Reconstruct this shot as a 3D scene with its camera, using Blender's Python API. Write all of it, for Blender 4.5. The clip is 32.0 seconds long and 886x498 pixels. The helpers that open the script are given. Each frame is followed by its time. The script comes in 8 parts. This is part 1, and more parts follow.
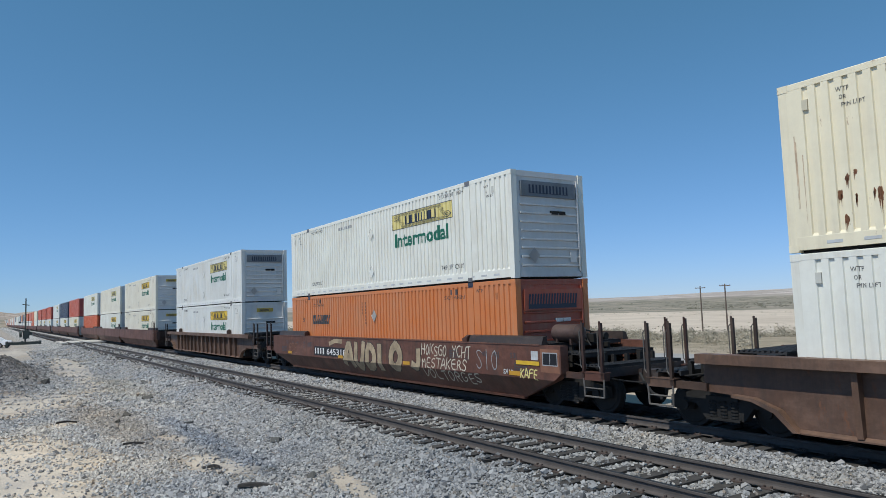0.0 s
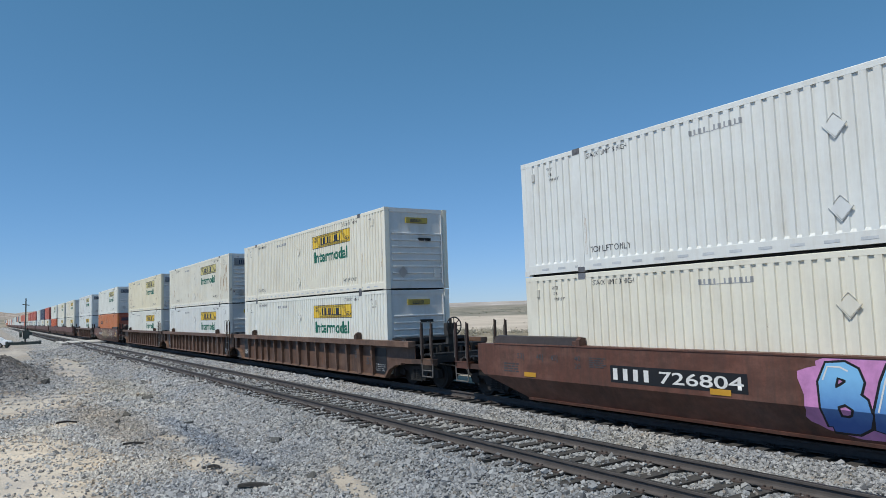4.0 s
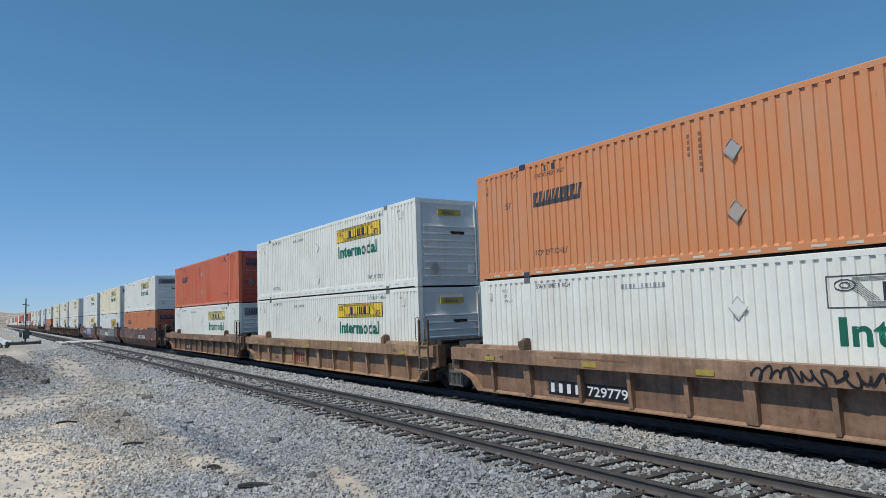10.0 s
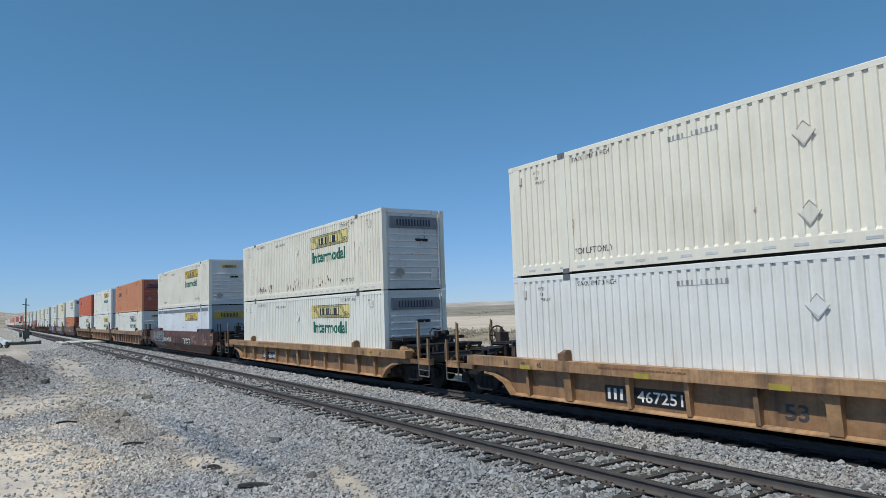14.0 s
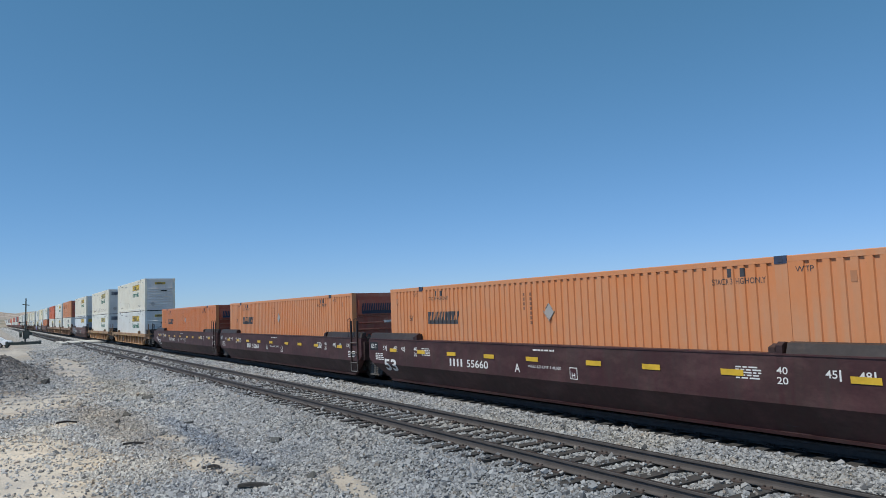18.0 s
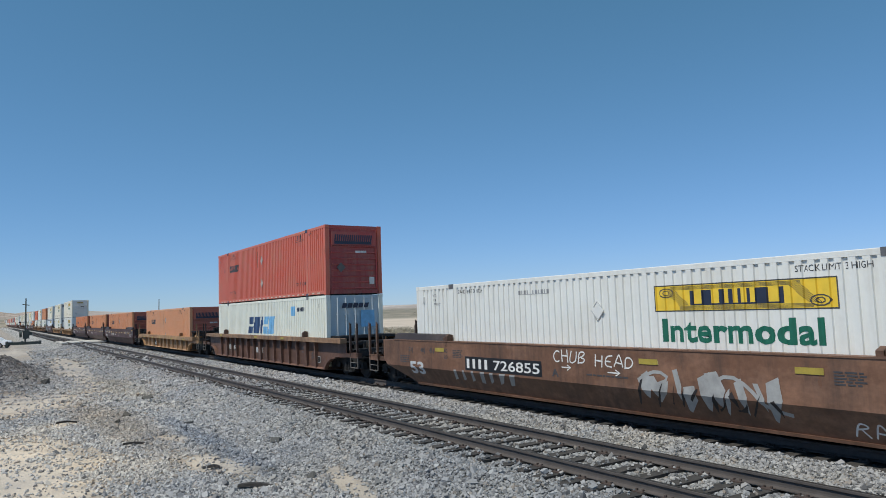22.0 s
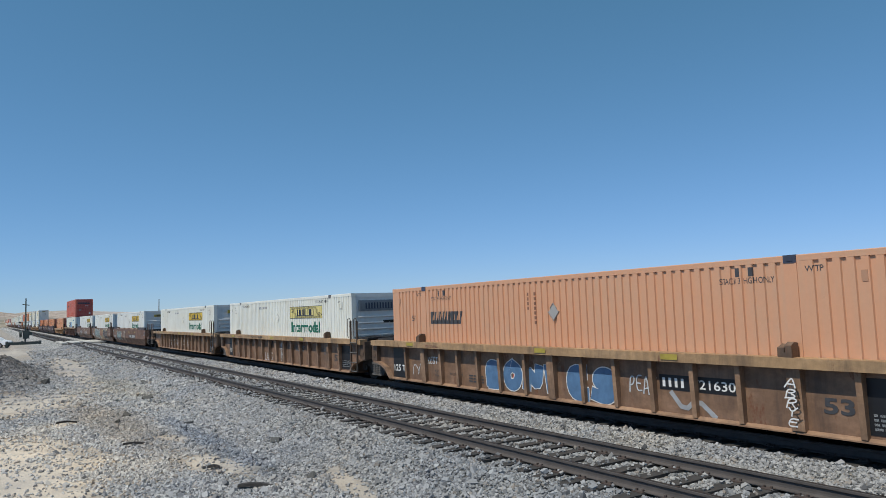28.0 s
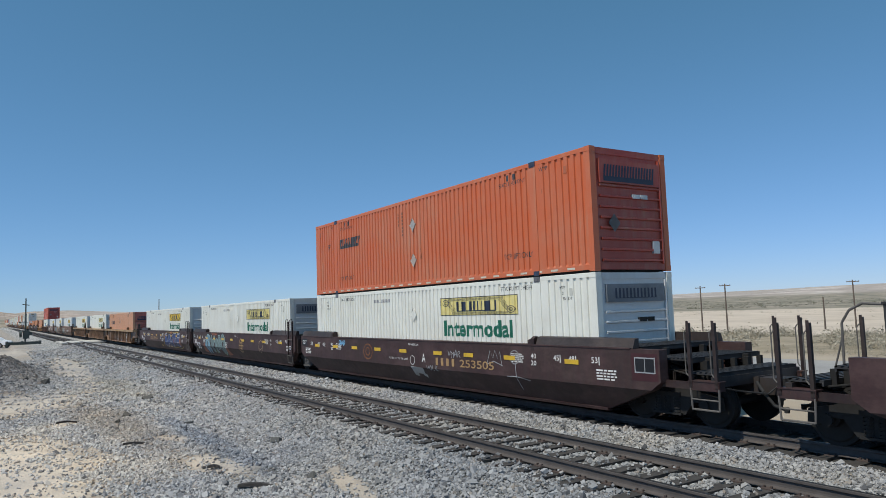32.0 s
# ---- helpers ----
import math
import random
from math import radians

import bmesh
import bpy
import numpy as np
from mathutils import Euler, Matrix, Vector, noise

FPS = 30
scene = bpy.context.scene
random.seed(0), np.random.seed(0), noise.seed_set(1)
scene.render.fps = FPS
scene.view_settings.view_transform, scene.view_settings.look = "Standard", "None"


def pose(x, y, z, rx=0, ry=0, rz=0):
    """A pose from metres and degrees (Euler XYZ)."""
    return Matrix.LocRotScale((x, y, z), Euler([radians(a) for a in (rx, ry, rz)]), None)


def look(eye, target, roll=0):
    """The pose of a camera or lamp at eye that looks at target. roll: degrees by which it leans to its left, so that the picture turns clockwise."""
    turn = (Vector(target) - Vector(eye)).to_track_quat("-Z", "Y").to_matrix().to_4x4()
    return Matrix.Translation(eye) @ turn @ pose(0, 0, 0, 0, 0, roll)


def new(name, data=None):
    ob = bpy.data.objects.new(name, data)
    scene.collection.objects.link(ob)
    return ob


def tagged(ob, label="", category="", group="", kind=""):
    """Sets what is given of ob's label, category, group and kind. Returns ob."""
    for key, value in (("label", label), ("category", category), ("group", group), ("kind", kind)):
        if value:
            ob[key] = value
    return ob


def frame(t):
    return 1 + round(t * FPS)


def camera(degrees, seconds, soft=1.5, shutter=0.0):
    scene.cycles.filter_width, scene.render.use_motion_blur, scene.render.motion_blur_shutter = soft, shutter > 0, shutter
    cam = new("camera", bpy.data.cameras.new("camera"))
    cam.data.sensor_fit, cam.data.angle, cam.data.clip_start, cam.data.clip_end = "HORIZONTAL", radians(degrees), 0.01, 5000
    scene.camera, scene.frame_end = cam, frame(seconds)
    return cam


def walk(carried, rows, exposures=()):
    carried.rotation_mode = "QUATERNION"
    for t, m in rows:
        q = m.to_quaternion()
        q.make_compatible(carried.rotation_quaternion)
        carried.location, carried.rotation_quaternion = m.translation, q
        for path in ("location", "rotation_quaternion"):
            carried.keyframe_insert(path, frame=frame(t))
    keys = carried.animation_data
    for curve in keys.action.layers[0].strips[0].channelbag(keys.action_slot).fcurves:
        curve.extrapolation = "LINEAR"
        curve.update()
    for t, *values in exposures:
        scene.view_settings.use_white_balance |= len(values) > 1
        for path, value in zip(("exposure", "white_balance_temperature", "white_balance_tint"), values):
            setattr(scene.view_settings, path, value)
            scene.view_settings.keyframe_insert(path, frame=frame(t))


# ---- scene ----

EYE_Z = 2.517
YAW, PITCH, ROLL = radians(33.026), radians(4.912), -1.98
cam = camera(65.1, 32.0, soft=0.55)
EYE = Vector((0, 0, EYE_Z))
AIM = EYE + Vector((math.sin(YAW) * math.cos(PITCH), math.cos(YAW) * math.cos(PITCH), math.sin(PITCH)))
VIEW = look(EYE, AIM, ROLL)
walk(cam, [(0.0, VIEW), (32.0, VIEW)], exposures=((0.0, 0.0, 6300, 10), (19.5, 0.0, 6300, 10), (21.5, 0.0, 6500, 10), (32.0, 0.0, 6500, 10)))

# ---- sky and sun ----
SUN = Vector((-0.53, -0.05, 0.85)).normalized()
sky_world = bpy.data.worlds.new("sky")
scene.world = sky_world
sky_world.use_nodes = True
wn = sky_world.node_tree.nodes
sky = wn.new("ShaderNodeTexSky")
sky.sky_type, sky.sun_disc = "NISHITA", False
sky.sun_elevation = math.asin(SUN.z)
sky.sun_rotation = math.atan2(SUN.x, SUN.y)
sky.air_density, sky.dust_density, sky.ozone_density, sky.altitude = 0.8, 0.0, 2.6, 0
wn["Background"].inputs["Strength"].default_value = 0.115
tone = wn.new("ShaderNodeMix")
tone.data_type, tone.blend_type = "RGBA", "MULTIPLY"
tone.inputs[0].default_value, tone.inputs[7].default_value = 1.0, (0.80, 1.02, 1.10, 1)
sky_world.node_tree.links.new(sky.outputs[0], tone.inputs[6])
parts_rgb, whole_rgb = wn.new("ShaderNodeSeparateColor"), wn.new("ShaderNodeCombineColor")
sky_world.node_tree.links.new(tone.outputs[2], parts_rgb.inputs[0])
for k, (power, gain) in enumerate(((0.815, 0.805), (0.655, 1.235), (0.865, 1.083))):  # desert haze: an even, blue sky
    pw, gn = wn.new("ShaderNodeMath"), wn.new("ShaderNodeMath")
    pw.operation, gn.operation = "POWER", "MULTIPLY"
    pw.inputs[1].default_value, gn.inputs[1].default_value = power, gain
    sky_world.node_tree.links.new(parts_rgb.outputs[k], pw.inputs[0])
    sky_world.node_tree.links.new(pw.outputs[0], gn.inputs[0])
    sky_world.node_tree.links.new(gn.outputs[0], whole_rgb.inputs[k])
sky_world.node_tree.links.new(whole_rgb.outputs[0], wn["Background"].inputs["Color"])
sun_lamp = new("sun", bpy.data.lights.new("sun", "SUN"))
sun_lamp.data.energy, sun_lamp.data.angle, sun_lamp.data.color = 3.7, radians(0.53), (1.0, 0.955, 0.85)
sun_lamp.matrix_world = look(SUN * 50, (0, 0, 0))
scene.view_settings.exposure = 0.0

# ---- materials ----


def material(name, color=(0.5, 0.5, 0.5), rough=0.6, metal=0.0):
    m = bpy.data.materials.new(name)
    m.use_nodes = True
    b = m.node_tree.nodes["Principled BSDF"]
    b.inputs["Base Color"].default_value = (*color, 1)
    b.inputs["Roughness"].default_value, b.inputs["Metallic"].default_value = rough, metal
    return m, m.node_tree, b


def add(t, kind, **sets):
    n = t.nodes.new(kind)
    for k, v in sets.items():
        n.inputs[k].default_value = v
    return n


def math_node(t, op, a, b=0.0, clamp=False):
    n = t.nodes.new("ShaderNodeMath")
    n.operation, n.use_clamp = op, clamp
    for i, v in enumerate((a, b)):
        if isinstance(v, (int, float)):
            n.inputs[i].default_value = v
        else:
            t.links.new(v, n.inputs[i])
    return n.outputs[0]


def mixer(t, fac, a, b, mode="MIX"):
    n = t.nodes.new("ShaderNodeMix")
    n.data_type, n.blend_type = "RGBA", mode
    for i, v in ((0, fac), (6, a), (7, b)):
        if isinstance(v, (int, float)):
            n.inputs[i].default_value = v
        elif isinstance(v, tuple):
            n.inputs[i].default_value = (*v, 1)
        else:
            t.links.new(v, n.inputs[i])
    return n.outputs[2]


def ramp(t, value, stops):
    n = t.nodes.new("ShaderNodeValToRGB")
    e = n.color_ramp.elements
    while len(e) < len(stops):
        e.new(0.5)
    for k, (p, c) in zip(e, stops):
        k.position, k.color = p, (*(c if isinstance(c, tuple) else (c, c, c)), 1)
    t.links.new(value, n.inputs[0])
    return n.outputs[0]


def coords(t, scale, shift=None, kind="Object"):
    tc = t.nodes.new("ShaderNodeTexCoord")
    mp = t.nodes.new("ShaderNodeMapping")
    mp.inputs["Scale"].default_value = scale
    src = tc.outputs[kind]
    if shift is not None:
        va = t.nodes.new("ShaderNodeVectorMath")
        t.links.new(src, va.inputs[0])
        t.links.new(shift, va.inputs[1])
        src = va.outputs[0]
    t.links.new(src, mp.inputs[0])
    return mp.outputs[0]


def noise_tex(t, vec, scale=1.0, detail=4.0, rough=0.6):
    n = add(t, "ShaderNodeTexNoise", Scale=scale, Detail=detail, Roughness=rough)
    t.links.new(vec, n.inputs["Vector"])
    return n.outputs[0]


def bump(t, b, height, strength, dist):
    n = add(t, "ShaderNodeBump", Strength=strength, Distance=dist)
    t.links.new(height, n.inputs["Height"])
    t.links.new(n.outputs[0], b.inputs["Normal"])


def paint_material(name, dirt, dirt_color, rust_color, rough, mottle=0.12, fade=0.0):
    """Weathered paint. The paint's own colour is the object's colour, and how rusty it is the colour's alpha."""
    m, t, b = material(name, rough=rough)
    info = t.nodes.new("ShaderNodeObjectInfo")
    shift = t.nodes.new("ShaderNodeVectorMath")
    shift.operation = "SCALE"
    shift.inputs[0].default_value = (37, 53, 19)
    t.links.new(info.outputs["Random"], shift.inputs["Scale"])
    big = noise_tex(t, coords(t, (0.5, 0.5, 0.7), shift.outputs[0]), 1.0, 5)
    streak = noise_tex(t, coords(t, (6, 6, 0.5), shift.outputs[0]), 1.0, 4)
    fine = noise_tex(t, coords(t, (9, 9, 9), shift.outputs[0]), 1.0, 5, 0.7)
    dirtiness = math_node(t, "MULTIPLY", ramp(t, big, [(0.35, 0.0), (0.75, 1.0)]), ramp(t, streak, [(0.35, 0.15), (0.7, 1.0)]))
    c = mixer(t, math_node(t, "MULTIPLY", dirtiness, dirt), info.outputs["Color"], dirt_color)
    c = mixer(t, mottle, c, mixer(t, 1.0, c, ramp(t, fine, [(0.3, 0.55), (0.7, 1.0)]), "MULTIPLY"))
    if fade:
        # sun-bleached patches and scuffs, paler than the paint, and sooty wash in vertical runs
        worn = math_node(t, "MULTIPLY", ramp(t, noise_tex(t, coords(t, (0.9, 0.75, 1.5), shift.outputs[0]), 1.0, 6, 0.7), [(0.46, 0.0), (0.66, 1.0)]), fade)
        c = mixer(t, worn, c, mixer(t, 1.0, mixer(t, 1.0, c, (1.7, 1.75, 1.8), "MULTIPLY"), (0.030, 0.024, 0.020), "ADD"))
        wash = math_node(t, "MULTIPLY", ramp(t, noise_tex(t, coords(t, (3.0, 2.2, 0.30), shift.outputs[0]), 1.0, 5, 0.7), [(0.50, 0.0), (0.72, 1.0)]), fade)
        c = mixer(t, wash, c, (0.045, 0.034, 0.029))
    spots = noise_tex(t, coords(t, (2.6, 2.6, 1.0), shift.outputs[0]), 1.0, 6, 0.75)
    edge = math_node(t, "SUBTRACT", 0.70, math_node(t, "MULTIPLY", info.outputs["Alpha"], 0.15))
    rusty = math_node(t, "MULTIPLY", math_node(t, "SUBTRACT", spots, edge), 14.0, True)
    c = mixer(t, rusty, c, mixer(t, fine, rust_color, (0.11, 0.045, 0.025)))
    t.links.new(c, b.inputs["Base Color"])
    t.links.new(math_node(t, "ADD", math_node(t, "MULTIPLY", math_node(t, "ADD", dirtiness, rusty), 0.25), rough, True), b.inputs["Roughness"])
    bump(t, b, fine, 0.12, 0.01)
    return m


PAINT = paint_material("container_paint", 0.50, (0.42, 0.36, 0.27), (0.30, 0.13, 0.06), 0.42)
STEEL = paint_material("railcar_paint", 0.9, (0.060, 0.042, 0.034), (0.22, 0.10, 0.055), 0.55, 0.6, 0.6)


def plain(name, color, rough=0.6, metal=0.0, vary=0.25, scale=4.0):
    m, t, b = material(name, color, rough, metal)
    n = noise_tex(t, coords(t, (scale, scale, scale)), 1.0, 5, 0.65)
    dark = tuple(x * (1 - vary) for x in color)
    lite = tuple(min(1, x * (1 + vary * 0.5)) for x in color)
    t.links.new(ramp(t, n, [(0.3, dark), (0.7, lite)]), b.inputs["Base Color"])
    bump(t, b, n, 0.1, 0.01)
    return m


BLACK = plain("black_steel", (0.045, 0.045, 0.047), 0.6)
GREASE = plain("greasy_steel", (0.030, 0.029, 0.028), 0.65)
for m in (BLACK, GREASE):
    m.node_tree.nodes["Principled BSDF"].inputs["Specular IOR Level"].default_value = 0.15
GALV = plain("worn_bare_steel", (0.35, 0.34, 0.33), 0.45, 0.6)
RUBBER = plain("rubber", (0.02, 0.02, 0.02), 0.8)
INK = {
    "yellow": plain("yellow_decal", (0.80, 0.55, 0.05), 0.45, vary=0.12),
    "pale_yellow": plain("faded_yellow_decal", (0.74, 0.64, 0.26), 0.5, vary=0.2),
    "green": plain("green_lettering", (0.010, 0.135, 0.085), 0.5, vary=0.15),
    "dark": plain("dark_lettering", (0.06, 0.06, 0.065), 0.5, vary=0.2),
    "navy": plain("navy_lettering", (0.02, 0.03, 0.06), 0.5, vary=0.2),
    "white": plain("white_lettering", (0.74, 0.73, 0.70), 0.5, vary=0.15),
    "grey": plain("grey_lettering", (0.35, 0.36, 0.37), 0.5),
    "lightgrey": plain("grey_placard", (0.55, 0.57, 0.58), 0.4),
    "faint": plain("faded_brown_lettering", (0.24, 0.11, 0.065), 0.6),
    "olive": plain("aged_tape_and_shaded_panel", (0.40, 0.31, 0.055), 0.5),
    "deepblue": plain("dark_blue_lettering", (0.035, 0.085, 0.20), 0.5),
    "sand": plain("sand_paint", (0.40, 0.31, 0.20), 0.6, vary=0.45, scale=3),
    "tape": plain("yellow_tape", (0.68, 0.43, 0.035), 0.4, vary=0.2),
    "maroon": plain("maroon_paint", (0.056, 0.016, 0.018), 0.5),
    "sky": plain("light_blue_paint", (0.20, 0.48, 0.75), 0.5),
    "pink": plain("pink_paint", (0.60, 0.26, 0.52), 0.5),
    "teal": plain("teal_paint", (0.165, 0.245, 0.25), 0.55, vary=0.4, scale=2),
    "sage": plain("sage_paint", (0.20, 0.22, 0.18), 0.55, vary=0.4, scale=2),
    "slate": plain("slate_grey_paint", (0.17, 0.19, 0.21), 0.55, vary=0.35, scale=2),
    "cream": plain("cream_paint", (0.62, 0.57, 0.46), 0.5),
    "red": plain("red_paint", (0.50, 0.06, 0.05), 0.5),
    "amber": plain("amber_reflector", (0.55, 0.29, 0.03), 0.35, vary=0.1),
    "rust": plain("rust_stain", (0.20, 0.085, 0.04), 0.8, vary=0.5, scale=9),
    "palerust": plain("pale_rust_stain", (0.56, 0.42, 0.29), 0.7, vary=0.35, scale=9),
    "black": plain("black_paint", (0.012, 0.012, 0.014), 0.5),
    "gold": plain("tan_block_paint", (0.40, 0.25, 0.11), 0.5),
    "brick": plain("brick_red_paint", (0.20, 0.035, 0.03), 0.5),
    "rustorange": plain("rust_orange_paint", (0.33, 0.10, 0.045), 0.55, vary=0.5, scale=3),
    "denim": plain("denim_blue_paint", (0.095, 0.19, 0.33), 0.5, vary=0.3, scale=3),
    "cobalt": plain("cobalt_blue_paint", (0.016, 0.046, 0.175), 0.5, vary=0.25, scale=3),
    "verdigris": plain("grey_green_paint", (0.15, 0.21, 0.205), 0.5, vary=0.25, scale=2),
    "paleblue": plain("pale_blue_paint", (0.17, 0.32, 0.42), 0.5, vary=0.25, scale=2),
    "aqua": plain("pale_aqua_paint", (0.50, 0.66, 0.64), 0.5),
    "moss": plain("moss_green_paint", (0.24, 0.27, 0.06), 0.5),
    "silver": plain("silver_grey_paint", (0.37, 0.37, 0.36), 0.45, vary=0.3, scale=3),
    "rubbed": plain("rubbed_dark_paint", (0.085, 0.042, 0.032), 0.6, vary=0.5, scale=3),
    "soot": plain("soot_black_paint", (0.030, 0.024, 0.024), 0.6, vary=0.5, scale=3),
    "pinkgrey": plain("pink_grey_chalk", (0.42, 0.32, 0.31), 0.7, vary=0.3, scale=8),
    "navyblack": plain("blue_black_paint", (0.014, 0.016, 0.024), 0.5),
    "peach": plain("peach_paint", (0.23, 0.135, 0.098), 0.6, vary=0.5, scale=3),
}

def faded(name, low, high, z0, z1):
    """Sprayed paint that blends from one colour at the bottom to another at the top."""
    m, t, b = material(name, rough=0.5)
    sep = t.nodes.new("ShaderNodeSeparateXYZ")
    t.links.new(coords(t, (1, 1, 1)), sep.inputs[0])
    spray = math_node(t, "MULTIPLY", noise_tex(t, coords(t, (6, 6, 6)), 1.0, 4), 0.25)
    n = add(t, "ShaderNodeMapRange")
    n.inputs[1].default_value, n.inputs[2].default_value = z0 + 0.12, z1 + 0.12
    t.links.new(math_node(t, "ADD", sep.outputs[2], spray), n.inputs[0])
    t.links.new(mixer(t, n.outputs[0], low, high), b.inputs["Base Color"])
    return m


INK["bluefade"] = faded("blue_fading_paint", (0.045, 0.13, 0.42), (0.22, 0.50, 0.78), 0.5, 1.25)

# ---- mesh helpers ----
MESHES = {}


def box(bm, x0, x1, y0, y1, z0, z1):
    v = [bm.verts.new((x, y, z)) for x in (x0, x1) for y in (y0, y1) for z in (z0, z1)]
    for f in ((0, 1, 3, 2), (4, 6, 7, 5), (0, 4, 5, 1), (2, 3, 7, 6), (0, 2, 6, 4), (1, 5, 7, 3)):
        bm.faces.new([v[i] for i in f])


def prism(bm, loop, axis, a, b):
    """A polygon swept along an axis: x (loop of y, z), y (loop of x, z) or z (loop of x, y)."""
    def at(p, k):
        return {"x": (k, p[0], p[1]), "y": (p[0], k, p[1]), "z": (p[0], p[1], k)}[axis]
    lo = [bm.verts.new(at(p, a)) for p in loop]
    hi = [bm.verts.new(at(p, b)) for p in loop]
    bm.faces.new(lo[::-1])
    bm.faces.new(hi)
    n = len(loop)
    for i in range(n):
        bm.faces.new((lo[i], lo[(i + 1) % n], hi[(i + 1) % n], hi[i]))


def rod(bm, a, b, r, n=8, r2=None):
    a, b = Vector(a), Vector(b)
    m = Matrix.Translation((a + b) / 2) @ (b - a).to_track_quat("Z", "Y").to_matrix().to_4x4()
    bmesh.ops.create_cone(bm, cap_ends=True, segments=n, radius1=r, radius2=r if r2 is None else r2, depth=(b - a).length, matrix=m)


def pipe(bm, pts, r, n=6):
    for a, b in zip(pts, pts[1:]):
        rod(bm, a, b, r, n)


def finish(bm, name, mat, smooth=False, normals=True):
    if normals:
        bmesh.ops.recalc_face_normals(bm, faces=bm.faces)
    me = bpy.data.meshes.new(name)
    bm.to_mesh(me)
    bm.free()
    me.materials.append(mat)
    if smooth:
        me.shade_smooth()
    return me


def part(name, bm, mat, parent, label="", color=None):
    ob = new(name, finish(bm, name, mat))
    ob.parent = parent
    if color:
        ob.color = color
    if label:
        ob["label"] = label
    return ob


def piece(name, key, build, mat, parent, loc=(0, 0, 0), color=None, label="", smooth=False):
    """A part whose mesh is shared by all pieces of the same key."""
    if key not in MESHES:
        bm = bmesh.new()
        build(bm)
        MESHES[key] = finish(bm, name, mat, smooth)
    ob = new(name, MESHES[key])
    ob.parent, ob.location = parent, loc
    if color:
        ob.color = color
    if label:
        ob["label"] = label
    return ob


def thing(name, label, category, group="", kind=""):
    return tagged(new(name), label, category, group, kind)


# ---- lettering and decals, laid on a side that faces the near track ----
PITCH_Y, FLAT, SLOPE, DEEP = 0.222, 0.110, 0.014, 0.032
POSTS = (-6.05, 6.05)


def corrugation():
    """The outline of a container's long side: (y, inset) along its length."""
    out, y, end = [(-7.93, 0.0)], -7.93, 7.93
    while y < end - 0.28:
        near = [p for p in POSTS if y - 0.14 < p + 0.12 and y + PITCH_Y > p - 0.12]
        if near and y < near[0] + 0.12:
            y = max(y, near[0] + 0.12)
            out.append((y, 0.0))
            continue
        a = y + FLAT / 2
        out += [(a, 0.0), (a + SLOPE, DEEP), (a + SLOPE + 0.076, DEEP), (a + 2 * SLOPE + 0.076, 0.0)]
        y += PITCH_Y
    out.append((end, 0.0))
    return out


WAVES = corrugation()
WAVE_Y, WAVE_D = [p[0] for p in WAVES], [p[1] for p in WAVES]


def on_waves(y, z):
    return -(1.295 - float(np.interp(y, WAVE_Y, WAVE_D)))


def on_smooth(y, z):
    return -1.297


def lay(bm, surface, lift, cuts_y=(), cuts_z=()):
    """Bends a flat drawing, in the plane of y and z, on to a surface."""
    for v in cuts_y:
        bmesh.ops.bisect_plane(bm, geom=bm.verts[:] + bm.edges[:] + bm.faces[:], plane_co=(0, v, 0), plane_no=(0, 1, 0), dist=1e-5)
    for v in cuts_z:
        bmesh.ops.bisect_plane(bm, geom=bm.verts[:] + bm.edges[:] + bm.faces[:], plane_co=(0, 0, v), plane_no=(0, 0, 1), dist=1e-5)
    for v in bm.verts:
        v.co.x = surface(v.co.y, v.co.z) - lift - v.co.x


def waves_between(y0, y1):
    return [y for y in WAVE_Y if min(y0, y1) < y < max(y0, y1)]


def glyphs(text, bold=0.0, spacing=1.0, lean=0.0):
    cu = bpy.data.curves.new("letters", "FONT")
    cu.body, cu.size, cu.offset, cu.space_character, cu.shear, cu.resolution_u = text, 1.0, bold, spacing, lean, 3
    cu.fill_mode = "FRONT"
    ob = bpy.data.objects.new("letters", cu)
    me = bpy.data.meshes.new_from_object(ob)
    bpy.data.objects.remove(ob)
    bpy.data.curves.remove(cu)
    return me


def write(bm, text, y_left, y_right, z0, z1, bold=0.0, spacing=1.0, lean=0.0):
    """Letters that fill the given field, read from the near side (towards -y)."""
    me = glyphs(text, bold, spacing, lean)
    xs = [v.co.x for v in me.vertices]
    zs = [v.co.y for v in me.vertices]
    x0, sx, y0, sy = min(xs), max(xs) - min(xs), min(zs), max(zs) - min(zs)
    n0 = len(bm.verts)
    bm.from_mesh(me)
    bm.verts.ensure_lookup_table()
    for v in bm.verts[n0:]:
        v.co = (0, y_left + (v.co.x - x0) / sx * (y_right - y_left), z0 + (v.co.y - y0) / sy * (z1 - z0))
    bpy.data.meshes.remove(me)


def poly(bm, pts, lift=0.0):
    f = bm.faces.new([bm.verts.new((lift, y, z)) for y, z in pts])
    return f


def bar(bm, y0, y1, z0, z1, lift=0.0):
    poly(bm, [(y0, z0), (y1, z0), (y1, z1), (y0, z1)], lift)


def comb(bm, stems, z0, z1, z2, lean):
    """A plain mark in place of a name: upright bars on one foot line, as a single shape."""
    pts = [(stems[-1][1], z0), (stems[0][0], z0)]
    for a, b in stems:
        pts += [(a, z1), (a - lean, z2), (b - lean, z2), (b, z1)]
    poly(bm, pts)


def end_comb(bm, stems, z0, z1, z2, lean, y):
    """The same plain mark on an end wall, across the car."""
    pts = [(stems[0][0], z0), (stems[-1][1], z0)]
    for a, b in stems[::-1]:
        pts += [(b, z1), (b + lean, z2), (a + lean, z2), (a, z1)]
    bm.faces.new([bm.verts.new((x, y, z)) for x, z in pts])


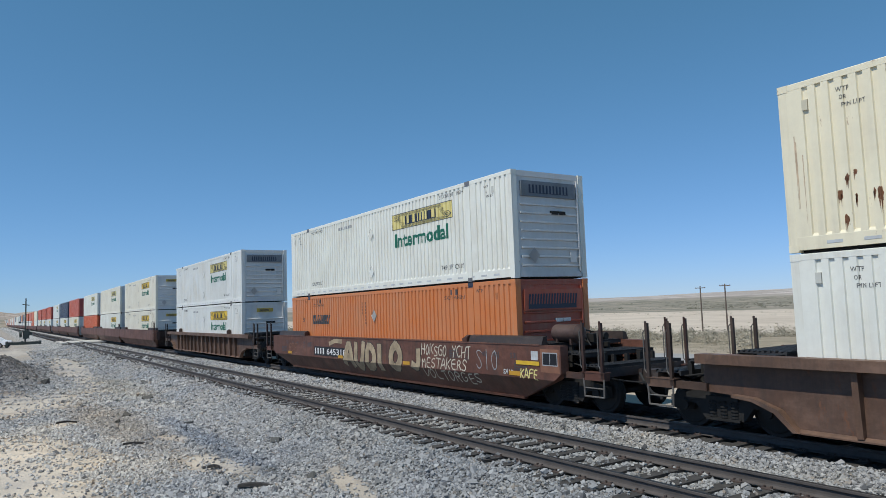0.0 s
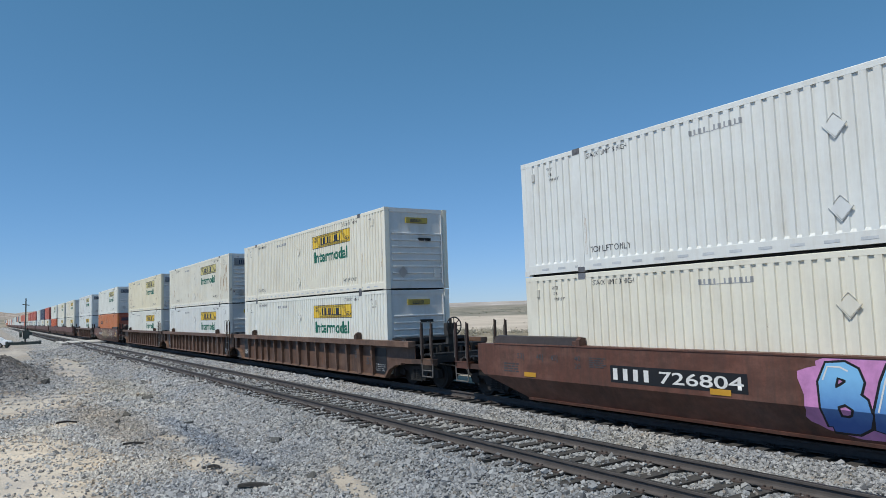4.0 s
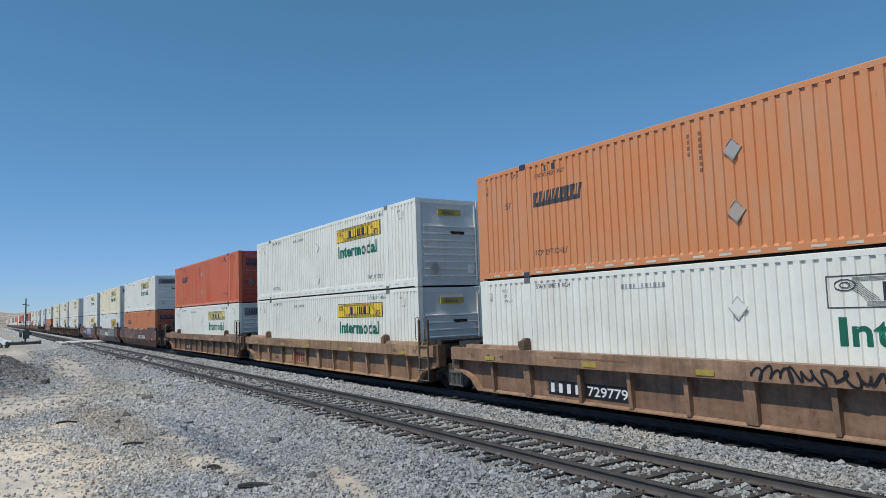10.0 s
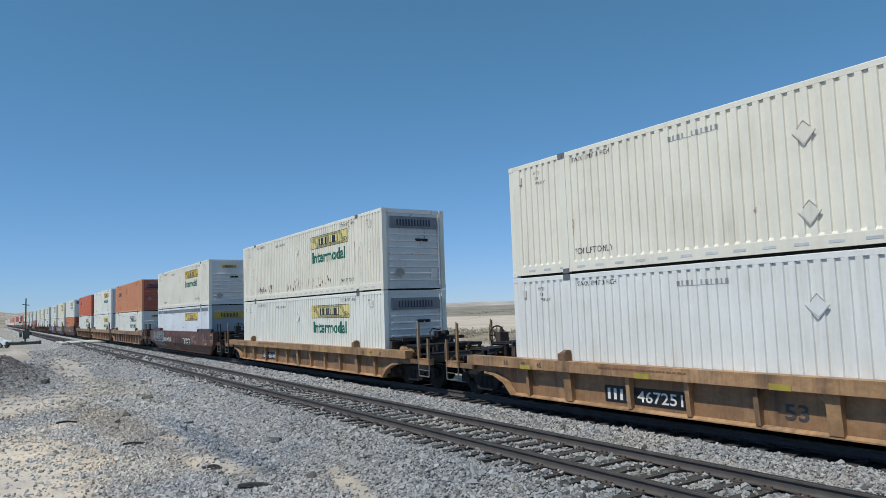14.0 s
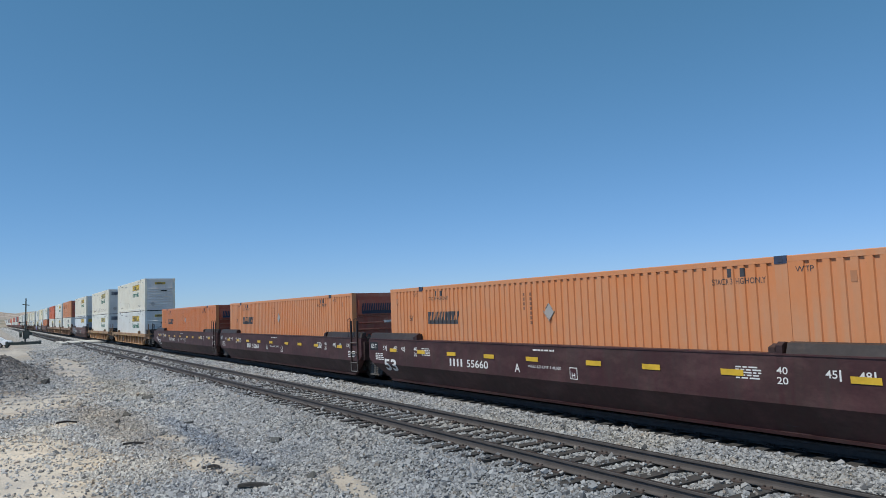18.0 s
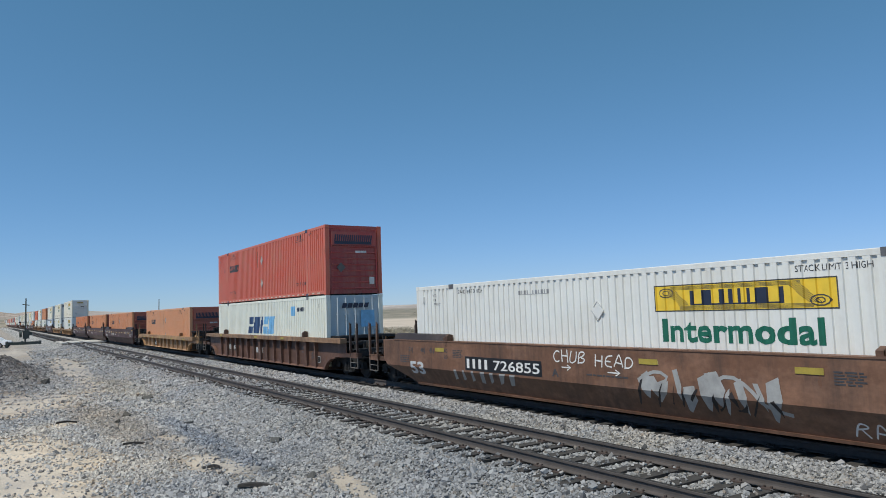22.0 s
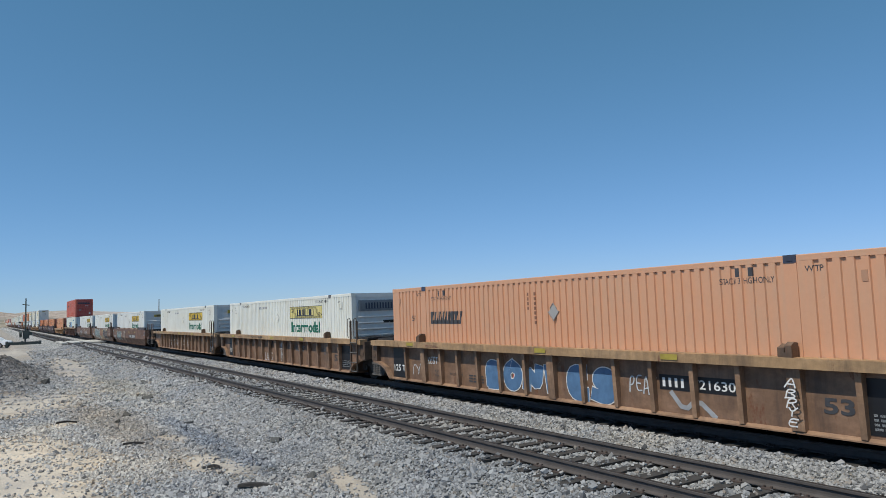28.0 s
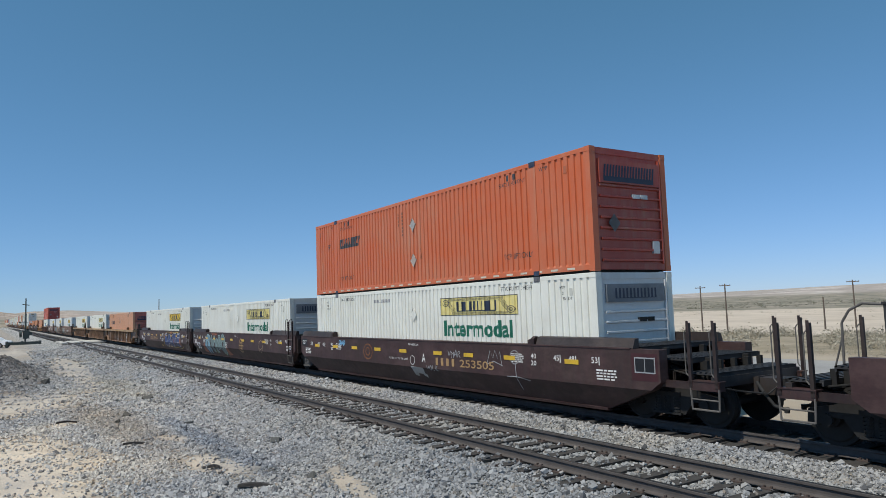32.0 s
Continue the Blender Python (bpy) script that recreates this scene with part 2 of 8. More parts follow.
def stroke(bm, pts, w, lift=0.0):
    for (ya, za), (yb, zb) in zip(pts, pts[1:]):
        d = Vector((yb - ya, zb - za))
        if d.length < 1e-6:
            continue
        n = Vector((-d.y, d.x)).normalized() * w / 2
        e = d.normalized() * w * 0.3
        poly(bm, [(ya - e.x + n.x, za - e.y + n.y), (yb + e.x + n.x, zb + e.y + n.y), (yb + e.x - n.x, zb + e.y - n.y), (ya - e.x - n.x, za - e.y - n.y)], lift)
        lift += 0.0004


def drawing(name, key, ink, parent, draw, surface=on_waves, lift=0.004, cuts=None, label="", cuts_z=()):
    def build(bm):
        draw(bm)
        ys = [v.co.y for v in bm.verts]
        cy = cuts if cuts is not None else (waves_between(min(ys), max(ys)) if surface is on_waves else ())
        lay(bm, surface, lift, cy, cuts_z)
    if key not in MESHES:
        bm = bmesh.new()
        build(bm)
        for f in bm.faces:
            f.normal_update()
            if f.normal.x > 0:
                f.normal_flip()
        MESHES[key] = finish(bm, name, INK[ink], normals=False)
    ob = new(name, MESHES[key])
    ob.parent = parent
    if label:
        ob["label"] = label
    return ob

# ---- the ground, the tracks and the distance ----
NEAR_TRACK, FAR_TRACK = 8.6, 12.755


def smooth(a, b, v):
    k = np.clip((v - a) / (b - a), 0, 1)
    return k * k * (3 - 2 * k)


def wobble(x, y, s, seed):
    """Soft value noise on a plane, of wavelength s."""
    def h(i, j):
        n = np.sin(i * 127.1 + j * 311.7 + seed * 74.7) * 43758.5453
        return n - np.floor(n)
    u, v = x / s, y / s
    i, j = np.floor(u), np.floor(v)
    f, g = u - i, v - j
    f, g = f * f * (3 - 2 * f), g * g * (3 - 2 * g)
    return (h(i, j) * (1 - f) + h(i + 1, j) * f) * (1 - g) + (h(i, j + 1) * (1 - f) + h(i + 1, j + 1) * f) * g


def height(x, y):
    """Height of the ground over the rail tops."""
    x, y = np.asarray(x, float), np.asarray(y, float)
    r = np.hypot(x, y)
    z = np.full_like(x, -0.62)
    # two ballast beds with a hollow between them
    bed = np.maximum(1 - smooth(1.55, 3.1, np.abs(x - NEAR_TRACK)), 1 - smooth(1.45, 3.2, np.abs(x - FAR_TRACK)))
    z = z + bed * 0.405
    near = 1 - smooth(60, 160, r)
    z += near * (1 - bed) * 0.10 * (wobble(x, y, 2.7, 1) - 0.5) + near * 0.025 * (wobble(x, y, 0.55, 2) - 0.5)
    # gravel heap beside the track, and the crossing road's bank
    z += 1.15 * (1 - smooth(0.7, 2.9, np.abs(x + 0.2))) * np.exp(-((y - 50) / 9) ** 2) * (0.75 + 0.4 * wobble(x, y, 2.2, 5))
    z += 0.30 * np.exp(-((x - 4.2) / 1.2) ** 2 - ((y - 60) / 9) ** 2)
    z = np.where((y > 93) & (y < 106) & (x > 2) & (x < 30), np.maximum(z, -0.22 + 0 * z), z)
    # the land falls away beyond the road into a wide flat, then rises to far hills
    away = np.where(x > 0, x, 0)
    z -= 3.2 * smooth(38, 120, away) + 4.5 * smooth(150, 700, away)
    z += 0.5 * smooth(36, 60, away) * (wobble(x, y, 14, 7) - 0.5)
    hills = smooth(1500, 3900, r) * 36 * (0.75 + 0.5 * wobble(x, y, 900, 3)) + smooth(700, 2200, r) * 8 * (wobble(x, y, 420, 9))
    z += hills * smooth(60, 700, away + 0.12 * np.maximum(y - 900, 0))
    az = np.degrees(np.arctan2(x, y))
    z += smooth(2400, 3100, r) * 12 * np.exp(-((az - 66) / 6.5) ** 2)
    ridge = smooth(700, 1500, y) * np.exp(-((x + 60 - 0.02 * y) / np.maximum(150, 0.10 * y)) ** 2)
    z += ridge * 25 * (0.6 + 0.55 * wobble(x, y, 130, 11) + 0.25 * wobble(x, y, 37, 12))
    return z


# patches of bare soil between the stones: centre, half widths, lean
BARE = [(-0.1, 17.2, 1.9, 5.0, 0.0), (0.7, 32.5, 2.1, 3.4, 0.0), (4.05, 19.3, 0.42, 0.7, 0.2), (4.05, 15.4, 0.50, 1.3, 0.1), (5.42, 11.4, 0.27, 1.9, -0.17),
        (4.3, 52.0, 1.0, 16.0, -0.03), (1.0, 86.0, 2.6, 7.0, 0.0), (1.9, 24.4, 0.5, 0.5, 0.0)]


def bareness(x, y):
    """Below 1 inside a patch of bare soil."""
    d = np.full_like(x, 9.0)
    for cx, cy, rx, ry, lean in BARE:
        u, v = x - cx + lean * (y - cy), y - cy
        d = np.minimum(d, np.hypot(u / rx, v / ry))
    return d + 0.9 * (wobble(x, y, 0.9, 31) - 0.5) + 0.45 * (wobble(x, y, 0.3, 32) - 0.5)


def dust_tint(t, pos):
    """Warm dust, blue-grey washings and brown litter that lie over stones and soil alike."""
    sep = t.nodes.new("ShaderNodeSeparateXYZ")
    t.links.new(pos, sep.inputs[0])
    c = ramp(t, noise_tex(t, pos, 0.33, 4, 0.6), [(0.30, (0.88, 0.91, 0.96)), (0.5, (0.98, 0.99, 1.0)), (0.68, (1.08, 1.04, 0.98))])
    edge = noise_tex(t, pos, 1.6, 4, 0.65)
    # the last patch darkens the near track: darker ballast plus painted corner vignetting
    for cx, cy, rx, ry, lean, col in ((4.62, 18.4, 0.42, 5.2, 0.0, (0.66, 0.71, 0.79)), (2.6, 27.0, 3.6, 15.0, 0.0, (1.16, 1.14, 1.11)), (3.1, 24.0, 1.0, 7.0, 0.06, (0.86, 0.80, 0.73)), (0.0, 50.0, 3.2, 15.0, 0.0, (0.56, 0.53, 0.52)), (5.0, 36.0, 1.0, 9.0, 0.0, (1.08, 1.03, 0.94)), (2.3, 13.4, 1.0, 1.6, 0.0, (0.92, 0.94, 0.97)), (0.8, 18.0, 2.4, 8.0, 0.0, (1.25, 1.21, 1.15)), (8.6, 11.0, 3.6, 15.0, 0.0, (0.82, 0.825, 0.82))):
        v = math_node(t, "SUBTRACT", sep.outputs[1], cy)
        u = math_node(t, "ADD", math_node(t, "SUBTRACT", sep.outputs[0], cx), math_node(t, "MULTIPLY", v, lean))
        u, v = math_node(t, "DIVIDE", u, rx), math_node(t, "DIVIDE", v, ry)
        d = math_node(t, "SQRT", math_node(t, "ADD", math_node(t, "MULTIPLY", u, u), math_node(t, "MULTIPLY", v, v)))
        d = math_node(t, "ADD", d, math_node(t, "MULTIPLY", edge, 1.6))
        n = add(t, "ShaderNodeMapRange")
        n.inputs[1].default_value, n.inputs[2].default_value = 2.0, 1.3
        t.links.new(d, n.inputs[0])
        c = mixer(t, n.outputs[0], c, mixer(t, 1.0, c, col, "MULTIPLY"))
    return c


def ground_material():
    m, t, b = material("ground", rough=0.95)
    b.inputs["Specular IOR Level"].default_value = 0.15
    pos = t.nodes.new("ShaderNodeNewGeometry").outputs["Position"]
    sep = t.nodes.new("ShaderNodeSeparateXYZ")
    t.links.new(pos, sep.inputs[0])
    X, Y = sep.outputs[0], sep.outputs[1]

    def band(v, a, b2):
        n = add(t, "ShaderNodeMapRange")
        n.interpolation_type = "SMOOTHSTEP"
        n.inputs[1].default_value, n.inputs[2].default_value = a, b2
        t.links.new(v, n.inputs[0])
        return n.outputs[0]

    def n_at(scale, detail=5, rough=0.6):
        return noise_tex(t, pos, scale, detail, rough)

    r00 = t.nodes.new("ShaderNodeVectorMath")
    r00.operation = "LENGTH"
    t.links.new(pos, r00.inputs[0])
    r0 = r00.outputs["Value"]
    # crushed stone, in cells; gap shadows between the stones are put in as darkening
    vor = add(t, "ShaderNodeTexVoronoi", Scale=17.0)
    t.links.new(pos, vor.inputs["Vector"])
    cell = t.nodes.new("ShaderNodeSeparateColor")
    t.links.new(vor.outputs["Color"], cell.inputs[0])
    stone = ramp(t, cell.outputs[0], [(0.0, (0.20, 0.20, 0.20)), (0.45, (0.36, 0.355, 0.345)), (0.8, (0.50, 0.49, 0.47)), (1.0, (0.64, 0.63, 0.60))])
    crack = ramp(t, vor.outputs["Distance"], [(0.0, 1.0), (0.55, 0.95), (0.8, 0.45)])
    stone = mixer(t, 1.0, stone, crack, "MULTIPLY")
    stone = mixer(t, 1.0, stone, mixer(t, band(r0, 22, 55), (0.56, 0.56, 0.545), (0.98, 0.97, 0.95)), "MULTIPLY")
    dirt = ramp(t, n_at(1.3, 6), [(0.3, (0.41, 0.355, 0.30)), (0.7, (0.54, 0.48, 0.41))])
    dirt = mixer(t, 0.35, dirt, ramp(t, n_at(24, 5, 0.75), [(0.35, (0.30, 0.265, 0.225)), (0.65, (0.62, 0.55, 0.46))]))
    # bare soil shows in patches
    rag = math_node(t, "ADD", math_node(t, "MULTIPLY", n_at(1.1, 4), 1.5), math_node(t, "MULTIPLY", n_at(4.0, 4), 0.7))
    dist = None
    for cx, cy, rx, ry, lean in BARE:
        v = math_node(t, "SUBTRACT", Y, cy)
        u = math_node(t, "ADD", math_node(t, "SUBTRACT", X, cx), math_node(t, "MULTIPLY", v, lean))
        u, v = math_node(t, "DIVIDE", u, rx), math_node(t, "DIVIDE", v, ry)
        d = math_node(t, "SQRT", math_node(t, "ADD", math_node(t, "MULTIPLY", u, u), math_node(t, "MULTIPLY", v, v)))
        dist = d if dist is None else math_node(t, "MINIMUM", dist, d)
    bare = band(math_node(t, "ADD", dist, rag), 2.55, 1.75)
    dusty = math_node(t, "MULTIPLY", band(math_node(t, "ADD", X, math_node(t, "MULTIPLY", rag, 1.2)), 6.3, 4.2), 0.70)
    c = mixer(t, dusty, stone, mixer(t, 1.0, dirt, (0.80, 0.77, 0.74), "MULTIPLY"))
    c = mixer(t, bare, c, dirt)
    # a heap of darker, browner stone beside the track
    v = math_node(t, "DIVIDE", math_node(t, "SUBTRACT", Y, 53.0), 15.0)
    u = math_node(t, "DIVIDE", math_node(t, "SUBTRACT", X, 0.0), 2.9)
    heap = math_node(t, "ADD", math_node(t, "SQRT", math_node(t, "ADD", math_node(t, "MULTIPLY", u, u), math_node(t, "MULTIPLY", v, v))), rag)
    c = mixer(t, math_node(t, "MULTIPLY", band(heap, 2.5, 1.9), 0.85), c, mixer(t, 1.0, stone, (0.62, 0.55, 0.52), "MULTIPLY"))
    c = mixer(t, 1.0, c, dust_tint(t, pos), "MULTIPLY")
    # oily and sooty stains of their own shapes
    c = mixer(t, math_node(t, "MULTIPLY", band(n_at(0.75, 4), 0.60, 0.70), 0.45), c, (0.14, 0.145, 0.16))
    c = mixer(t, math_node(t, "MULTIPLY", band(n_at(0.23, 4), 0.56, 0.66), 0.30), c, (0.19, 0.21, 0.25))
    # shade under the running trains, painted as a dark band of ground
    under_train_shade = math_node(t, "MULTIPLY", band(X, 11.30, 11.65), band(X, 14.6, 14.0))
    c = mixer(t, math_node(t, "MULTIPLY", under_train_shade, 0.92), c, (0.055, 0.052, 0.050))
    # behind the train: stone, a paved road, brush land, pale flat, dark scrub and hills
    soil = ramp(t, n_at(0.10, 6), [(0.3, (0.33, 0.27, 0.205)), (0.7, (0.47, 0.40, 0.31))])
    c = mixer(t, band(X, 15.4, 17.0), c, soil)
    road = ramp(t, n_at(0.5, 5), [(0.3, (0.30, 0.295, 0.285)), (0.7, (0.37, 0.36, 0.345))])
    on_road = math_node(t, "MULTIPLY", band(X, 23.0, 23.4), band(X, 34.4, 34.0))
    c = mixer(t, on_road, c, road)
    brush = ramp(t, n_at(0.16, 6, 0.7), [(0.35, (0.20, 0.17, 0.115)), (0.65, (0.42, 0.355, 0.265))])
    c = mixer(t, band(X, 36, 40), c, brush)
    flat = ramp(t, n_at(0.030, 7, 0.7), [(0.30, (0.44, 0.365, 0.29)), (0.60, (0.60, 0.515, 0.42))])
    edge = math_node(t, "ADD", X, math_node(t, "MULTIPLY", n_at(0.03, 3), 40.0))
    c = mixer(t, band(edge, 112, 135), c, flat)
    r = t.nodes.new("ShaderNodeVectorMath")
    r.operation = "LENGTH"
    t.links.new(pos, r.inputs[0])
    R = math_node(t, "ADD", r.outputs["Value"], math_node(t, "MULTIPLY", n_at(0.006, 4), 420.0))
    scrub = ramp(t, n_at(0.012, 6, 0.7), [(0.35, (0.13, 0.135, 0.095)), (0.52, (0.27, 0.24, 0.19)), (0.7, (0.44, 0.375, 0.30))])
    c = mixer(t, band(R, 780, 900), c, scrub)
    hill = ramp(t, n_at(0.0045, 7, 0.65), [(0.30, (0.31, 0.28, 0.26)), (0.52, (0.42, 0.375, 0.345)), (0.64, (0.66, 0.60, 0.56))])
    hill = mixer(t, 0.25, hill, ramp(t, n_at(0.028, 6, 0.75), [(0.38, (0.13, 0.115, 0.085)), (0.5, (0.36, 0.285, 0.215)), (0.62, (0.50, 0.40, 0.32))]))
    crag = ramp(t, n_at(0.020, 7, 0.8), [(0.36, (0.14, 0.12, 0.10)), (0.47, (0.34, 0.27, 0.215)), (0.60, (0.56, 0.46, 0.385))])
    hill = mixer(t, math_node(t, "MULTIPLY", band(X, 380, 180), 0.85), hill, crag)
    hz = band(sep.outputs[2], 2, 16)
    c = mixer(t, math_node(t, "MULTIPLY", hz, band(R, 900, 1500)), c, hill)
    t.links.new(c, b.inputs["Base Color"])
    hgt = math_node(t, "ADD", math_node(t, "MULTIPLY", vor.outputs["Distance"], math_node(t, "SUBTRACT", 1.0, bare)), n_at(20, 5, 0.7))
    bump(t, b, hgt, 0.75, 0.035)
    return m


GROUND = ground_material()


def grid_lines(lo, hi, near_lo, near_hi, step):
    mid = list(np.arange(near_lo, near_hi + step / 2, step))
    out, d, v = [], step, near_hi
    while v < hi:
        d *= 1.13
        v += d
        out.append(min(v, hi))
    back, d, v = [], step, near_lo
    while v > lo:
        d *= 1.13
        v -= d
        back.append(max(v, lo))
    return np.array(back[::-1] + mid + out)


def build_ground():
    gx, gy = grid_lines(-4800, 4800, -6, 20, 0.22), grid_lines(-4800, 4800, 3, 34, 0.24)
    XX, YY = np.meshgrid(gx, gy)
    ZZ = height(XX, YY)
    n, k = len(gx), len(gy)
    me = bpy.data.meshes.new("ground")
    idx = np.arange(n * k).reshape(k, n)
    faces = np.stack([idx[:-1, :-1], idx[:-1, 1:], idx[1:, 1:], idx[1:, :-1]], -1).reshape(-1, 4)
    me.from_pydata(np.stack([XX, YY, ZZ], -1).reshape(-1, 3).tolist(), [], faces.tolist())
    me.materials.append(GROUND)
    me.shade_smooth()
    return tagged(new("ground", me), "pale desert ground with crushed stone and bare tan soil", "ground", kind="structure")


ground = build_ground()


def stone_shapes(n, seed):
    rnd = np.random.RandomState(seed)
    out = []
    for _ in range(n):
        bm = bmesh.new()
        # a broken block: jittered corners, tipped over on one of its faces
        turn = Euler((rnd.uniform(-0.9, 0.9), rnd.uniform(-0.9, 0.9), rnd.uniform(0, 6.28))).to_matrix()
        for sx in (-1, 1):
            for sy in (-1, 1):
                for sz in (-1, 1):
                    p = np.array((sx * 0.86, sy * 0.66, sz * 0.48)) * rnd.uniform(0.55, 1.18, 3)
                    bm.verts.new(turn @ Vector(p))
        bmesh.ops.convex_hull(bm, input=bm.verts[:])
        loose = [v for v in bm.verts if not v.link_faces]
        bmesh.ops.delete(bm, geom=loose, context="VERTS")
        bm.verts.index_update()
        out.append((np.array([v.co[:] for v in bm.verts]), np.array([[v.index for v in f.verts] for f in bm.faces])))
        bm.free()
    return out


def scatter_mesh(name, shapes, pts, sizes, spins, mat, tilt=None):
    """Many small solids in one mesh."""
    V, F, base = [], [], 0
    which = np.arange(len(pts)) % len(shapes)
    for k, (v, f) in enumerate(shapes):
        sel = np.where(which == k)[0]
        c, s = np.cos(spins[sel])[:, None], np.sin(spins[sel])[:, None]
        sz = sizes[sel][:, None]
        x = (v[None, :, 0] * c - v[None, :, 1] * s) * sz + pts[sel, 0][:, None]
        y = (v[None, :, 0] * s + v[None, :, 1] * c) * sz + pts[sel, 1][:, None]
        z = v[None, :, 2] * sz + pts[sel, 2][:, None]
        V.append(np.stack([x, y, z], -1).reshape(-1, 3))
        F.append((f[None] + (np.arange(len(sel)) * len(v))[:, None, None] + base).reshape(-1, 3))
        base += len(sel) * len(v)
    V, F = np.concatenate(V), np.concatenate(F)
    me = bpy.data.meshes.new(name)
    me.vertices.add(len(V))
    me.vertices.foreach_set("co", V.astype(np.float32).ravel())
    me.loops.add(F.size)
    me.loops.foreach_set("vertex_index", F.astype(np.int32).ravel())
    me.polygons.add(len(F))
    me.polygons.foreach_set("loop_start", np.arange(0, F.size, 3, dtype=np.int32))
    me.update(calc_edges=True)
    me.validate()
    me.shade_flat()
    me.materials.append(mat)
    return me


def stone_material(name, stops):
    m, t, b = material(name, rough=0.9)
    b.inputs["Specular IOR Level"].default_value = 0.2
    rnd = t.nodes.new("ShaderNodeNewGeometry").outputs["Random Per Island"]
    n = noise_tex(t, coords(t, (45, 45, 45)), 1.0, 4, 0.75)
    bump(t, b, n, 0.6, 0.012)
    tint = dust_tint(t, t.nodes.new("ShaderNodeNewGeometry").outputs["Position"])
    t.links.new(mixer(t, 1.0, tint, mixer(t, 0.5, ramp(t, rnd, stops), mixer(t, 1.0, ramp(t, rnd, stops), ramp(t, n, [(0.3, 0.6), (0.7, 1.15)]), "MULTIPLY")), "MULTIPLY"), b.inputs["Base Color"])
    return m


STONE = stone_material("crushed_stone", [(0.0, (0.11, 0.11, 0.115)), (0.14, (0.255, 0.252, 0.25)), (0.45, (0.375, 0.37, 0.366)), (0.75, (0.45, 0.44, 0.43)), (0.92, (0.52, 0.515, 0.50)), (0.95, (0.38, 0.34, 0.30)), (1.0, (0.30, 0.26, 0.225))])


def build_stones():
    rnd = np.random.RandomState(4)
    shapes = stone_shapes(23, 3)
    pts = []
    # the near bed and its shoulders, then the looser spread beside it
    for n, x0, x1, y0, y1, lo, hi in ((72000, 5.9, 11.5, 4, 24, 0.018, 0.042), (25000, 5.9, 11.5, 24, 48, 0.029, 0.060), (82000, -0.3, 6.2, 8.8, 25, 0.013, 0.042),
                                      (30000, -0.5, 6.2, 25, 48, 0.023, 0.056), (10000, -1.0, 3.2, 38, 66, 0.04, 0.085), (8000, 3.0, 11.2, 48, 92, 0.05, 0.09)):
        x, y = rnd.uniform(x0, x1, n), rnd.uniform(y0, y1, n)
        keep = (np.abs(np.abs(x - NEAR_TRACK) - 0.753) > 0.09)
        keep &= y > np.maximum(0.43 * x, 10.4 - 0.55 * x)  # only the stretch that the clip looks over
        side = x < 6.2
        soil = bareness(x, y)
        keep &= ~side | (soil > 1.22 + rnd.normal(0, 0.24, n)) | (rnd.uniform(size=n) < 0.06)
        phase = (y / 0.535) % 1
        on_tie = (np.abs(x - NEAR_TRACK) < 1.32) & ((phase < 0.44) | (phase > 0.98))
        keep &= ~on_tie | (rnd.uniform(size=n) < 0.07)
        x, y = x[keep], y[keep]
        s = rnd.uniform(lo, hi, len(x)) * np.where(rnd.uniform(size=len(x)) < 0.05, rnd.uniform(1.3, 2.0, len(x)), 1.0)
        z = height(x, y) + s * rnd.uniform(0.05, 0.60, len(x))
        z = np.where((np.abs(x - NEAR_TRACK) < 1.32) & ((y / 0.535) % 1 < 0.42), -0.172 + s * 0.35, z - 0.012 * (np.abs(x - NEAR_TRACK) < 1.32))
        pts.append(np.stack([x, y, z, s], -1))
    p = np.concatenate(pts)
    me = scatter_mesh("ballast_stones", shapes, p[:, :3], p[:, 3], rnd.uniform(0, 6.28, len(p)), STONE)
    tagged(new("ballast_stones", me), "loose grey crushed stone round the empty track", "gravel", kind="stuff")


build_stones()


def rail_profile():
    half = [(0.0, -0.172), (0.07, -0.172), (0.07, -0.160), (0.014, -0.140), (0.009, -0.115), (0.010, -0.052), (0.036, -0.038), (0.0365, -0.006), (0.028, 0.0)]
    return half + [(-a, b) for a, b in half[::-1][:-1]]


RUST_RAIL = plain("rusty_rail_side", (0.085, 0.073, 0.067), 0.75, 0.0)
RAIL_TOP = plain("polished_rail_head", (0.035, 0.033, 0.032), 0.45, 0.3)
TIE_WOOD = plain("weathered_sleeper_wood", (0.052, 0.047, 0.043), 0.9, vary=0.5, scale=6)
SPIKE = plain("rusty_plate", (0.07, 0.05, 0.042), 0.8)


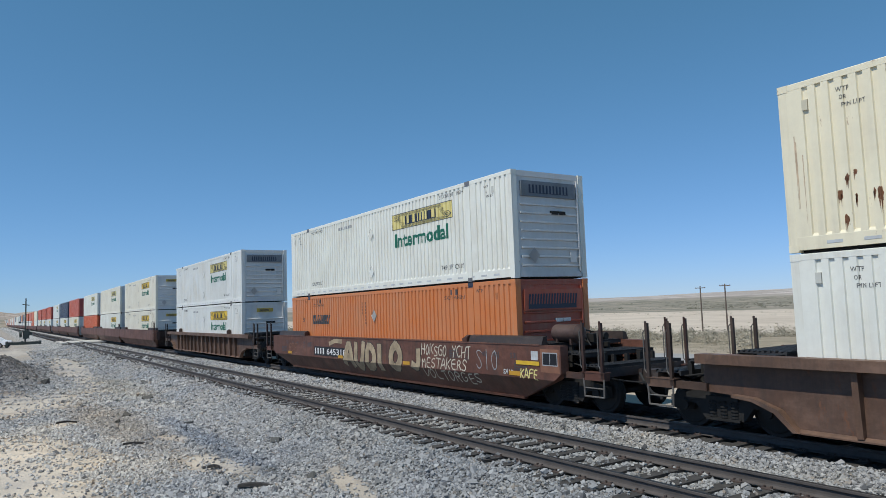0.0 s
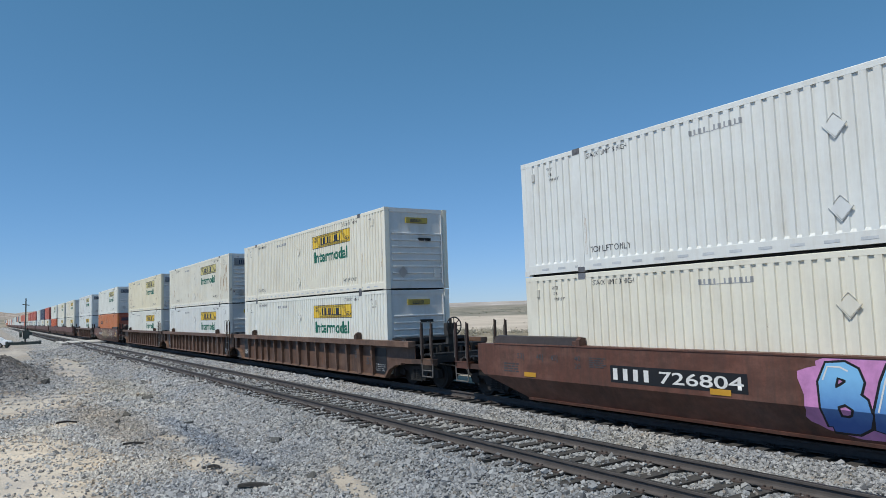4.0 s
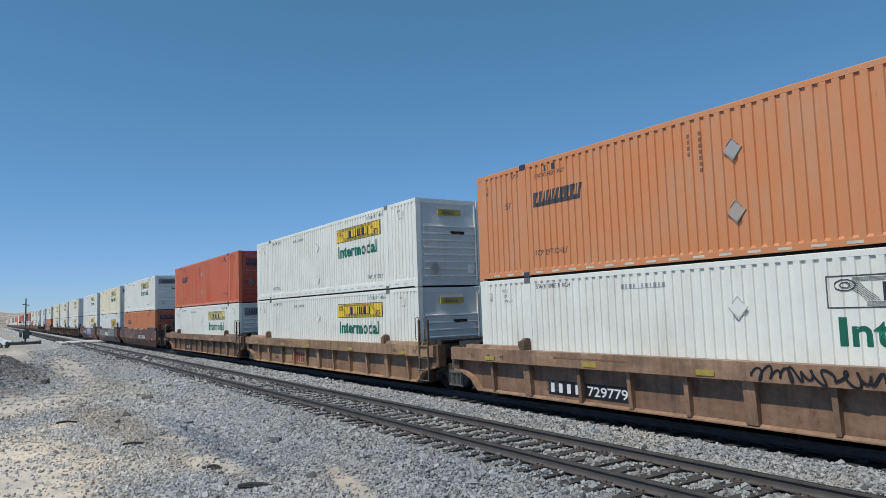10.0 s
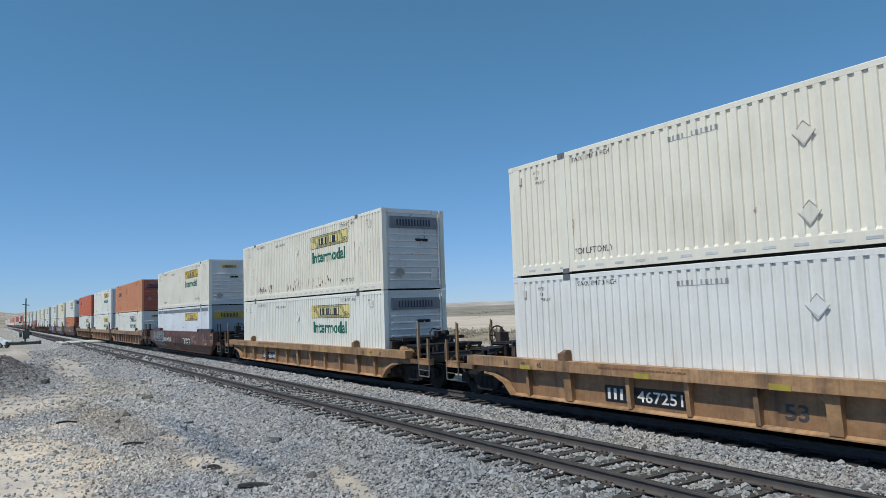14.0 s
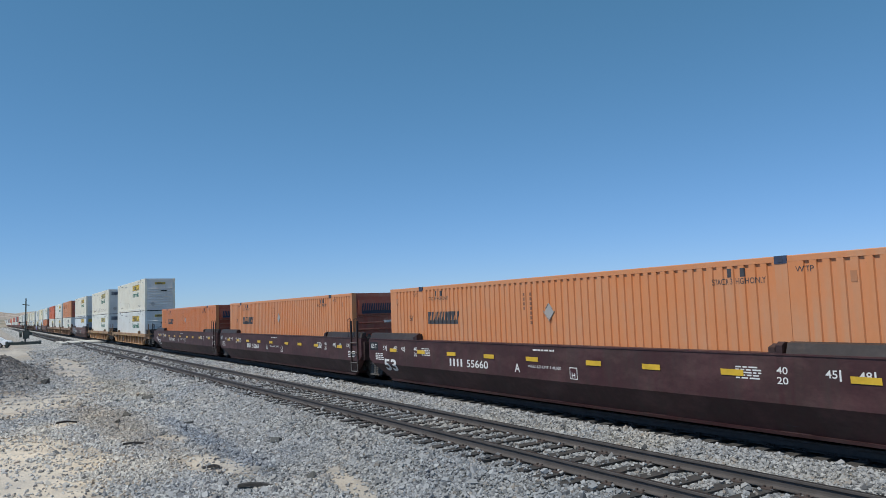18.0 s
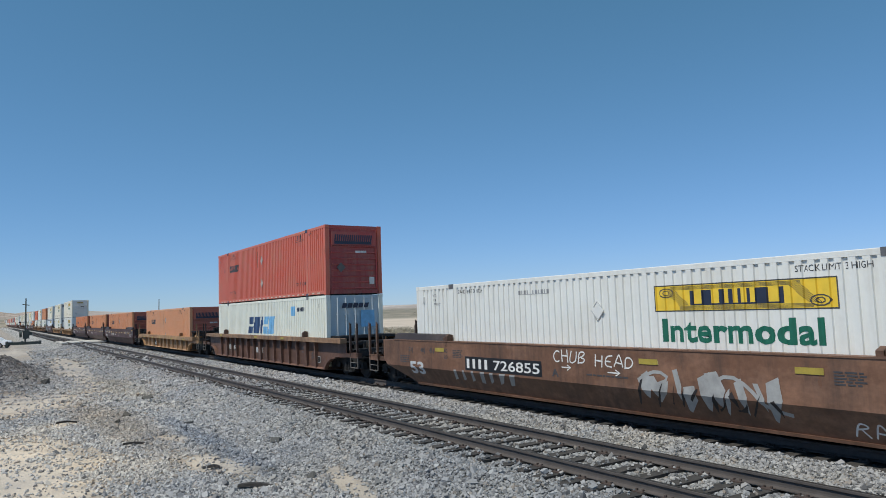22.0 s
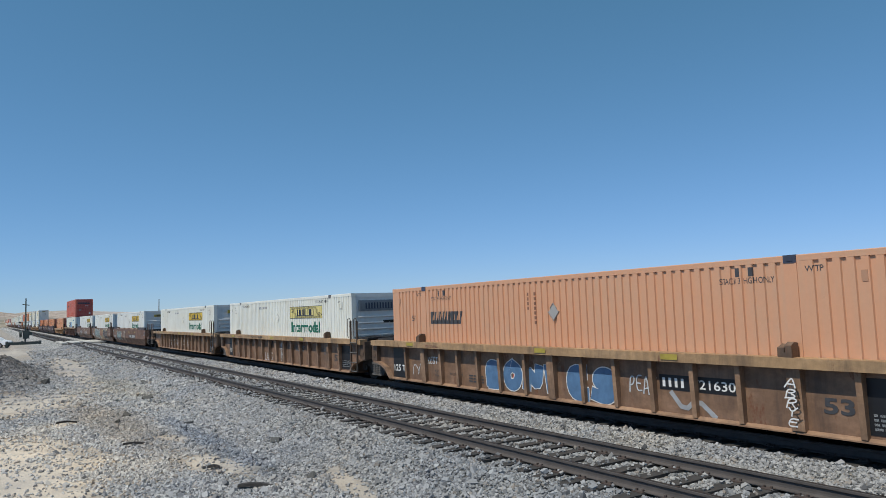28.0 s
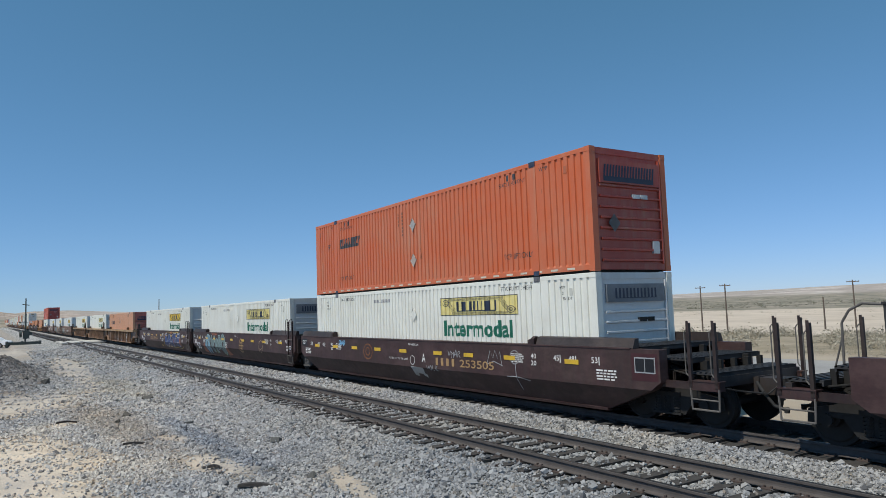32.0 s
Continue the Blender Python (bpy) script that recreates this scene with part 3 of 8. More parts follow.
def build_track(center, name, label, y0, y1, pieces):
    track = thing(name, label, "railway track", kind="structure")
    for sx in (-0.753, 0.753):
        bm = bmesh.new()
        loop = [(p[0] + center + sx, p[1]) for p in rail_profile()]
        seen = []
        for p in loop:
            if not seen or (abs(p[0] - seen[-1][0]) + abs(p[1] - seen[-1][1])) > 1e-6:
                seen.append(p)
        prism(bm, seen, "y", y0, y1)
        rail = part("rail", bm, RUST_RAIL, track, "rusty steel rail")
        bm = bmesh.new()
        box(bm, center + sx - 0.030, center + sx + 0.024, y0, y1, 0.0, 0.003)
        part("running_surface", bm, RAIL_TOP, rail, "dark polished rail head")

    def tie(bm):
        loop = [(-1.30, -0.34), (1.30, -0.34), (1.30, -0.19), (1.285, -0.174), (-1.285, -0.174), (-1.30, -0.19)]
        prism(bm, loop, "y", 0.0, 0.225)

    def plate(bm):
        box(bm, -0.17, 0.17, 0.015, 0.205, -0.176, -0.158)
        for dx in (-0.105, 0.105):
            for dy in (0.05, 0.16):
                box(bm, dx - 0.014, dx + 0.014, dy - 0.014, dy + 0.014, -0.16, -0.128)
    k0 = math.ceil(y0 / 0.535)
    rnd = random.Random(8)
    n, rest = 0, bmesh.new()
    k = max(k0, 4)
    while n < pieces:
        t = piece("sleeper", "sleeper", tie, TIE_WOOD, track, (center + rnd.uniform(-0.05, 0.05), k * 0.535 + rnd.uniform(-0.03, 0.03), rnd.uniform(-0.006, 0.004)))
        t.rotation_euler.z = rnd.uniform(-0.015, 0.015)
        if n < 70:
            for s in (-0.753, 0.753):
                piece("tie_plate", "tie_plate", plate, SPIKE, t, (s, 0, 0))
        k, n = k + 1, n + 1
    last = k
    for k in list(range(k0, max(k0, 4))) + list(range(last, int(min(y1, 420) / 0.535))):
        box(rest, center - 1.3, center + 1.3, k * 0.535, k * 0.535 + 0.225, -0.34, -0.174)
    tagged(part("sleepers_beyond", rest, TIE_WOOD, track), kind="stuff")
    return track


build_track(NEAR_TRACK, "track_1", "empty railway track on wooden sleepers in grey ballast", -60, 2500, 190)
build_track(FAR_TRACK, "track_2", "railway track that carries the container train", -60, 2500, 40)

# ---- the road crossing ----
CONCRETE = plain("crossing_concrete", (0.52, 0.50, 0.46), 0.85, vary=0.15)


def build_crossing():
    top = thing("level_crossing", "pale concrete panels of a road crossing over both tracks", "level crossing", kind="structure")

    def slab(bm):
        box(bm, -0.33, 0.33, 0.0, 2.40, -0.15, -0.012)
    for c in (NEAR_TRACK, FAR_TRACK):
        for k in range(4):
            for dx in (-0.345, 0.345, -1.28, 1.28):
                piece("panel", "crossing_panel", slab, CONCRETE, top, (c + dx * 1.0, 95.0 + k * 2.44, 0))
    bm = bmesh.new()
    box(bm, NEAR_TRACK + 1.62, FAR_TRACK - 1.62, 95, 104.7, -0.3, -0.03)
    part("infill", bm, CONCRETE, top)


build_crossing()

# ---- containers ----
CREAM, WHITE, COOL, PALE = (0.84, 0.77, 0.575), (0.80, 0.805, 0.735), (0.765, 0.78, 0.75), (0.81, 0.775, 0.655)
ORANGE, FADED, REDDISH, DEEP_ORANGE, AMBER = (0.62, 0.115, 0.028), (0.66, 0.30, 0.145), (0.56, 0.112, 0.066), (0.58, 0.13, 0.045), (0.60, 0.185, 0.05)
CAST = (0.16, 0.17, 0.19)
L2, W2, BOX_H = 8.077, 1.295, 2.896


def body_mesh(smooth_side):
    def build(bm):
        rings = []
        for s in (-1, 1):
            ring_lo, ring_hi = [], []
            for y, d in (WAVES if not smooth_side else [(-7.93, 0.0), (7.93, 0.0)]):
                x = s * (W2 - d)
                ring_lo.append(bm.verts.new((x, y, 0.10)))
                ring_hi.append(bm.verts.new((x, y, 2.84)))
            for i in range(len(ring_lo) - 1):
                bm.faces.new((ring_lo[i], ring_lo[i + 1], ring_hi[i + 1], ring_hi[i]))
            rings.append((ring_lo, ring_hi))
        for k in (0, 1):
            bm.faces.new(rings[0][k] + rings[1][k][::-1])
    return build


def rail_mesh(z0, z1, taper):
    def build(bm):
        prism(bm, [(1.20, z0), (1.297, z0), (1.297, z1 - taper), (1.297 - taper * 0.5, z1), (1.20, z1)], "y", -7.93, 7.93)
    return build


def tape_mesh(z, n, w):
    def build(bm):
        for k in range(n):
            y = -7.3 + k * 14.6 / (n - 1)
            bar(bm, y - w, y + w, z - 0.025, z + 0.025)
    return build


def end_ribs(style):
    return [1.98 - k * 0.235 for k in range(8)] if style == "jb" else [2.00 - k * 0.25 for k in range(8)]


def container(name, label, kind, color, rust=0.0, logo="yellow", rail_h=0.30, full=True, group="containers on the train"):
    """A 53-foot container. kind: jb, schneider, swift, smooth or far."""
    c = thing(name, label, "shipping container", group)
    col = (*color, rust)
    smooth_side = kind == "smooth"
    tag = "smooth" if smooth_side else "waved"
    piece("body", "body_" + tag, body_mesh(smooth_side), PAINT, c, color=col)
    for s, n in ((1, "top_rail"), (-1, "top_rail")):
        o = piece(n, "top_rail", rail_mesh(2.79, 2.896, 0.012), PAINT, c, color=col)
        o.rotation_euler.z = 0 if s > 0 else math.pi
        o = piece("bottom_rail", "bottom_rail%.2f" % rail_h, rail_mesh(0.035, rail_h, 0.05), PAINT, c, color=col)
        o.rotation_euler.z = 0 if s > 0 else math.pi

    def corner_post(bm):
        prism(bm, [(1.10, 7.93), (1.297, 7.93), (1.297, L2), (1.12, L2), (1.10, 8.04)], "z", 0.12, 2.78)
    for rz in (0, math.pi):
        piece("corner_post", "corner_post", corner_post, PAINT, c, color=col).rotation_euler.z = rz

    def corner_post_b(bm):
        prism(bm, [(-1.10, 7.93), (-1.10, 8.04), (-1.12, L2), (-1.297, L2), (-1.297, 7.93)], "z", 0.12, 2.78)
    for rz in (0, math.pi):
        piece("corner_post", "corner_post_b", corner_post_b, PAINT, c, color=col).rotation_euler.z = rz

    def casting(bm):
        box(bm, -0.09, 0.09, -0.089, 0.089, 0.0, 0.122)
    if full:
        for x in (-1.213, 1.213):
            for y in (-7.992, 7.992):
                for z in (0.0, 2.777):
                    piece("corner_casting", "casting", casting, PAINT, c, (x, y, z), col)

    def lift_post(bm):
        box(bm, -1.303, -1.24, -0.115, 0.115, 0.02, 2.80)
        box(bm, -1.309, -1.30, -0.118, -0.085, 0.1, 2.80)
    def lift_top(bm):
        box(bm, -1.312, -1.2, -0.115, 0.115, 2.762, 2.90)
        prism(bm, [(-0.05, 2.792), (0.05, 2.792), (0.03, 2.87), (-0.03, 2.87)], "x", -1.318, -1.31)
    def lift_low(bm):
        box(bm, -1.310, -1.2, -0.105, 0.105, -0.004, 0.115)
    dark_cast = (0.03, 0.05, 0.10, 0.3) if kind == "schneider" else (*CAST, 0.5)
    for y in POSTS:
        piece("lift_post", "lift_post", lift_post, PAINT, c, (0, y, 0), col)
        if full:
            piece("lift_casting", "lift_top", lift_top, STEEL, c, (0, y, 0), dark_cast, "dark steel lifting casting")
            piece("lift_casting", "lift_low", lift_low, STEEL, c, (0, y, 0), dark_cast)

    def underframe(bm):
        box(bm, -1.17, 1.17, -7.95, 7.95, -0.015, 0.09)
    piece("underframe", "underframe", underframe, GREASE, c)

    # the end that faces the following car
    def end_wall(bm):
        box(bm, -1.12, 1.12, -8.035, -7.99, 0.1, 2.80)
    def end_header(bm):
        box(bm, -1.10, 1.10, -8.058, -8.0, 2.74, 2.89)
    def end_sill_beam(bm):
        box(bm, -1.10, 1.10, -8.07, -8.0, 0.03, 0.17)
    # ends face away from the sun: their shade is put into greyer, darker colours
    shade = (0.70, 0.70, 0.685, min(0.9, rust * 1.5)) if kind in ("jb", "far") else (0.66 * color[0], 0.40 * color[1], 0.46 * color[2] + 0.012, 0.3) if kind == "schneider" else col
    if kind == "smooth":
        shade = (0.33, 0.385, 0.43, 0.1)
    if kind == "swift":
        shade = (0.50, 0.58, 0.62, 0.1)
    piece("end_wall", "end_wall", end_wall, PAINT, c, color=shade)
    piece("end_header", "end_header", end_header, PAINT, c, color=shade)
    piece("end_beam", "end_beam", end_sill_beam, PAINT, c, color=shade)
    if kind in ("jb", "schneider") and full:
        def rib(bm):
            prism(bm, [(-8.034, -0.035), (-8.088, -0.015), (-8.088, 0.022), (-8.034, 0.035)], "x", -1.02, 1.02)
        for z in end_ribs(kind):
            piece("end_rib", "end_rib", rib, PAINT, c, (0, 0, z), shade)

        def edge(bm):
            box(bm, 1.025, 1.07, -8.095, -8.034, 0.18, 2.72)
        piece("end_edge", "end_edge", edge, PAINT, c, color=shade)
        front_holder(c, -0.62, 0.60 if kind == "jb" else 1.12, (shade[0] * 0.8, shade[1] * 0.8, shade[2] * 0.82, 0.2) if kind == "jb" else (0.20, 0.205, 0.215, 0.2))

        def vent(bm):
            for x in (0.06, 0.33):
                box(bm, x, x + 0.24, -8.100, -8.036, 1.73, 1.83)
                box(bm, x + 0.05, x + 0.19, -8.104, -8.099, 1.75, 1.81)
        piece("vent", "vent_" + kind, vent, INK["lightgrey"] if kind == "schneider" else GREASE, c, label="pair of small vent covers")

        def sensor(bm):
            box(bm, 0.70, 0.92, -8.09, -8.036, 0.42, 0.72)
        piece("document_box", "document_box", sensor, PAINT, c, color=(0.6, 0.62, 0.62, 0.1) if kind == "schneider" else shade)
    if kind == "swift":
        for x in (-0.80, -0.42, 0.0, 0.42, 0.80):
            def lock(bm):
                rod(bm, (0, -8.075, 0.1), (0, -8.075, 2.78), 0.022, 8)
                for z in (0.3, 1.2, 2.1):
                    box(bm, -0.05, 0.05, -8.08, -8.03, z - 0.03, z + 0.03)
            piece("lock_rod", "lock_rod", lock, PAINT, c, (x, 0, 0), (0.62, 0.68, 0.70, 0.2))
    if not full:
        if kind == "jb" and logo:
            logo_panel(c, logo)
        return c

    # small fittings of the long side
    def hatch(bm):
        box(bm, -1.302, -1.25, -0.05, 0.05, -0.09, 0.09)
    piece("vent_cover", "vent_cover", hatch, PAINT, c, (0, -7.25, 2.48), (*[v * 0.7 for v in color], 0.5))
    piece("vent_cover", "vent_cover", hatch, PAINT, c, (0, 7.62, 2.48), (*[v * 0.7 for v in color], 0.5))
    if kind != "smooth":
        tagged(drawing("reflective_tape", "tape_" + kind, "lightgrey" if kind == "jb" else "cream", c, tape_mesh(rail_h * 0.45, 26, 0.13), lambda y, z: -1.2975), kind="stuff")
    z0 = 2.52
    if kind in ("jb", "smooth"):
        surf = on_smooth if smooth_side else on_waves
        k = "s" if smooth_side else "w"
        if logo:
            logo_panel(c, logo, surf, k)
        drawing("lettering", "tlo" + k, "dark", c, lambda bm: write(bm, "TOP LIFT ONLY", -4.55, -5.75, 0.42, 0.56, 0.004), surf)
        drawing("lettering", "tlo2" + k, "dark", c, lambda bm: write(bm, "TOP LIFT ONLY", 5.75, 4.55, 0.42, 0.56, 0.004), surf)
        drawing("lettering", "stk" + k, "dark", c, lambda bm: write(bm, "STACK LIMIT 3 HIGH", -4.55, -5.80, 2.60, 2.71, 0.0), surf)
        drawing("lettering", "stk2" + k, "dark", c, lambda bm: write(bm, "STACK LIMIT 3 HIGH", 5.75, 4.50, 2.60, 2.71, 0.0), surf)
        for y0, nm in ((-6.95, "a"), (7.0, "b")):
            drawing("lettering", "wtp" + nm + k, "dark", c, lambda bm: write(bm, "WTP", y0 + 0.10, y0 - 0.10, 2.55, 2.63), surf)
            drawing("lettering", "or" + nm + k, "dark", c, lambda bm: write(bm, "OR", y0 + 0.05, y0 - 0.05, 2.42, 2.49), surf)
            drawing("lettering", "pin" + nm + k, "dark", c, lambda bm: write(bm, "PIN LIFT", y0 + 0.02, y0 - 0.34, 2.29, 2.36), surf)

        def number(bm):
            comb(bm, [(2.9 - 0.11 * i, 2.85 - 0.11 * i) for i in range(11) if i != 4], 2.470, 2.482, 2.58, 0.0)
        drawing("number_mark", "num" + k, "grey", c, number, surf)
        if kind == "jb":
            placard(c, 0.1, 2.02, (color[0] * 0.95, color[1] * 0.95, color[2] * 0.96, 0.2))
            placard(c, 0.1, 0.66, (color[0] * 0.92, color[1] * 0.93, color[2] * 0.96, 0.2))
        if smooth_side:
            def seam(bm):
                for y in (-7.0, -5.2, -3.4, -1.6, 0.2, 2.0, 3.8, 5.4, 7.2):
                    bar(bm, y - 0.012, y + 0.012, 0.25, 2.75)
            drawing("panel_seam", "smooth_seam", "lightgrey", c, seam, on_smooth)

            def knob(bm):
                rod(bm, (-1.295, 0, 0), (-1.34, 0, 0), 0.07, 12)
            for y in (7.2, 5.3, 2.0, -1.2, -5.2):
                piece("knob", "knob", knob, PAINT, c, (0, y, 1.55), (0.66, 0.68, 0.70, 0.0))

            def grey_top(bm):
                bar(bm, 7.9, -7.9, 2.55, 2.78)
            drawing("upper_band", "grey_top", "slate", c, grey_top, on_smooth, 0.003)
    if kind == "schneider":
        def mark(bm):
            # plain slanted blocks in place of the name
            y, stems = 5.72, []
            for w, strokes in ((0.17, 1), (0.17, 1), (0.19, 2), (0.19, 2), (0.16, 1), (0.09, 1), (0.19, 1), (0.17, 1), (0.18, 2)):
                stems += [(y, y - 0.36 * w), (y - 0.64 * w, y - w)] if strokes == 2 else [(y - 0.04 * w, y - 0.88 * w)]
                y -= w + 0.025
            comb(bm, stems, 1.73, 1.84, 2.10, 0.05)
        drawing("name_mark", "schneider_mark", "dark", c, mark)
        drawing("lettering", "s_tlo", "dark", c, lambda bm: write(bm, "TOP LIFT ONLY", -4.75, -5.95, 0.50, 0.64))
        drawing("lettering", "s_tlo2", "dark", c, lambda bm: write(bm, "TOP LIFT ONLY", 5.70, 4.50, 0.50, 0.64))
        drawing("lettering", "s_stk", "dark", c, lambda bm: write(bm, "STACK 3 HIGH ONLY", -4.65, -5.75, 2.45, 2.56))
        drawing("lettering", "s_stk2", "dark", c, lambda bm: write(bm, "STACK 3 HIGH ONLY", 5.60, 4.50, 2.45, 2.56))
        drawing("lettering", "s_53", "dark", c, lambda bm: write(bm, "53'", 6.82, 6.58, 1.83, 2.0))
        drawing("lettering", "s_wtp", "dark", c, lambda bm: write(bm, "WTP", 6.55, 6.25, 2.60, 2.70))
        drawing("lettering", "s_wtp2", "dark", c, lambda bm: write(bm, "WTP", -6.3, -6.62, 2.60, 2.70))

        def number(bm):
            for col_y, n in ((0.98, 4), (0.72, 7)):
                for i in range(n):
                    bar(bm, col_y, col_y - 0.06, 2.44 - i * 0.12, 2.52 - i * 0.12)
        drawing("number_mark", "s_num", "faint", c, number)
        for dy in (4.95, 5.25, -4.98, -5.25):
            drawing("lift_mark", "s_lift%.2f" % dy, "dark", c, lambda bm: bar(bm, dy, dy - 0.09, 2.58, 2.74))
        placard(c, 0.0, 2.02, (0.36, 0.35, 0.34, 0.3))
        placard(c, 0.0, 0.86, (0.40, 0.34, 0.30, 0.3))

        def end_mark(bm):
            end_comb(bm, [(-0.90 + k * 0.0975, -0.84 + k * 0.0975) for k in range(18)], 2.10, 2.22, 2.50, 0.04, -8.096)
        piece("end_name_mark", "s_end_mark", end_mark, INK["navy"], c)

        def end_plate(bm):
            box(bm, -1.02, 1.02, -8.092, -8.034, 2.06, 2.62)
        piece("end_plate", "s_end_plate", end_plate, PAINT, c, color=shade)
    if kind in ("jb", "smooth"):
        big = kind == "smooth"
        wide = logo in ("faded", "band")

        def plate(bm):
            box(bm, *((-0.98, 0.98) if wide else (-0.45, 0.45)), -8.096, -8.034, *((2.05, 2.50) if big else (2.20, 2.62) if wide else (2.36, 2.56)))
        # olive here is the yellow panel with the end's shade put into it
        piece("end_panel", "jb_end_panel_%s_%d" % (logo, big), plate, INK["slate"] if logo == "faded" else INK["olive"], c, label="small painted name panel")

        def blocks(bm):
            w, x, z0, z1 = (0.16, -0.55, 2.16, 2.40) if big else (0.21, -0.72, 2.30, 2.52) if wide else (0.07, -0.27, 2.41, 2.51)
            end_comb(bm, [(x + k * w * 0.58, x + k * w * 0.58 + w * 0.3) for k in range(12)], z0 - 0.015, z0, z1, 0.0, -8.100)
        piece("end_name_mark", "jb_end_blocks_%d_%d" % (big, wide), blocks, INK["navy"], c)
    if kind == "swift":
        # plain slanted shapes in place of the name, the last ones paler
        def slanted(shapes):
            def draw(bm):
                for y, w, bars in shapes:
                    for z0, z1, a, b in bars:
                        k0, k1 = 0.30 * (z0 - 1.25), 0.30 * (z1 - 1.25)
                        poly(bm, [(y - a * w - k0, z0), (y - b * w - k0, z0), (y - b * w - k1, z1), (y - a * w - k1, z1)])
            return draw
        solid, split = [(1.25, 2.10, 0, 1)], [(1.25, 1.60, 0, 1), (1.72, 2.10, 0, 1)]
        drawing("name_mark", "swift_mark_a", "deepblue", c, slanted([(2.35, 0.72, split), (1.50, 0.95, solid), (0.42, 0.30, solid)]))
        drawing("name_mark", "swift_mark_b", "sky", c, slanted([(-0.02, 0.66, split), (-0.82, 0.74, solid)]))
        drawing("rental_plate", "swift_plate", "sky", c, lambda bm: bar(bm, -4.0, -4.55, 2.1, 2.52))
        drawing("lettering", "swift_no", "navy", c, lambda bm: [bar(bm, -4.8 - k * 0.15, -4.9 - k * 0.15, 2.28, 2.46) for k in range(6)])

        def end_blue(bm):
            v = [bm.verts.new(p) for p in ((0.25, -8.1, 1.55), (0.88, -8.1, 1.55), (0.88, -8.1, 2.25), (0.25, -8.1, 2.25))]
            bm.faces.new(v)
        piece("rental_plate", "swift_end_plate", end_blue, INK["sky"], c)

        def end_name(bm):
            for k in range(5):
                x = -0.62 + k * 0.25
                v = [bm.verts.new(p) for p in ((x, -8.1, 2.36), (x + 0.2, -8.1, 2.36), (x + 0.25, -8.1, 2.56), (x + 0.05, -8.1, 2.56))]
                bm.faces.new(v)
        piece("end_name_mark", "swift_end_name", end_name, INK["navy"], c)
    return c


def front_holder(c, x, z, color):
    def holder(bm):
        v = [bm.verts.new(p) for p in ((-0.20, -8.104, 0), (0, -8.104, -0.22), (0.20, -8.104, 0), (0, -8.104, 0.22))]
        bm.faces.new(v)
        bmesh.ops.solidify(bm, geom=bm.faces[:], thickness=0.02)
    o = piece("placard_holder", "end_holder", holder, PAINT, c, (x, 0, z), color, label="grey metal placard holder")
    return o


def placard(c, y, z, color):
    """A thin diamond holder: a plate with a raised rim and two clips."""
    def holder(bm):
        prism(bm, [(-0.17, 0), (0, -0.19), (0.17, 0), (0, 0.19)], "x", -1.306, -1.296)
    o = piece("placard_holder", "placard_holder", holder, PAINT, c, (0, y, z), color, "thin metal placard holder")

    def rim(bm):
        for p, q in (((-0.20, 0.02), (0.0, -0.22)), ((0.0, -0.22), (0.20, 0.02)), ((0.12, 0.085), (0.0, 0.21)), ((-0.12, 0.085), (0.0, 0.21))):
            rod(bm, (-1.308, *p), (-1.308, *q), 0.010, 5)
    piece("rim", "placard_rim", rim, PAINT, o, (0, 0, 0), (color[0] * 0.72, color[1] * 0.73, color[2] * 0.75, 0.3))


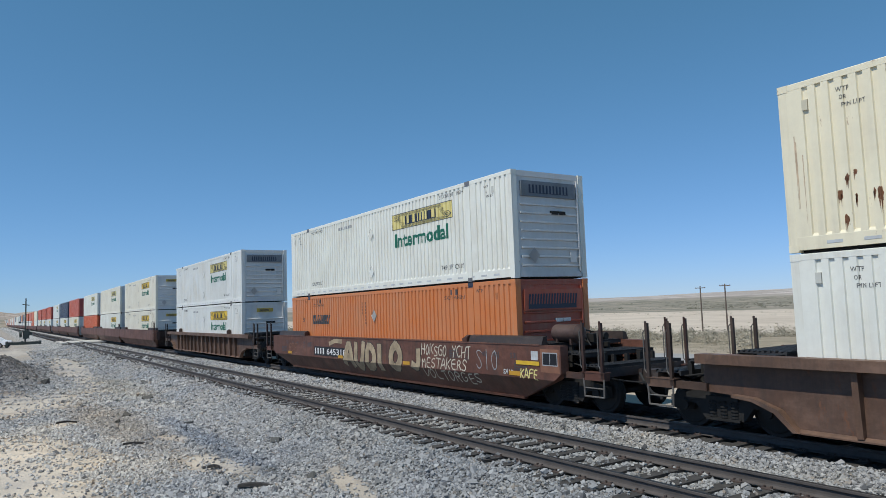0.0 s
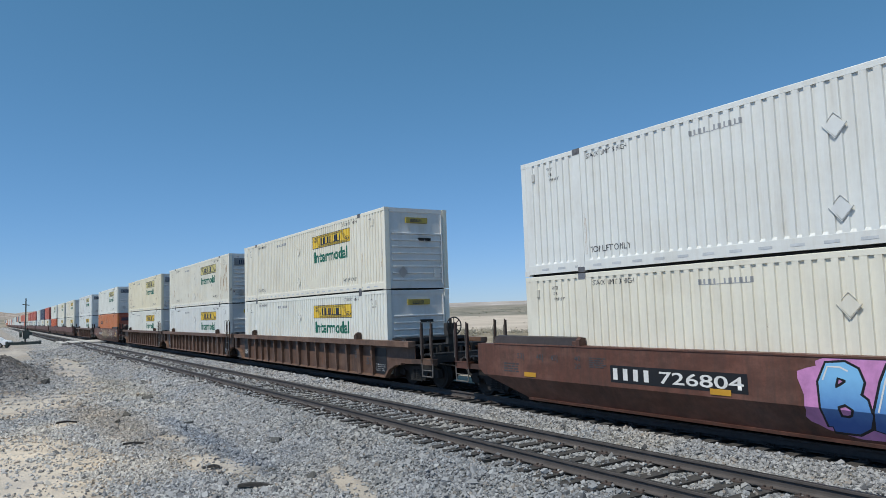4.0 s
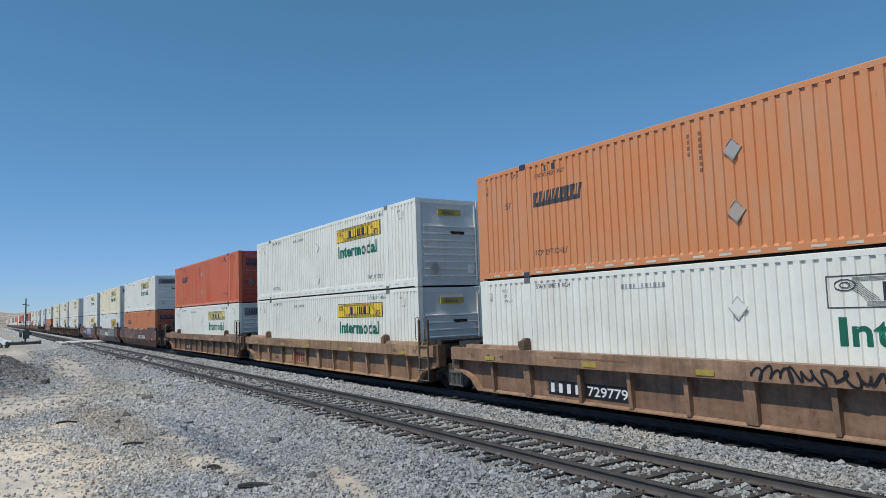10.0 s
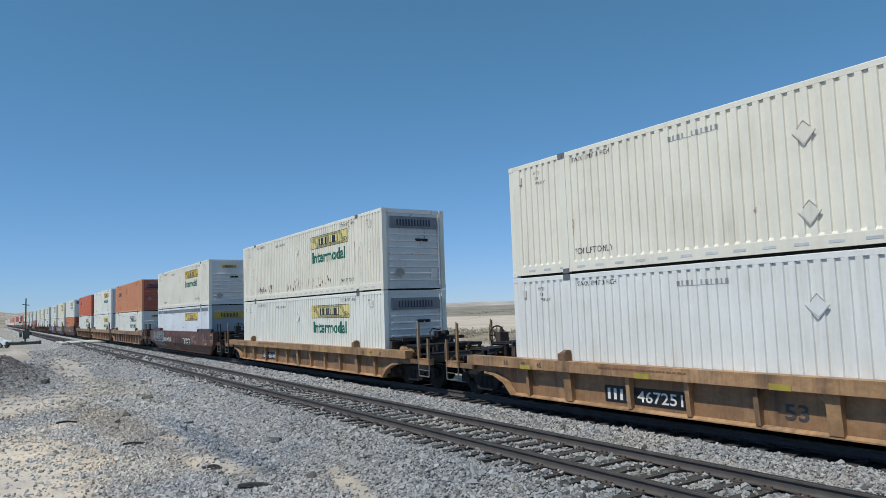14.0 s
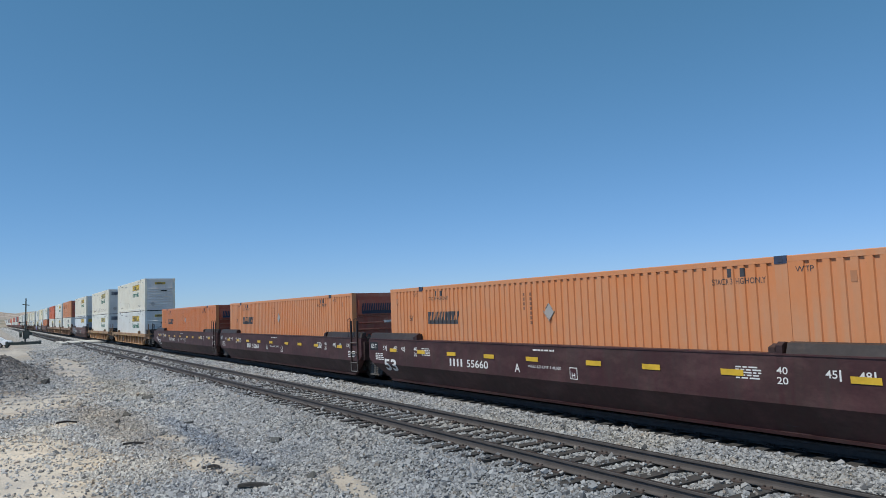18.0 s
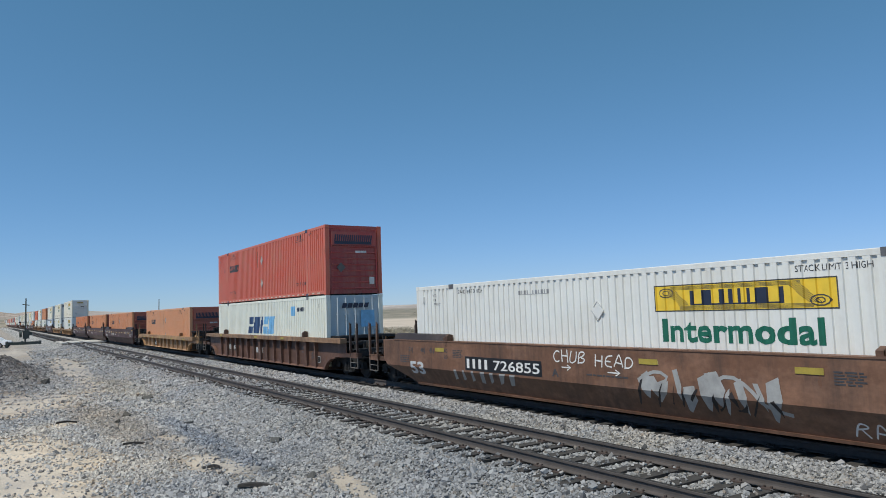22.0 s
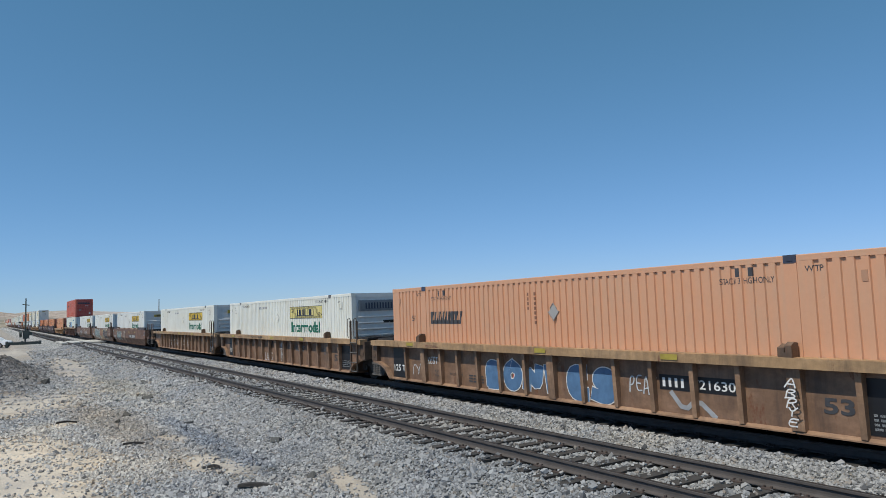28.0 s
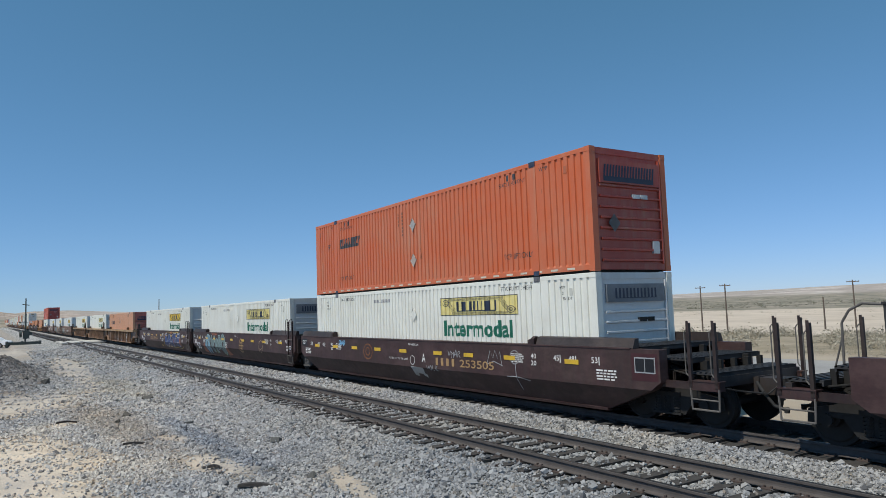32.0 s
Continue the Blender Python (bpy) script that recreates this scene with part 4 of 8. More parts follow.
def logo_panel(c, logo, surf=on_waves, k="w"):
    """A long name panel with rolled ends, its name as plain blocks, and a word below it."""
    framed = logo == "framed"
    back = 0.32 if logo == "aft" else 0.0
    y0, y1, z0, z1 = (-1.52 - back, -5.25 - back, 1.97, 2.50)
    if framed:
        y0, y1, z0, z1 = (-1.6, -5.15, 1.35, 2.25)
    ink = {"yellow": "yellow", "faded": "pale_yellow", "framed": "yellow", "bare": None, "band": "yellow", "aft": "yellow"}[logo]
    if ink:
        drawing("name_panel", "jb_panel_%s_%s" % (logo, k), ink, c, lambda bm: bar(bm, y0, y1, z0, z1), surf, 0.003, label=("bright" if ink == "yellow" else "faded") + " yellow name panel")

    def frame_lines(bm):
        w = 0.05 if framed else 0.022
        bar(bm, y0, y1, z0, z0 + w)
        bar(bm, y0, y1, z1 - w, z1)
        bar(bm, y0, y0 - w, z0 + w, z1 - w)
        bar(bm, y1 + w, y1, z0 + w, z1 - w)
        h = z1 - z0
        # ribbon scroll: rolled ends and fine lines between
        for y, s in ((y0 - 0.30, 1), (y1 + 0.30, -1)):
            zc = z0 + h * (0.70 if s > 0 else 0.28)
            pts = [(y + 0.17 * math.cos(a), zc + h * 0.17 * math.sin(a)) for a in np.linspace(0, math.tau, 11)]
            stroke(bm, pts, 0.02, 0.001)
            pts = [(y + 0.08 * math.cos(a), zc + h * 0.09 * math.sin(a)) for a in np.linspace(0, math.tau, 8)]
            stroke(bm, pts, 0.018, 0.001)
        for i in range(4):
            bar(bm, y0 - 0.42, y1 + 0.62, z1 - h * (0.09 + 0.035 * i), z1 - h * (0.09 + 0.035 * i) + 0.007, 0.001)
            bar(bm, y0 - 0.62, y1 + 0.42, z0 + h * (0.07 + 0.035 * i), z0 + h * (0.07 + 0.035 * i) + 0.007, 0.001)
        for i in range(6):
            stroke(bm, [(y0 - 0.30 - 0.04 * i, z1 - h * 0.22), (y0 - 0.62 - 0.04 * i, z0 + h * 0.22)], 0.009, 0.0015)
            stroke(bm, [(y1 + 0.62 + 0.04 * i, z1 - h * 0.22), (y1 + 0.30 + 0.04 * i, z0 + h * 0.22)], 0.009, 0.0015)
    drawing("ribbon_pattern", "jb_lines_%s_%s" % (logo, k), "dark", c, frame_lines, surf, 0.005)

    def name_blocks(bm):
        h = z1 - z0
        a, b = z0 + h * 0.27, z0 + h * 0.76
        y = y0 - 0.80
        stems = []
        # plain bars in place of the letters
        two, broad, thin = ((0, 0.30), (0.66, 0.96)), ((0.05, 0.85),), ((0.35, 0.70),)
        for w, gap, strokes in ((0.20, 0.12, thin), (0.27, 0.13, broad), (0.30, 0.07, two), (0.28, 0.07, two), (0.30, 0.07, broad), (0.27, 0.0, thin)):
            stems += [(y - p * w, y - q * w) for p, q in strokes]
            y -= w + gap
        comb(bm, stems, a - 0.03, a, b, 0.0)
    drawing("name_mark", "jb_name_%s_%s" % (logo, k), "navy", c, name_blocks, surf, 0.006)
    if logo not in ("framed", "band"):
        drawing("lettering", "jb_word_%s%d" % (k, back > 0), "green", c, lambda bm: write(bm, "Intermodal", -1.68 - back, -4.98 - back, 1.36, 1.83, 0.032, 1.05), surf, 0.005, label="green lettering")

# ---- well cars ----
TAN, BROWN, RUSTBROWN, MAROON, DARKMAROON, GOLD = (0.37, 0.222, 0.12), (0.140, 0.054, 0.034), (0.150, 0.083, 0.052), (0.056, 0.016, 0.018), (0.050, 0.021, 0.021), (0.43, 0.25, 0.118)


def solid_skin(y, z):
    """How far out the side of a smooth-sided car stands at a height."""
    return -float(np.interp(z, [0.18, 0.72, 1.54], [1.22, 1.550, 1.550]))


def panel_skin(y, z):
    return -1.320


def chord_skin(y, z):
    return -1.572


# sprayed capitals as open lines in a unit field
ALPHABET = {
    "A": [[(0.02, 0), (0.40, 1), (0.60, 1), (0.98, 0)], [(0.22, 0.36), (0.78, 0.36)]],
    "B": [[(0.12, 0), (0.12, 1), (0.68, 0.98), (0.84, 0.76), (0.55, 0.54), (0.2, 0.52)], [(0.5, 0.53), (0.95, 0.34), (0.75, 0.02), (0.12, 0.02)]],
    "C": [[(0.92, 0.84), (0.55, 1), (0.15, 0.82), (0.05, 0.45), (0.2, 0.1), (0.6, 0), (0.95, 0.18)]],
    "D": [[(0.14, 0.02), (0.14, 0.98), (0.55, 0.98), (0.92, 0.68), (0.88, 0.26), (0.5, 0.02), (0.14, 0.02)]],
    "E": [[(0.92, 0.97), (0.14, 0.97), (0.10, 0.03), (0.95, 0.03)], [(0.14, 0.5), (0.80, 0.52)]],
    "F": [[(0.95, 0.97), (0.14, 0.95), (0.12, 0)], [(0.14, 0.5), (0.78, 0.53)]],
    "G": [[(0.90, 0.84), (0.52, 0.98), (0.14, 0.8), (0.06, 0.42), (0.22, 0.06), (0.66, 0.0), (0.92, 0.2), (0.90, 0.46), (0.52, 0.46)]],
    "H": [[(0.12, 0), (0.12, 1)], [(0.88, 1), (0.88, 0)], [(0.12, 0.5), (0.88, 0.5)]],
    "I": [[(0.5, 0), (0.5, 1)]],
    "J": [[(0.80, 1), (0.80, 0.28), (0.5, 0), (0.12, 0.2)]],
    "K": [[(0.12, 0), (0.12, 1)], [(0.90, 1), (0.26, 0.5), (0.95, 0)]],
    "L": [[(0.14, 1), (0.12, 0.04), (0.92, 0.02)]],
    "M": [[(0.06, 0), (0.14, 1), (0.5, 0.35), (0.86, 1), (0.94, 0)]],
    "N": [[(0.1, 0), (0.12, 1), (0.86, 0.02), (0.9, 1)]],
    "O": [[(0.5, 1), (0.14, 0.78), (0.08, 0.4), (0.32, 0.03), (0.7, 0.03), (0.93, 0.4), (0.86, 0.8), (0.5, 1)]],
    "P": [[(0.14, 0), (0.14, 0.98), (0.70, 0.98), (0.90, 0.74), (0.66, 0.48), (0.14, 0.46)]],
    "R": [[(0.14, 0), (0.14, 0.98), (0.70, 0.98), (0.86, 0.74), (0.62, 0.52), (0.2, 0.5)], [(0.45, 0.5), (0.92, 0)]],
    "S": [[(0.90, 0.86), (0.50, 1.0), (0.12, 0.84), (0.22, 0.58), (0.78, 0.44), (0.90, 0.16), (0.5, 0.0), (0.06, 0.14)]],
    "T": [[(0.02, 0.95), (0.98, 0.97)], [(0.5, 0.95), (0.5, 0)]],
    "U": [[(0.1, 1), (0.12, 0.25), (0.4, 0.0), (0.7, 0.03), (0.88, 0.3), (0.9, 1)]],
    "V": [[(0.04, 1), (0.48, 0), (0.96, 1)]],
    "Y": [[(0.06, 1), (0.48, 0.5), (0.94, 1)], [(0.48, 0.5), (0.46, 0)]],
    "Z": [[(0.06, 0.96), (0.92, 0.96), (0.08, 0.04), (0.96, 0.04)]],
}


def rounded(pts, times=1):
    """Cuts the corners of an open line."""
    for _ in range(times):
        out = [pts[0]]
        for a, b in zip(pts, pts[1:]):
            out += [(a[0] * 0.75 + b[0] * 0.25, a[1] * 0.75 + b[1] * 0.25), (a[0] * 0.25 + b[0] * 0.75, a[1] * 0.25 + b[1] * 0.75)]
        pts = out + [pts[-1]]
    return pts


def ribbon(bm, pts, w, lift):
    """A broad sprayed line with mitred joints and blunt ends."""
    n = len(pts)
    sides = []
    for i in range(n):
        a, b = Vector(pts[max(i - 1, 0)]), Vector(pts[min(i + 1, n - 1)])
        d = (b - a).normalized()
        p = Vector(pts[i]) + (d * w * 0.25 if i == n - 1 else -d * w * 0.25 if i == 0 else Vector((0, 0)))
        m = Vector((-d.y, d.x)) * w / 2
        up = lift + 0.00012 * i
        sides.append((bm.verts.new((up, p.x + m.x, p.y + m.y)), bm.verts.new((up, p.x - m.x, p.y - m.y))))
    for a, b in zip(sides, sides[1:]):
        bm.faces.new((a[0], a[1], b[1], b[0]))


def graffiti(car, key, seed, y0, y1, z0, z1, word, fills, outline, cloud=None, accent=None, skin=solid_skin, fat=0.30, round_off=2, edge=0.085, rim=None, rim_edge=0.16, lean=0.10):
    """A sprayed word: a cloud behind, broad outlined letters, and highlights. fills: one ink, or one for each letter."""
    cuts_z = (0.72,) if skin is solid_skin else ()
    rnd = random.Random(seed)
    letters = len(word)
    w = (y0 - y1) / letters
    if cloud:
        def puff(bm):
            c = random.Random(seed + 1)
            n = 44
            pts = []
            for i in range(n):
                a = i * math.tau / n
                rr = 1.0 + c.uniform(-0.03, 0.03) + 0.05 * abs(math.sin(i * 0.8))
                ca, sa = math.cos(a), math.sin(a)
                e = 0.5
                pts.append(((y0 + y1) / 2 + (y0 - y1) / 2 * 1.10 * rr * math.copysign(abs(ca) ** e, ca), min(1.52, max(0.22, (z0 + z1) / 2 + (z1 - z0) / 2 * 1.10 * rr * math.copysign(abs(sa) ** e, sa)))))
            poly(bm, pts)
        drawing("graffiti_cloud", key + "c", cloud, car, puff, skin, 0.002, cuts_z=cuts_z)
    for k, sign in enumerate(word):
        lo, hi = z0 + rnd.uniform(0.0, 0.08) * (z1 - z0), z1 - rnd.uniform(0.0, 0.08) * (z1 - z0)
        thick = min(w, hi - lo) * fat * rnd.uniform(0.92, 1.08)
        wide = (w * 0.30 if sign == "I" else w * 1.13 - thick)
        left, tilt = y0 - k * w - thick / 2, rnd.uniform(-lean, lean) * w
        lines = []
        for line in ALPHABET[sign]:
            pts = [(u + rnd.uniform(-0.05, 0.05), v + rnd.uniform(-0.04, 0.04)) for u, v in line]
            pts = [(left - u * wide - tilt * (v - 0.5), min(1.52 - thick / 2, max(0.22 + thick / 2, lo + thick / 2 + v * (hi - lo - thick)))) for u, v in pts]
            lines.append(rounded(pts, round_off))

        def letter(width, lift):
            def draw(bm):
                for i, pts in enumerate(lines):
                    ribbon(bm, pts, width, lift + 0.0003 * i)
            return draw
        base = 0.0014 * (k % 2)
        if rim:
            drawing("graffiti_rim", "%sr%d" % (key, k), rim, car, letter(thick + rim_edge, base * 0.3), skin, 0.0026, cuts_z=cuts_z)
        o = drawing("graffiti_letter", "%so%d" % (key, k), outline, car, letter(thick + edge, base), skin, 0.0046, cuts_z=cuts_z)
        drawing("graffiti_fill", "%sf%d" % (key, k), fills if isinstance(fills, str) else fills[k], o, letter(thick, base), skin, 0.0078, cuts_z=cuts_z)
        if accent:
            def shine(bm):
                for pts in lines[:1]:
                    n = len(pts)
                    ribbon(bm, [(y + thick * 0.22, z + thick * 0.2) for y, z in pts[n // 6:n // 2]], 0.026, base)
            drawing("graffiti_highlight", "%sh%d" % (key, k), accent, o, shine, skin, 0.0105, cuts_z=cuts_z)


def tag(car, key, seed, text, y0, y1, z0, z1, ink="white", skin=solid_skin, w=0.026, upright=False):
    """A quick handwritten tag of thin sprayed capitals; upright: its letters stand one below another."""
    def draw(bm):
        r = random.Random(seed)
        n = len(text)
        for k, sign in enumerate(text):
            if sign == " ":
                continue
            if upright:
                ya, yb, za, zb = y0, y1, z1 - (k + 0.9) * (z1 - z0) / n, z1 - k * (z1 - z0) / n
            else:
                ya, yb, za, zb = y0 + (y1 - y0) * (k + 0.05) / n, y0 + (y1 - y0) * (k + 0.92) / n, z0, z1
            dz = r.uniform(-0.08, 0.08) * (zb - za)
            slant = r.uniform(0.0, 0.3) * (ya - yb)
            for i, line in enumerate(ALPHABET[sign]):
                pts = [(u + r.uniform(-0.08, 0.08), v + r.uniform(-0.08, 0.08)) for u, v in line]
                pts = [(ya + (yb - ya) * u - slant * (v - 0.5), za + dz + (zb - za) * v) for u, v in pts]
                ribbon(bm, rounded(pts, 2), w, 0.0004 * (k % 3) + 0.0006 * i)
    drawing("graffiti_tag", key, ink, car, draw, skin, 0.0045, cuts_z=(0.72,) if skin is solid_skin else ())


def sketch(car, key, ink, lines, w=0.03, skin=solid_skin, round_off=1):
    """A sprayed line drawing."""
    def draw(bm):
        for i, pts in enumerate(lines):
            ribbon(bm, rounded(pts, round_off) if len(pts) > 2 else pts, w, 0.0006 * i)
    drawing("graffiti_line", key, ink, car, draw, skin, 0.0045, cuts_z=(0.72,) if skin is solid_skin else ())


def oval(y, z, ry, rz, n=18):
    return [(y + ry * math.cos(i * math.tau / n), z + rz * math.sin(i * math.tau / n)) for i in range(n + 1)]


def scribble(car, key, seed, y0, y1, z0, z1, ink="white", skin=solid_skin, w=0.022):
    """A quick looping spray line."""
    def draw(bm):
        r = random.Random(seed)
        h = (z1 - z0) / 2
        loops = max(2.0, (y0 - y1) / (h * 1.3))
        n = int(loops * 13)
        ph = [r.uniform(0, 6.28) for _ in range(3)]
        pts = []
        for i in range(n):
            u = i / (n - 1)
            a = u * loops * math.tau + ph[0]
            k = 0.72 + 0.28 * math.sin(a * 0.37 + ph[1])
            pts.append((y0 + (y1 - y0) * u + 0.55 * h * k * math.cos(a), (z0 + z1) / 2 + h * k * math.sin(a * (1 + 0.06 * math.sin(u * 9 + ph[2])))))
        ribbon(bm, pts, w, 0.0)
    drawing("graffiti_scribble", key, ink, car, draw, skin, 0.004, cuts_z=(0.72,) if skin is solid_skin else ())


def wheelset_mesh(bm):
    rod(bm, (-0.78, 0, 0), (0.78, 0, 0), 0.085, 10)
    for s in (-1, 1):
        rod(bm, (s * 0.69, 0, 0), (s * 0.82, 0, 0), 0.46, 28)
        rod(bm, (s * 0.66, 0, 0), (s * 0.69, 0, 0), 0.485, 28)
        rod(bm, (s * 0.82, 0, 0), (s * 0.845, 0, 0), 0.40, 24, 0.37)
        rod(bm, (s * 0.845, 0, 0), (s * 0.95, 0, 0), 0.14, 12)


def frame_mesh(bm):
    for s in (-1, 1):
        x0, x1 = (0.93, 1.10) if s > 0 else (-1.10, -0.93)
        # cast side frame: arched top, drop centre, pedestal ends
        prism(bm, [(-1.22, 0.38), (-1.20, 0.62), (-0.75, 0.72), (-0.45, 0.86), (0.45, 0.86), (0.75, 0.72), (1.20, 0.62), (1.22, 0.38), (1.02, 0.36), (0.98, 0.52), (0.62, 0.50), (0.42, 0.24), (-0.42, 0.24), (-0.62, 0.50), (-0.98, 0.52), (-1.02, 0.36)], "x", x0, x1)
    box(bm, -0.95, 0.95, -0.20, 0.20, 0.48, 0.78)


def springs_mesh(s):
    def build(bm):
        c = s * 1.06
        for k in range(3):
            y = -0.23 + k * 0.23
            for z in range(5):
                rod(bm, (c, y, 0.285 + z * 0.062), (c, y, 0.285 + z * 0.062 + 0.034), 0.095, 10)
            rod(bm, (c, y, 0.25), (c, y, 0.60), 0.07, 8)
        box(bm, c - 0.10, c + 0.10, -0.36, 0.36, 0.225, 0.27)
        box(bm, c - 0.10, c + 0.10, -0.34, 0.34, 0.60, 0.68)
    return build


WHEELS = []
WORN = plain("dusty_cast_steel", (0.13, 0.12, 0.11), 0.75)
CASTING = plain("grimy_cast_steel", (0.042, 0.039, 0.036), 0.7)


def truck(car, y, dusty=False):
    # joint trucks get a sunlit tone; coupler ones have platform shade in their colour
    t = piece("truck", "truck_frame%d" % dusty, frame_mesh, CASTING if dusty else GREASE, car, (0, y, 0), label="greasy cast steel truck")
    for s in (-1, 1):
        piece("spring_nest", "truck_springs%d%d" % (s, dusty), springs_mesh(s), WORN if dusty else GREASE, t, label="grey coil springs in a sunlit tone" if dusty else "")
    for k, dy in enumerate((-0.89, 0.89)):
        w = piece("wheelset", "wheelset", wheelset_mesh, GREASE, t, (0, dy, 0.46), smooth=False)
        WHEELS.append((k, w))

        for s in (-1, 1):
            def cap(bm):
                rod(bm, (s * 1.09, 0, 0.46), (s * 1.14, 0, 0.46), 0.11, 12)
            piece("bearing_cap", "bearing_cap%d" % s, cap, GREASE, t, (0, dy, 0))
    return t


def solid_side(front, rear, s):
    def build(bm):
        yf, yr = front, -rear
        cf, cr = 8.2, -8.2

        # outer sheet: upright above, sloping in below, cut away under the ends
        def at(y, z):
            return (s * -solid_skin(y, z), y, z)
        rows = [(0.18, cr, cf), (0.72, yr + 0.25, yf - 0.25), (0.90, yr, yf), (1.54, yr, yf)]
        lo = [[bm.verts.new(at(a, z)), bm.verts.new(at(b, z))] for z, a, b in rows]
        inn = [[bm.verts.new((s * w, a, z)), bm.verts.new((s * w, b, z))] for (z, a, b), w in zip(rows, (1.16, 1.31, 1.31, 1.31))]
        for g in (lo, inn):
            for p, q in zip(g, g[1:]):
                bm.faces.new((p[0], p[1], q[1], q[0]))
        bm.faces.new((lo[0][0], lo[0][1], inn[0][1], inn[0][0]))
        bm.faces.new((lo[-1][0], lo[-1][1], inn[-1][1], inn[-1][0]))
        for i in range(3):
            for k in (0, 1):
                bm.faces.new((lo[i][k], lo[i + 1][k], inn[i + 1][k], inn[i][k]))
    return build


def top_sill(s):
    return lambda bm: prism(bm, [(s * 1.30, 1.535), (s * 1.565, 1.535), (s * 1.565, 1.565), (s * 1.30, 1.565)], "y", -9.2, 9.2)


def low_sill(s):
    return lambda bm: prism(bm, [(s * 1.13, 0.14), (s * 1.25, 0.14), (s * 1.27, 0.20), (s * 1.13, 0.20)], "y", -8.2, 8.2)


def lip_mesh(s):
    return lambda bm: prism(bm, [(s * 1.33, 1.55), (s * 1.52, 1.55), (s * 1.45, 1.74), (s * 1.33, 1.76)], "y", 6.15, 9.25)


def low_lip(s):
    return lambda bm: prism(bm, [(s * 1.33, 1.40), (s * 1.53, 1.40), (s * 1.50, 1.49), (s * 1.33, 1.50)], "y", 6.2, 8.6)


def floor_beam(bm):
    box(bm, -1.24, 1.24, -0.28, 0.28, 0.19, 0.29)


def bracket_mesh(bm):
    # corner guide beside the lifting posts
    prism(bm, [(-1.55, 1.40), (-1.34, 1.40), (-1.34, 1.74), (-1.45, 1.76), (-1.55, 1.70)], "y", -0.06, 0.06)
    prism(bm, [(-1.51, 1.40), (-1.34, 1.40), (-1.34, 1.72), (-1.51, 1.66)], "y", 0.10, 0.22)
    box(bm, -1.54, -1.35, 0.05, 0.12, 1.42, 1.58)


def ribbed_side(front, rear, s, top):
    """The recessed web panel with cut-away ends."""
    loop = [(-8.12, 0.27), (8.12, 0.27), (8.42, 0.56), (8.85, 0.73), (front, 0.78), (front, top), (-rear, top), (-rear, 0.78), (-8.85, 0.73), (-8.42, 0.56)]
    return lambda bm: prism(bm, loop, "x", s * 1.298, s * 1.316)


def ribbed_chord(front, rear, z0, z1, s):
    a, b = sorted((s * 1.298, s * 1.57))
    return lambda bm: box(bm, a, b, -rear, front, z0, z1)


def bottom_flange(s):
    return lambda bm: prism(bm, [(s * 1.28, 0.22), (s * 1.41, 0.22), (s * 1.41, 0.245), (s * 1.34, 0.29), (s * 1.28, 0.29)], "y", -8.1, 8.1)


def rib_mesh(width, top):
    return lambda bm: prism(bm, [(-1.310, 0.27), (-1.42, 0.27), (-1.475, top), (-1.310, top)], "y", -width / 2, width / 2)


def end_web(s):
    # foot of the cut-away end
    return lambda bm: prism(bm, [(8.06, 0.24), (8.16, 0.24), (8.47, 0.53), (8.88, 0.69), (9.28, 0.73), (9.28, 0.78), (8.84, 0.75), (8.39, 0.59)], "x", s * 1.33, s * 1.49)


def deck_mesh(y0, y1, z, w):
    def build(bm):
        box(bm, -w, w, y0, y1, z - 0.05, z)
        for k in range(int((y1 - y0) / 0.30)):
            box(bm, -w + 0.03, w - 0.03, y0 + 0.12 + k * 0.30, y0 + 0.14 + k * 0.30, z - 0.01, z + 0.006)
        box(bm, -w, -w + 0.07, y0, y1, z - 0.16, z - 0.05)
        box(bm, w - 0.07, w, y0, y1, z - 0.16, z - 0.05)
        box(bm, -w, w, y0, y0 + 0.06, z - 0.16, z - 0.05)
    return build


def ladder(car, y, color, key, z1=2.18):
    """Two stiles, rungs and a stirrup step, outside the near and the far corner."""
    def stiles(bm):
        for y0 in (-0.26, 0.26):
            box(bm, -1.60, -1.54, y0 - 0.03, y0 + 0.03, 0.62, z1)
            pipe(bm, [(-1.63, y0 + 0.05, z1 - 0.62), (-1.67, y0 + 0.05, z1 - 0.55), (-1.67, y0 + 0.05, z1 + 0.06), (-1.60, y0, z1 + 0.10), (-1.57, y0, z1)], 0.012)
    def rung(bm):
        rod(bm, (-1.60, -0.28, 0), (-1.60, 0.28, 0), 0.016)
    def stirrup(bm):
        pipe(bm, [(-1.59, -0.27, 0.64), (-1.59, -0.25, 0.34), (-1.59, 0.25, 0.34), (-1.59, 0.27, 0.64)], 0.018)
    lad = piece("ladder", "ladder_stiles%.2f" % z1, stiles, STEEL, car, (0, y, 0), (*[v * 0.35 for v in color[:3]], 0.4))
    for z in (0.66, 1.02, 1.38):
        piece("rung", "ladder_rung", rung, WORN, lad, (0, 0, z))
    piece("stirrup_step", "ladder_stirrup", stirrup, WORN, lad)


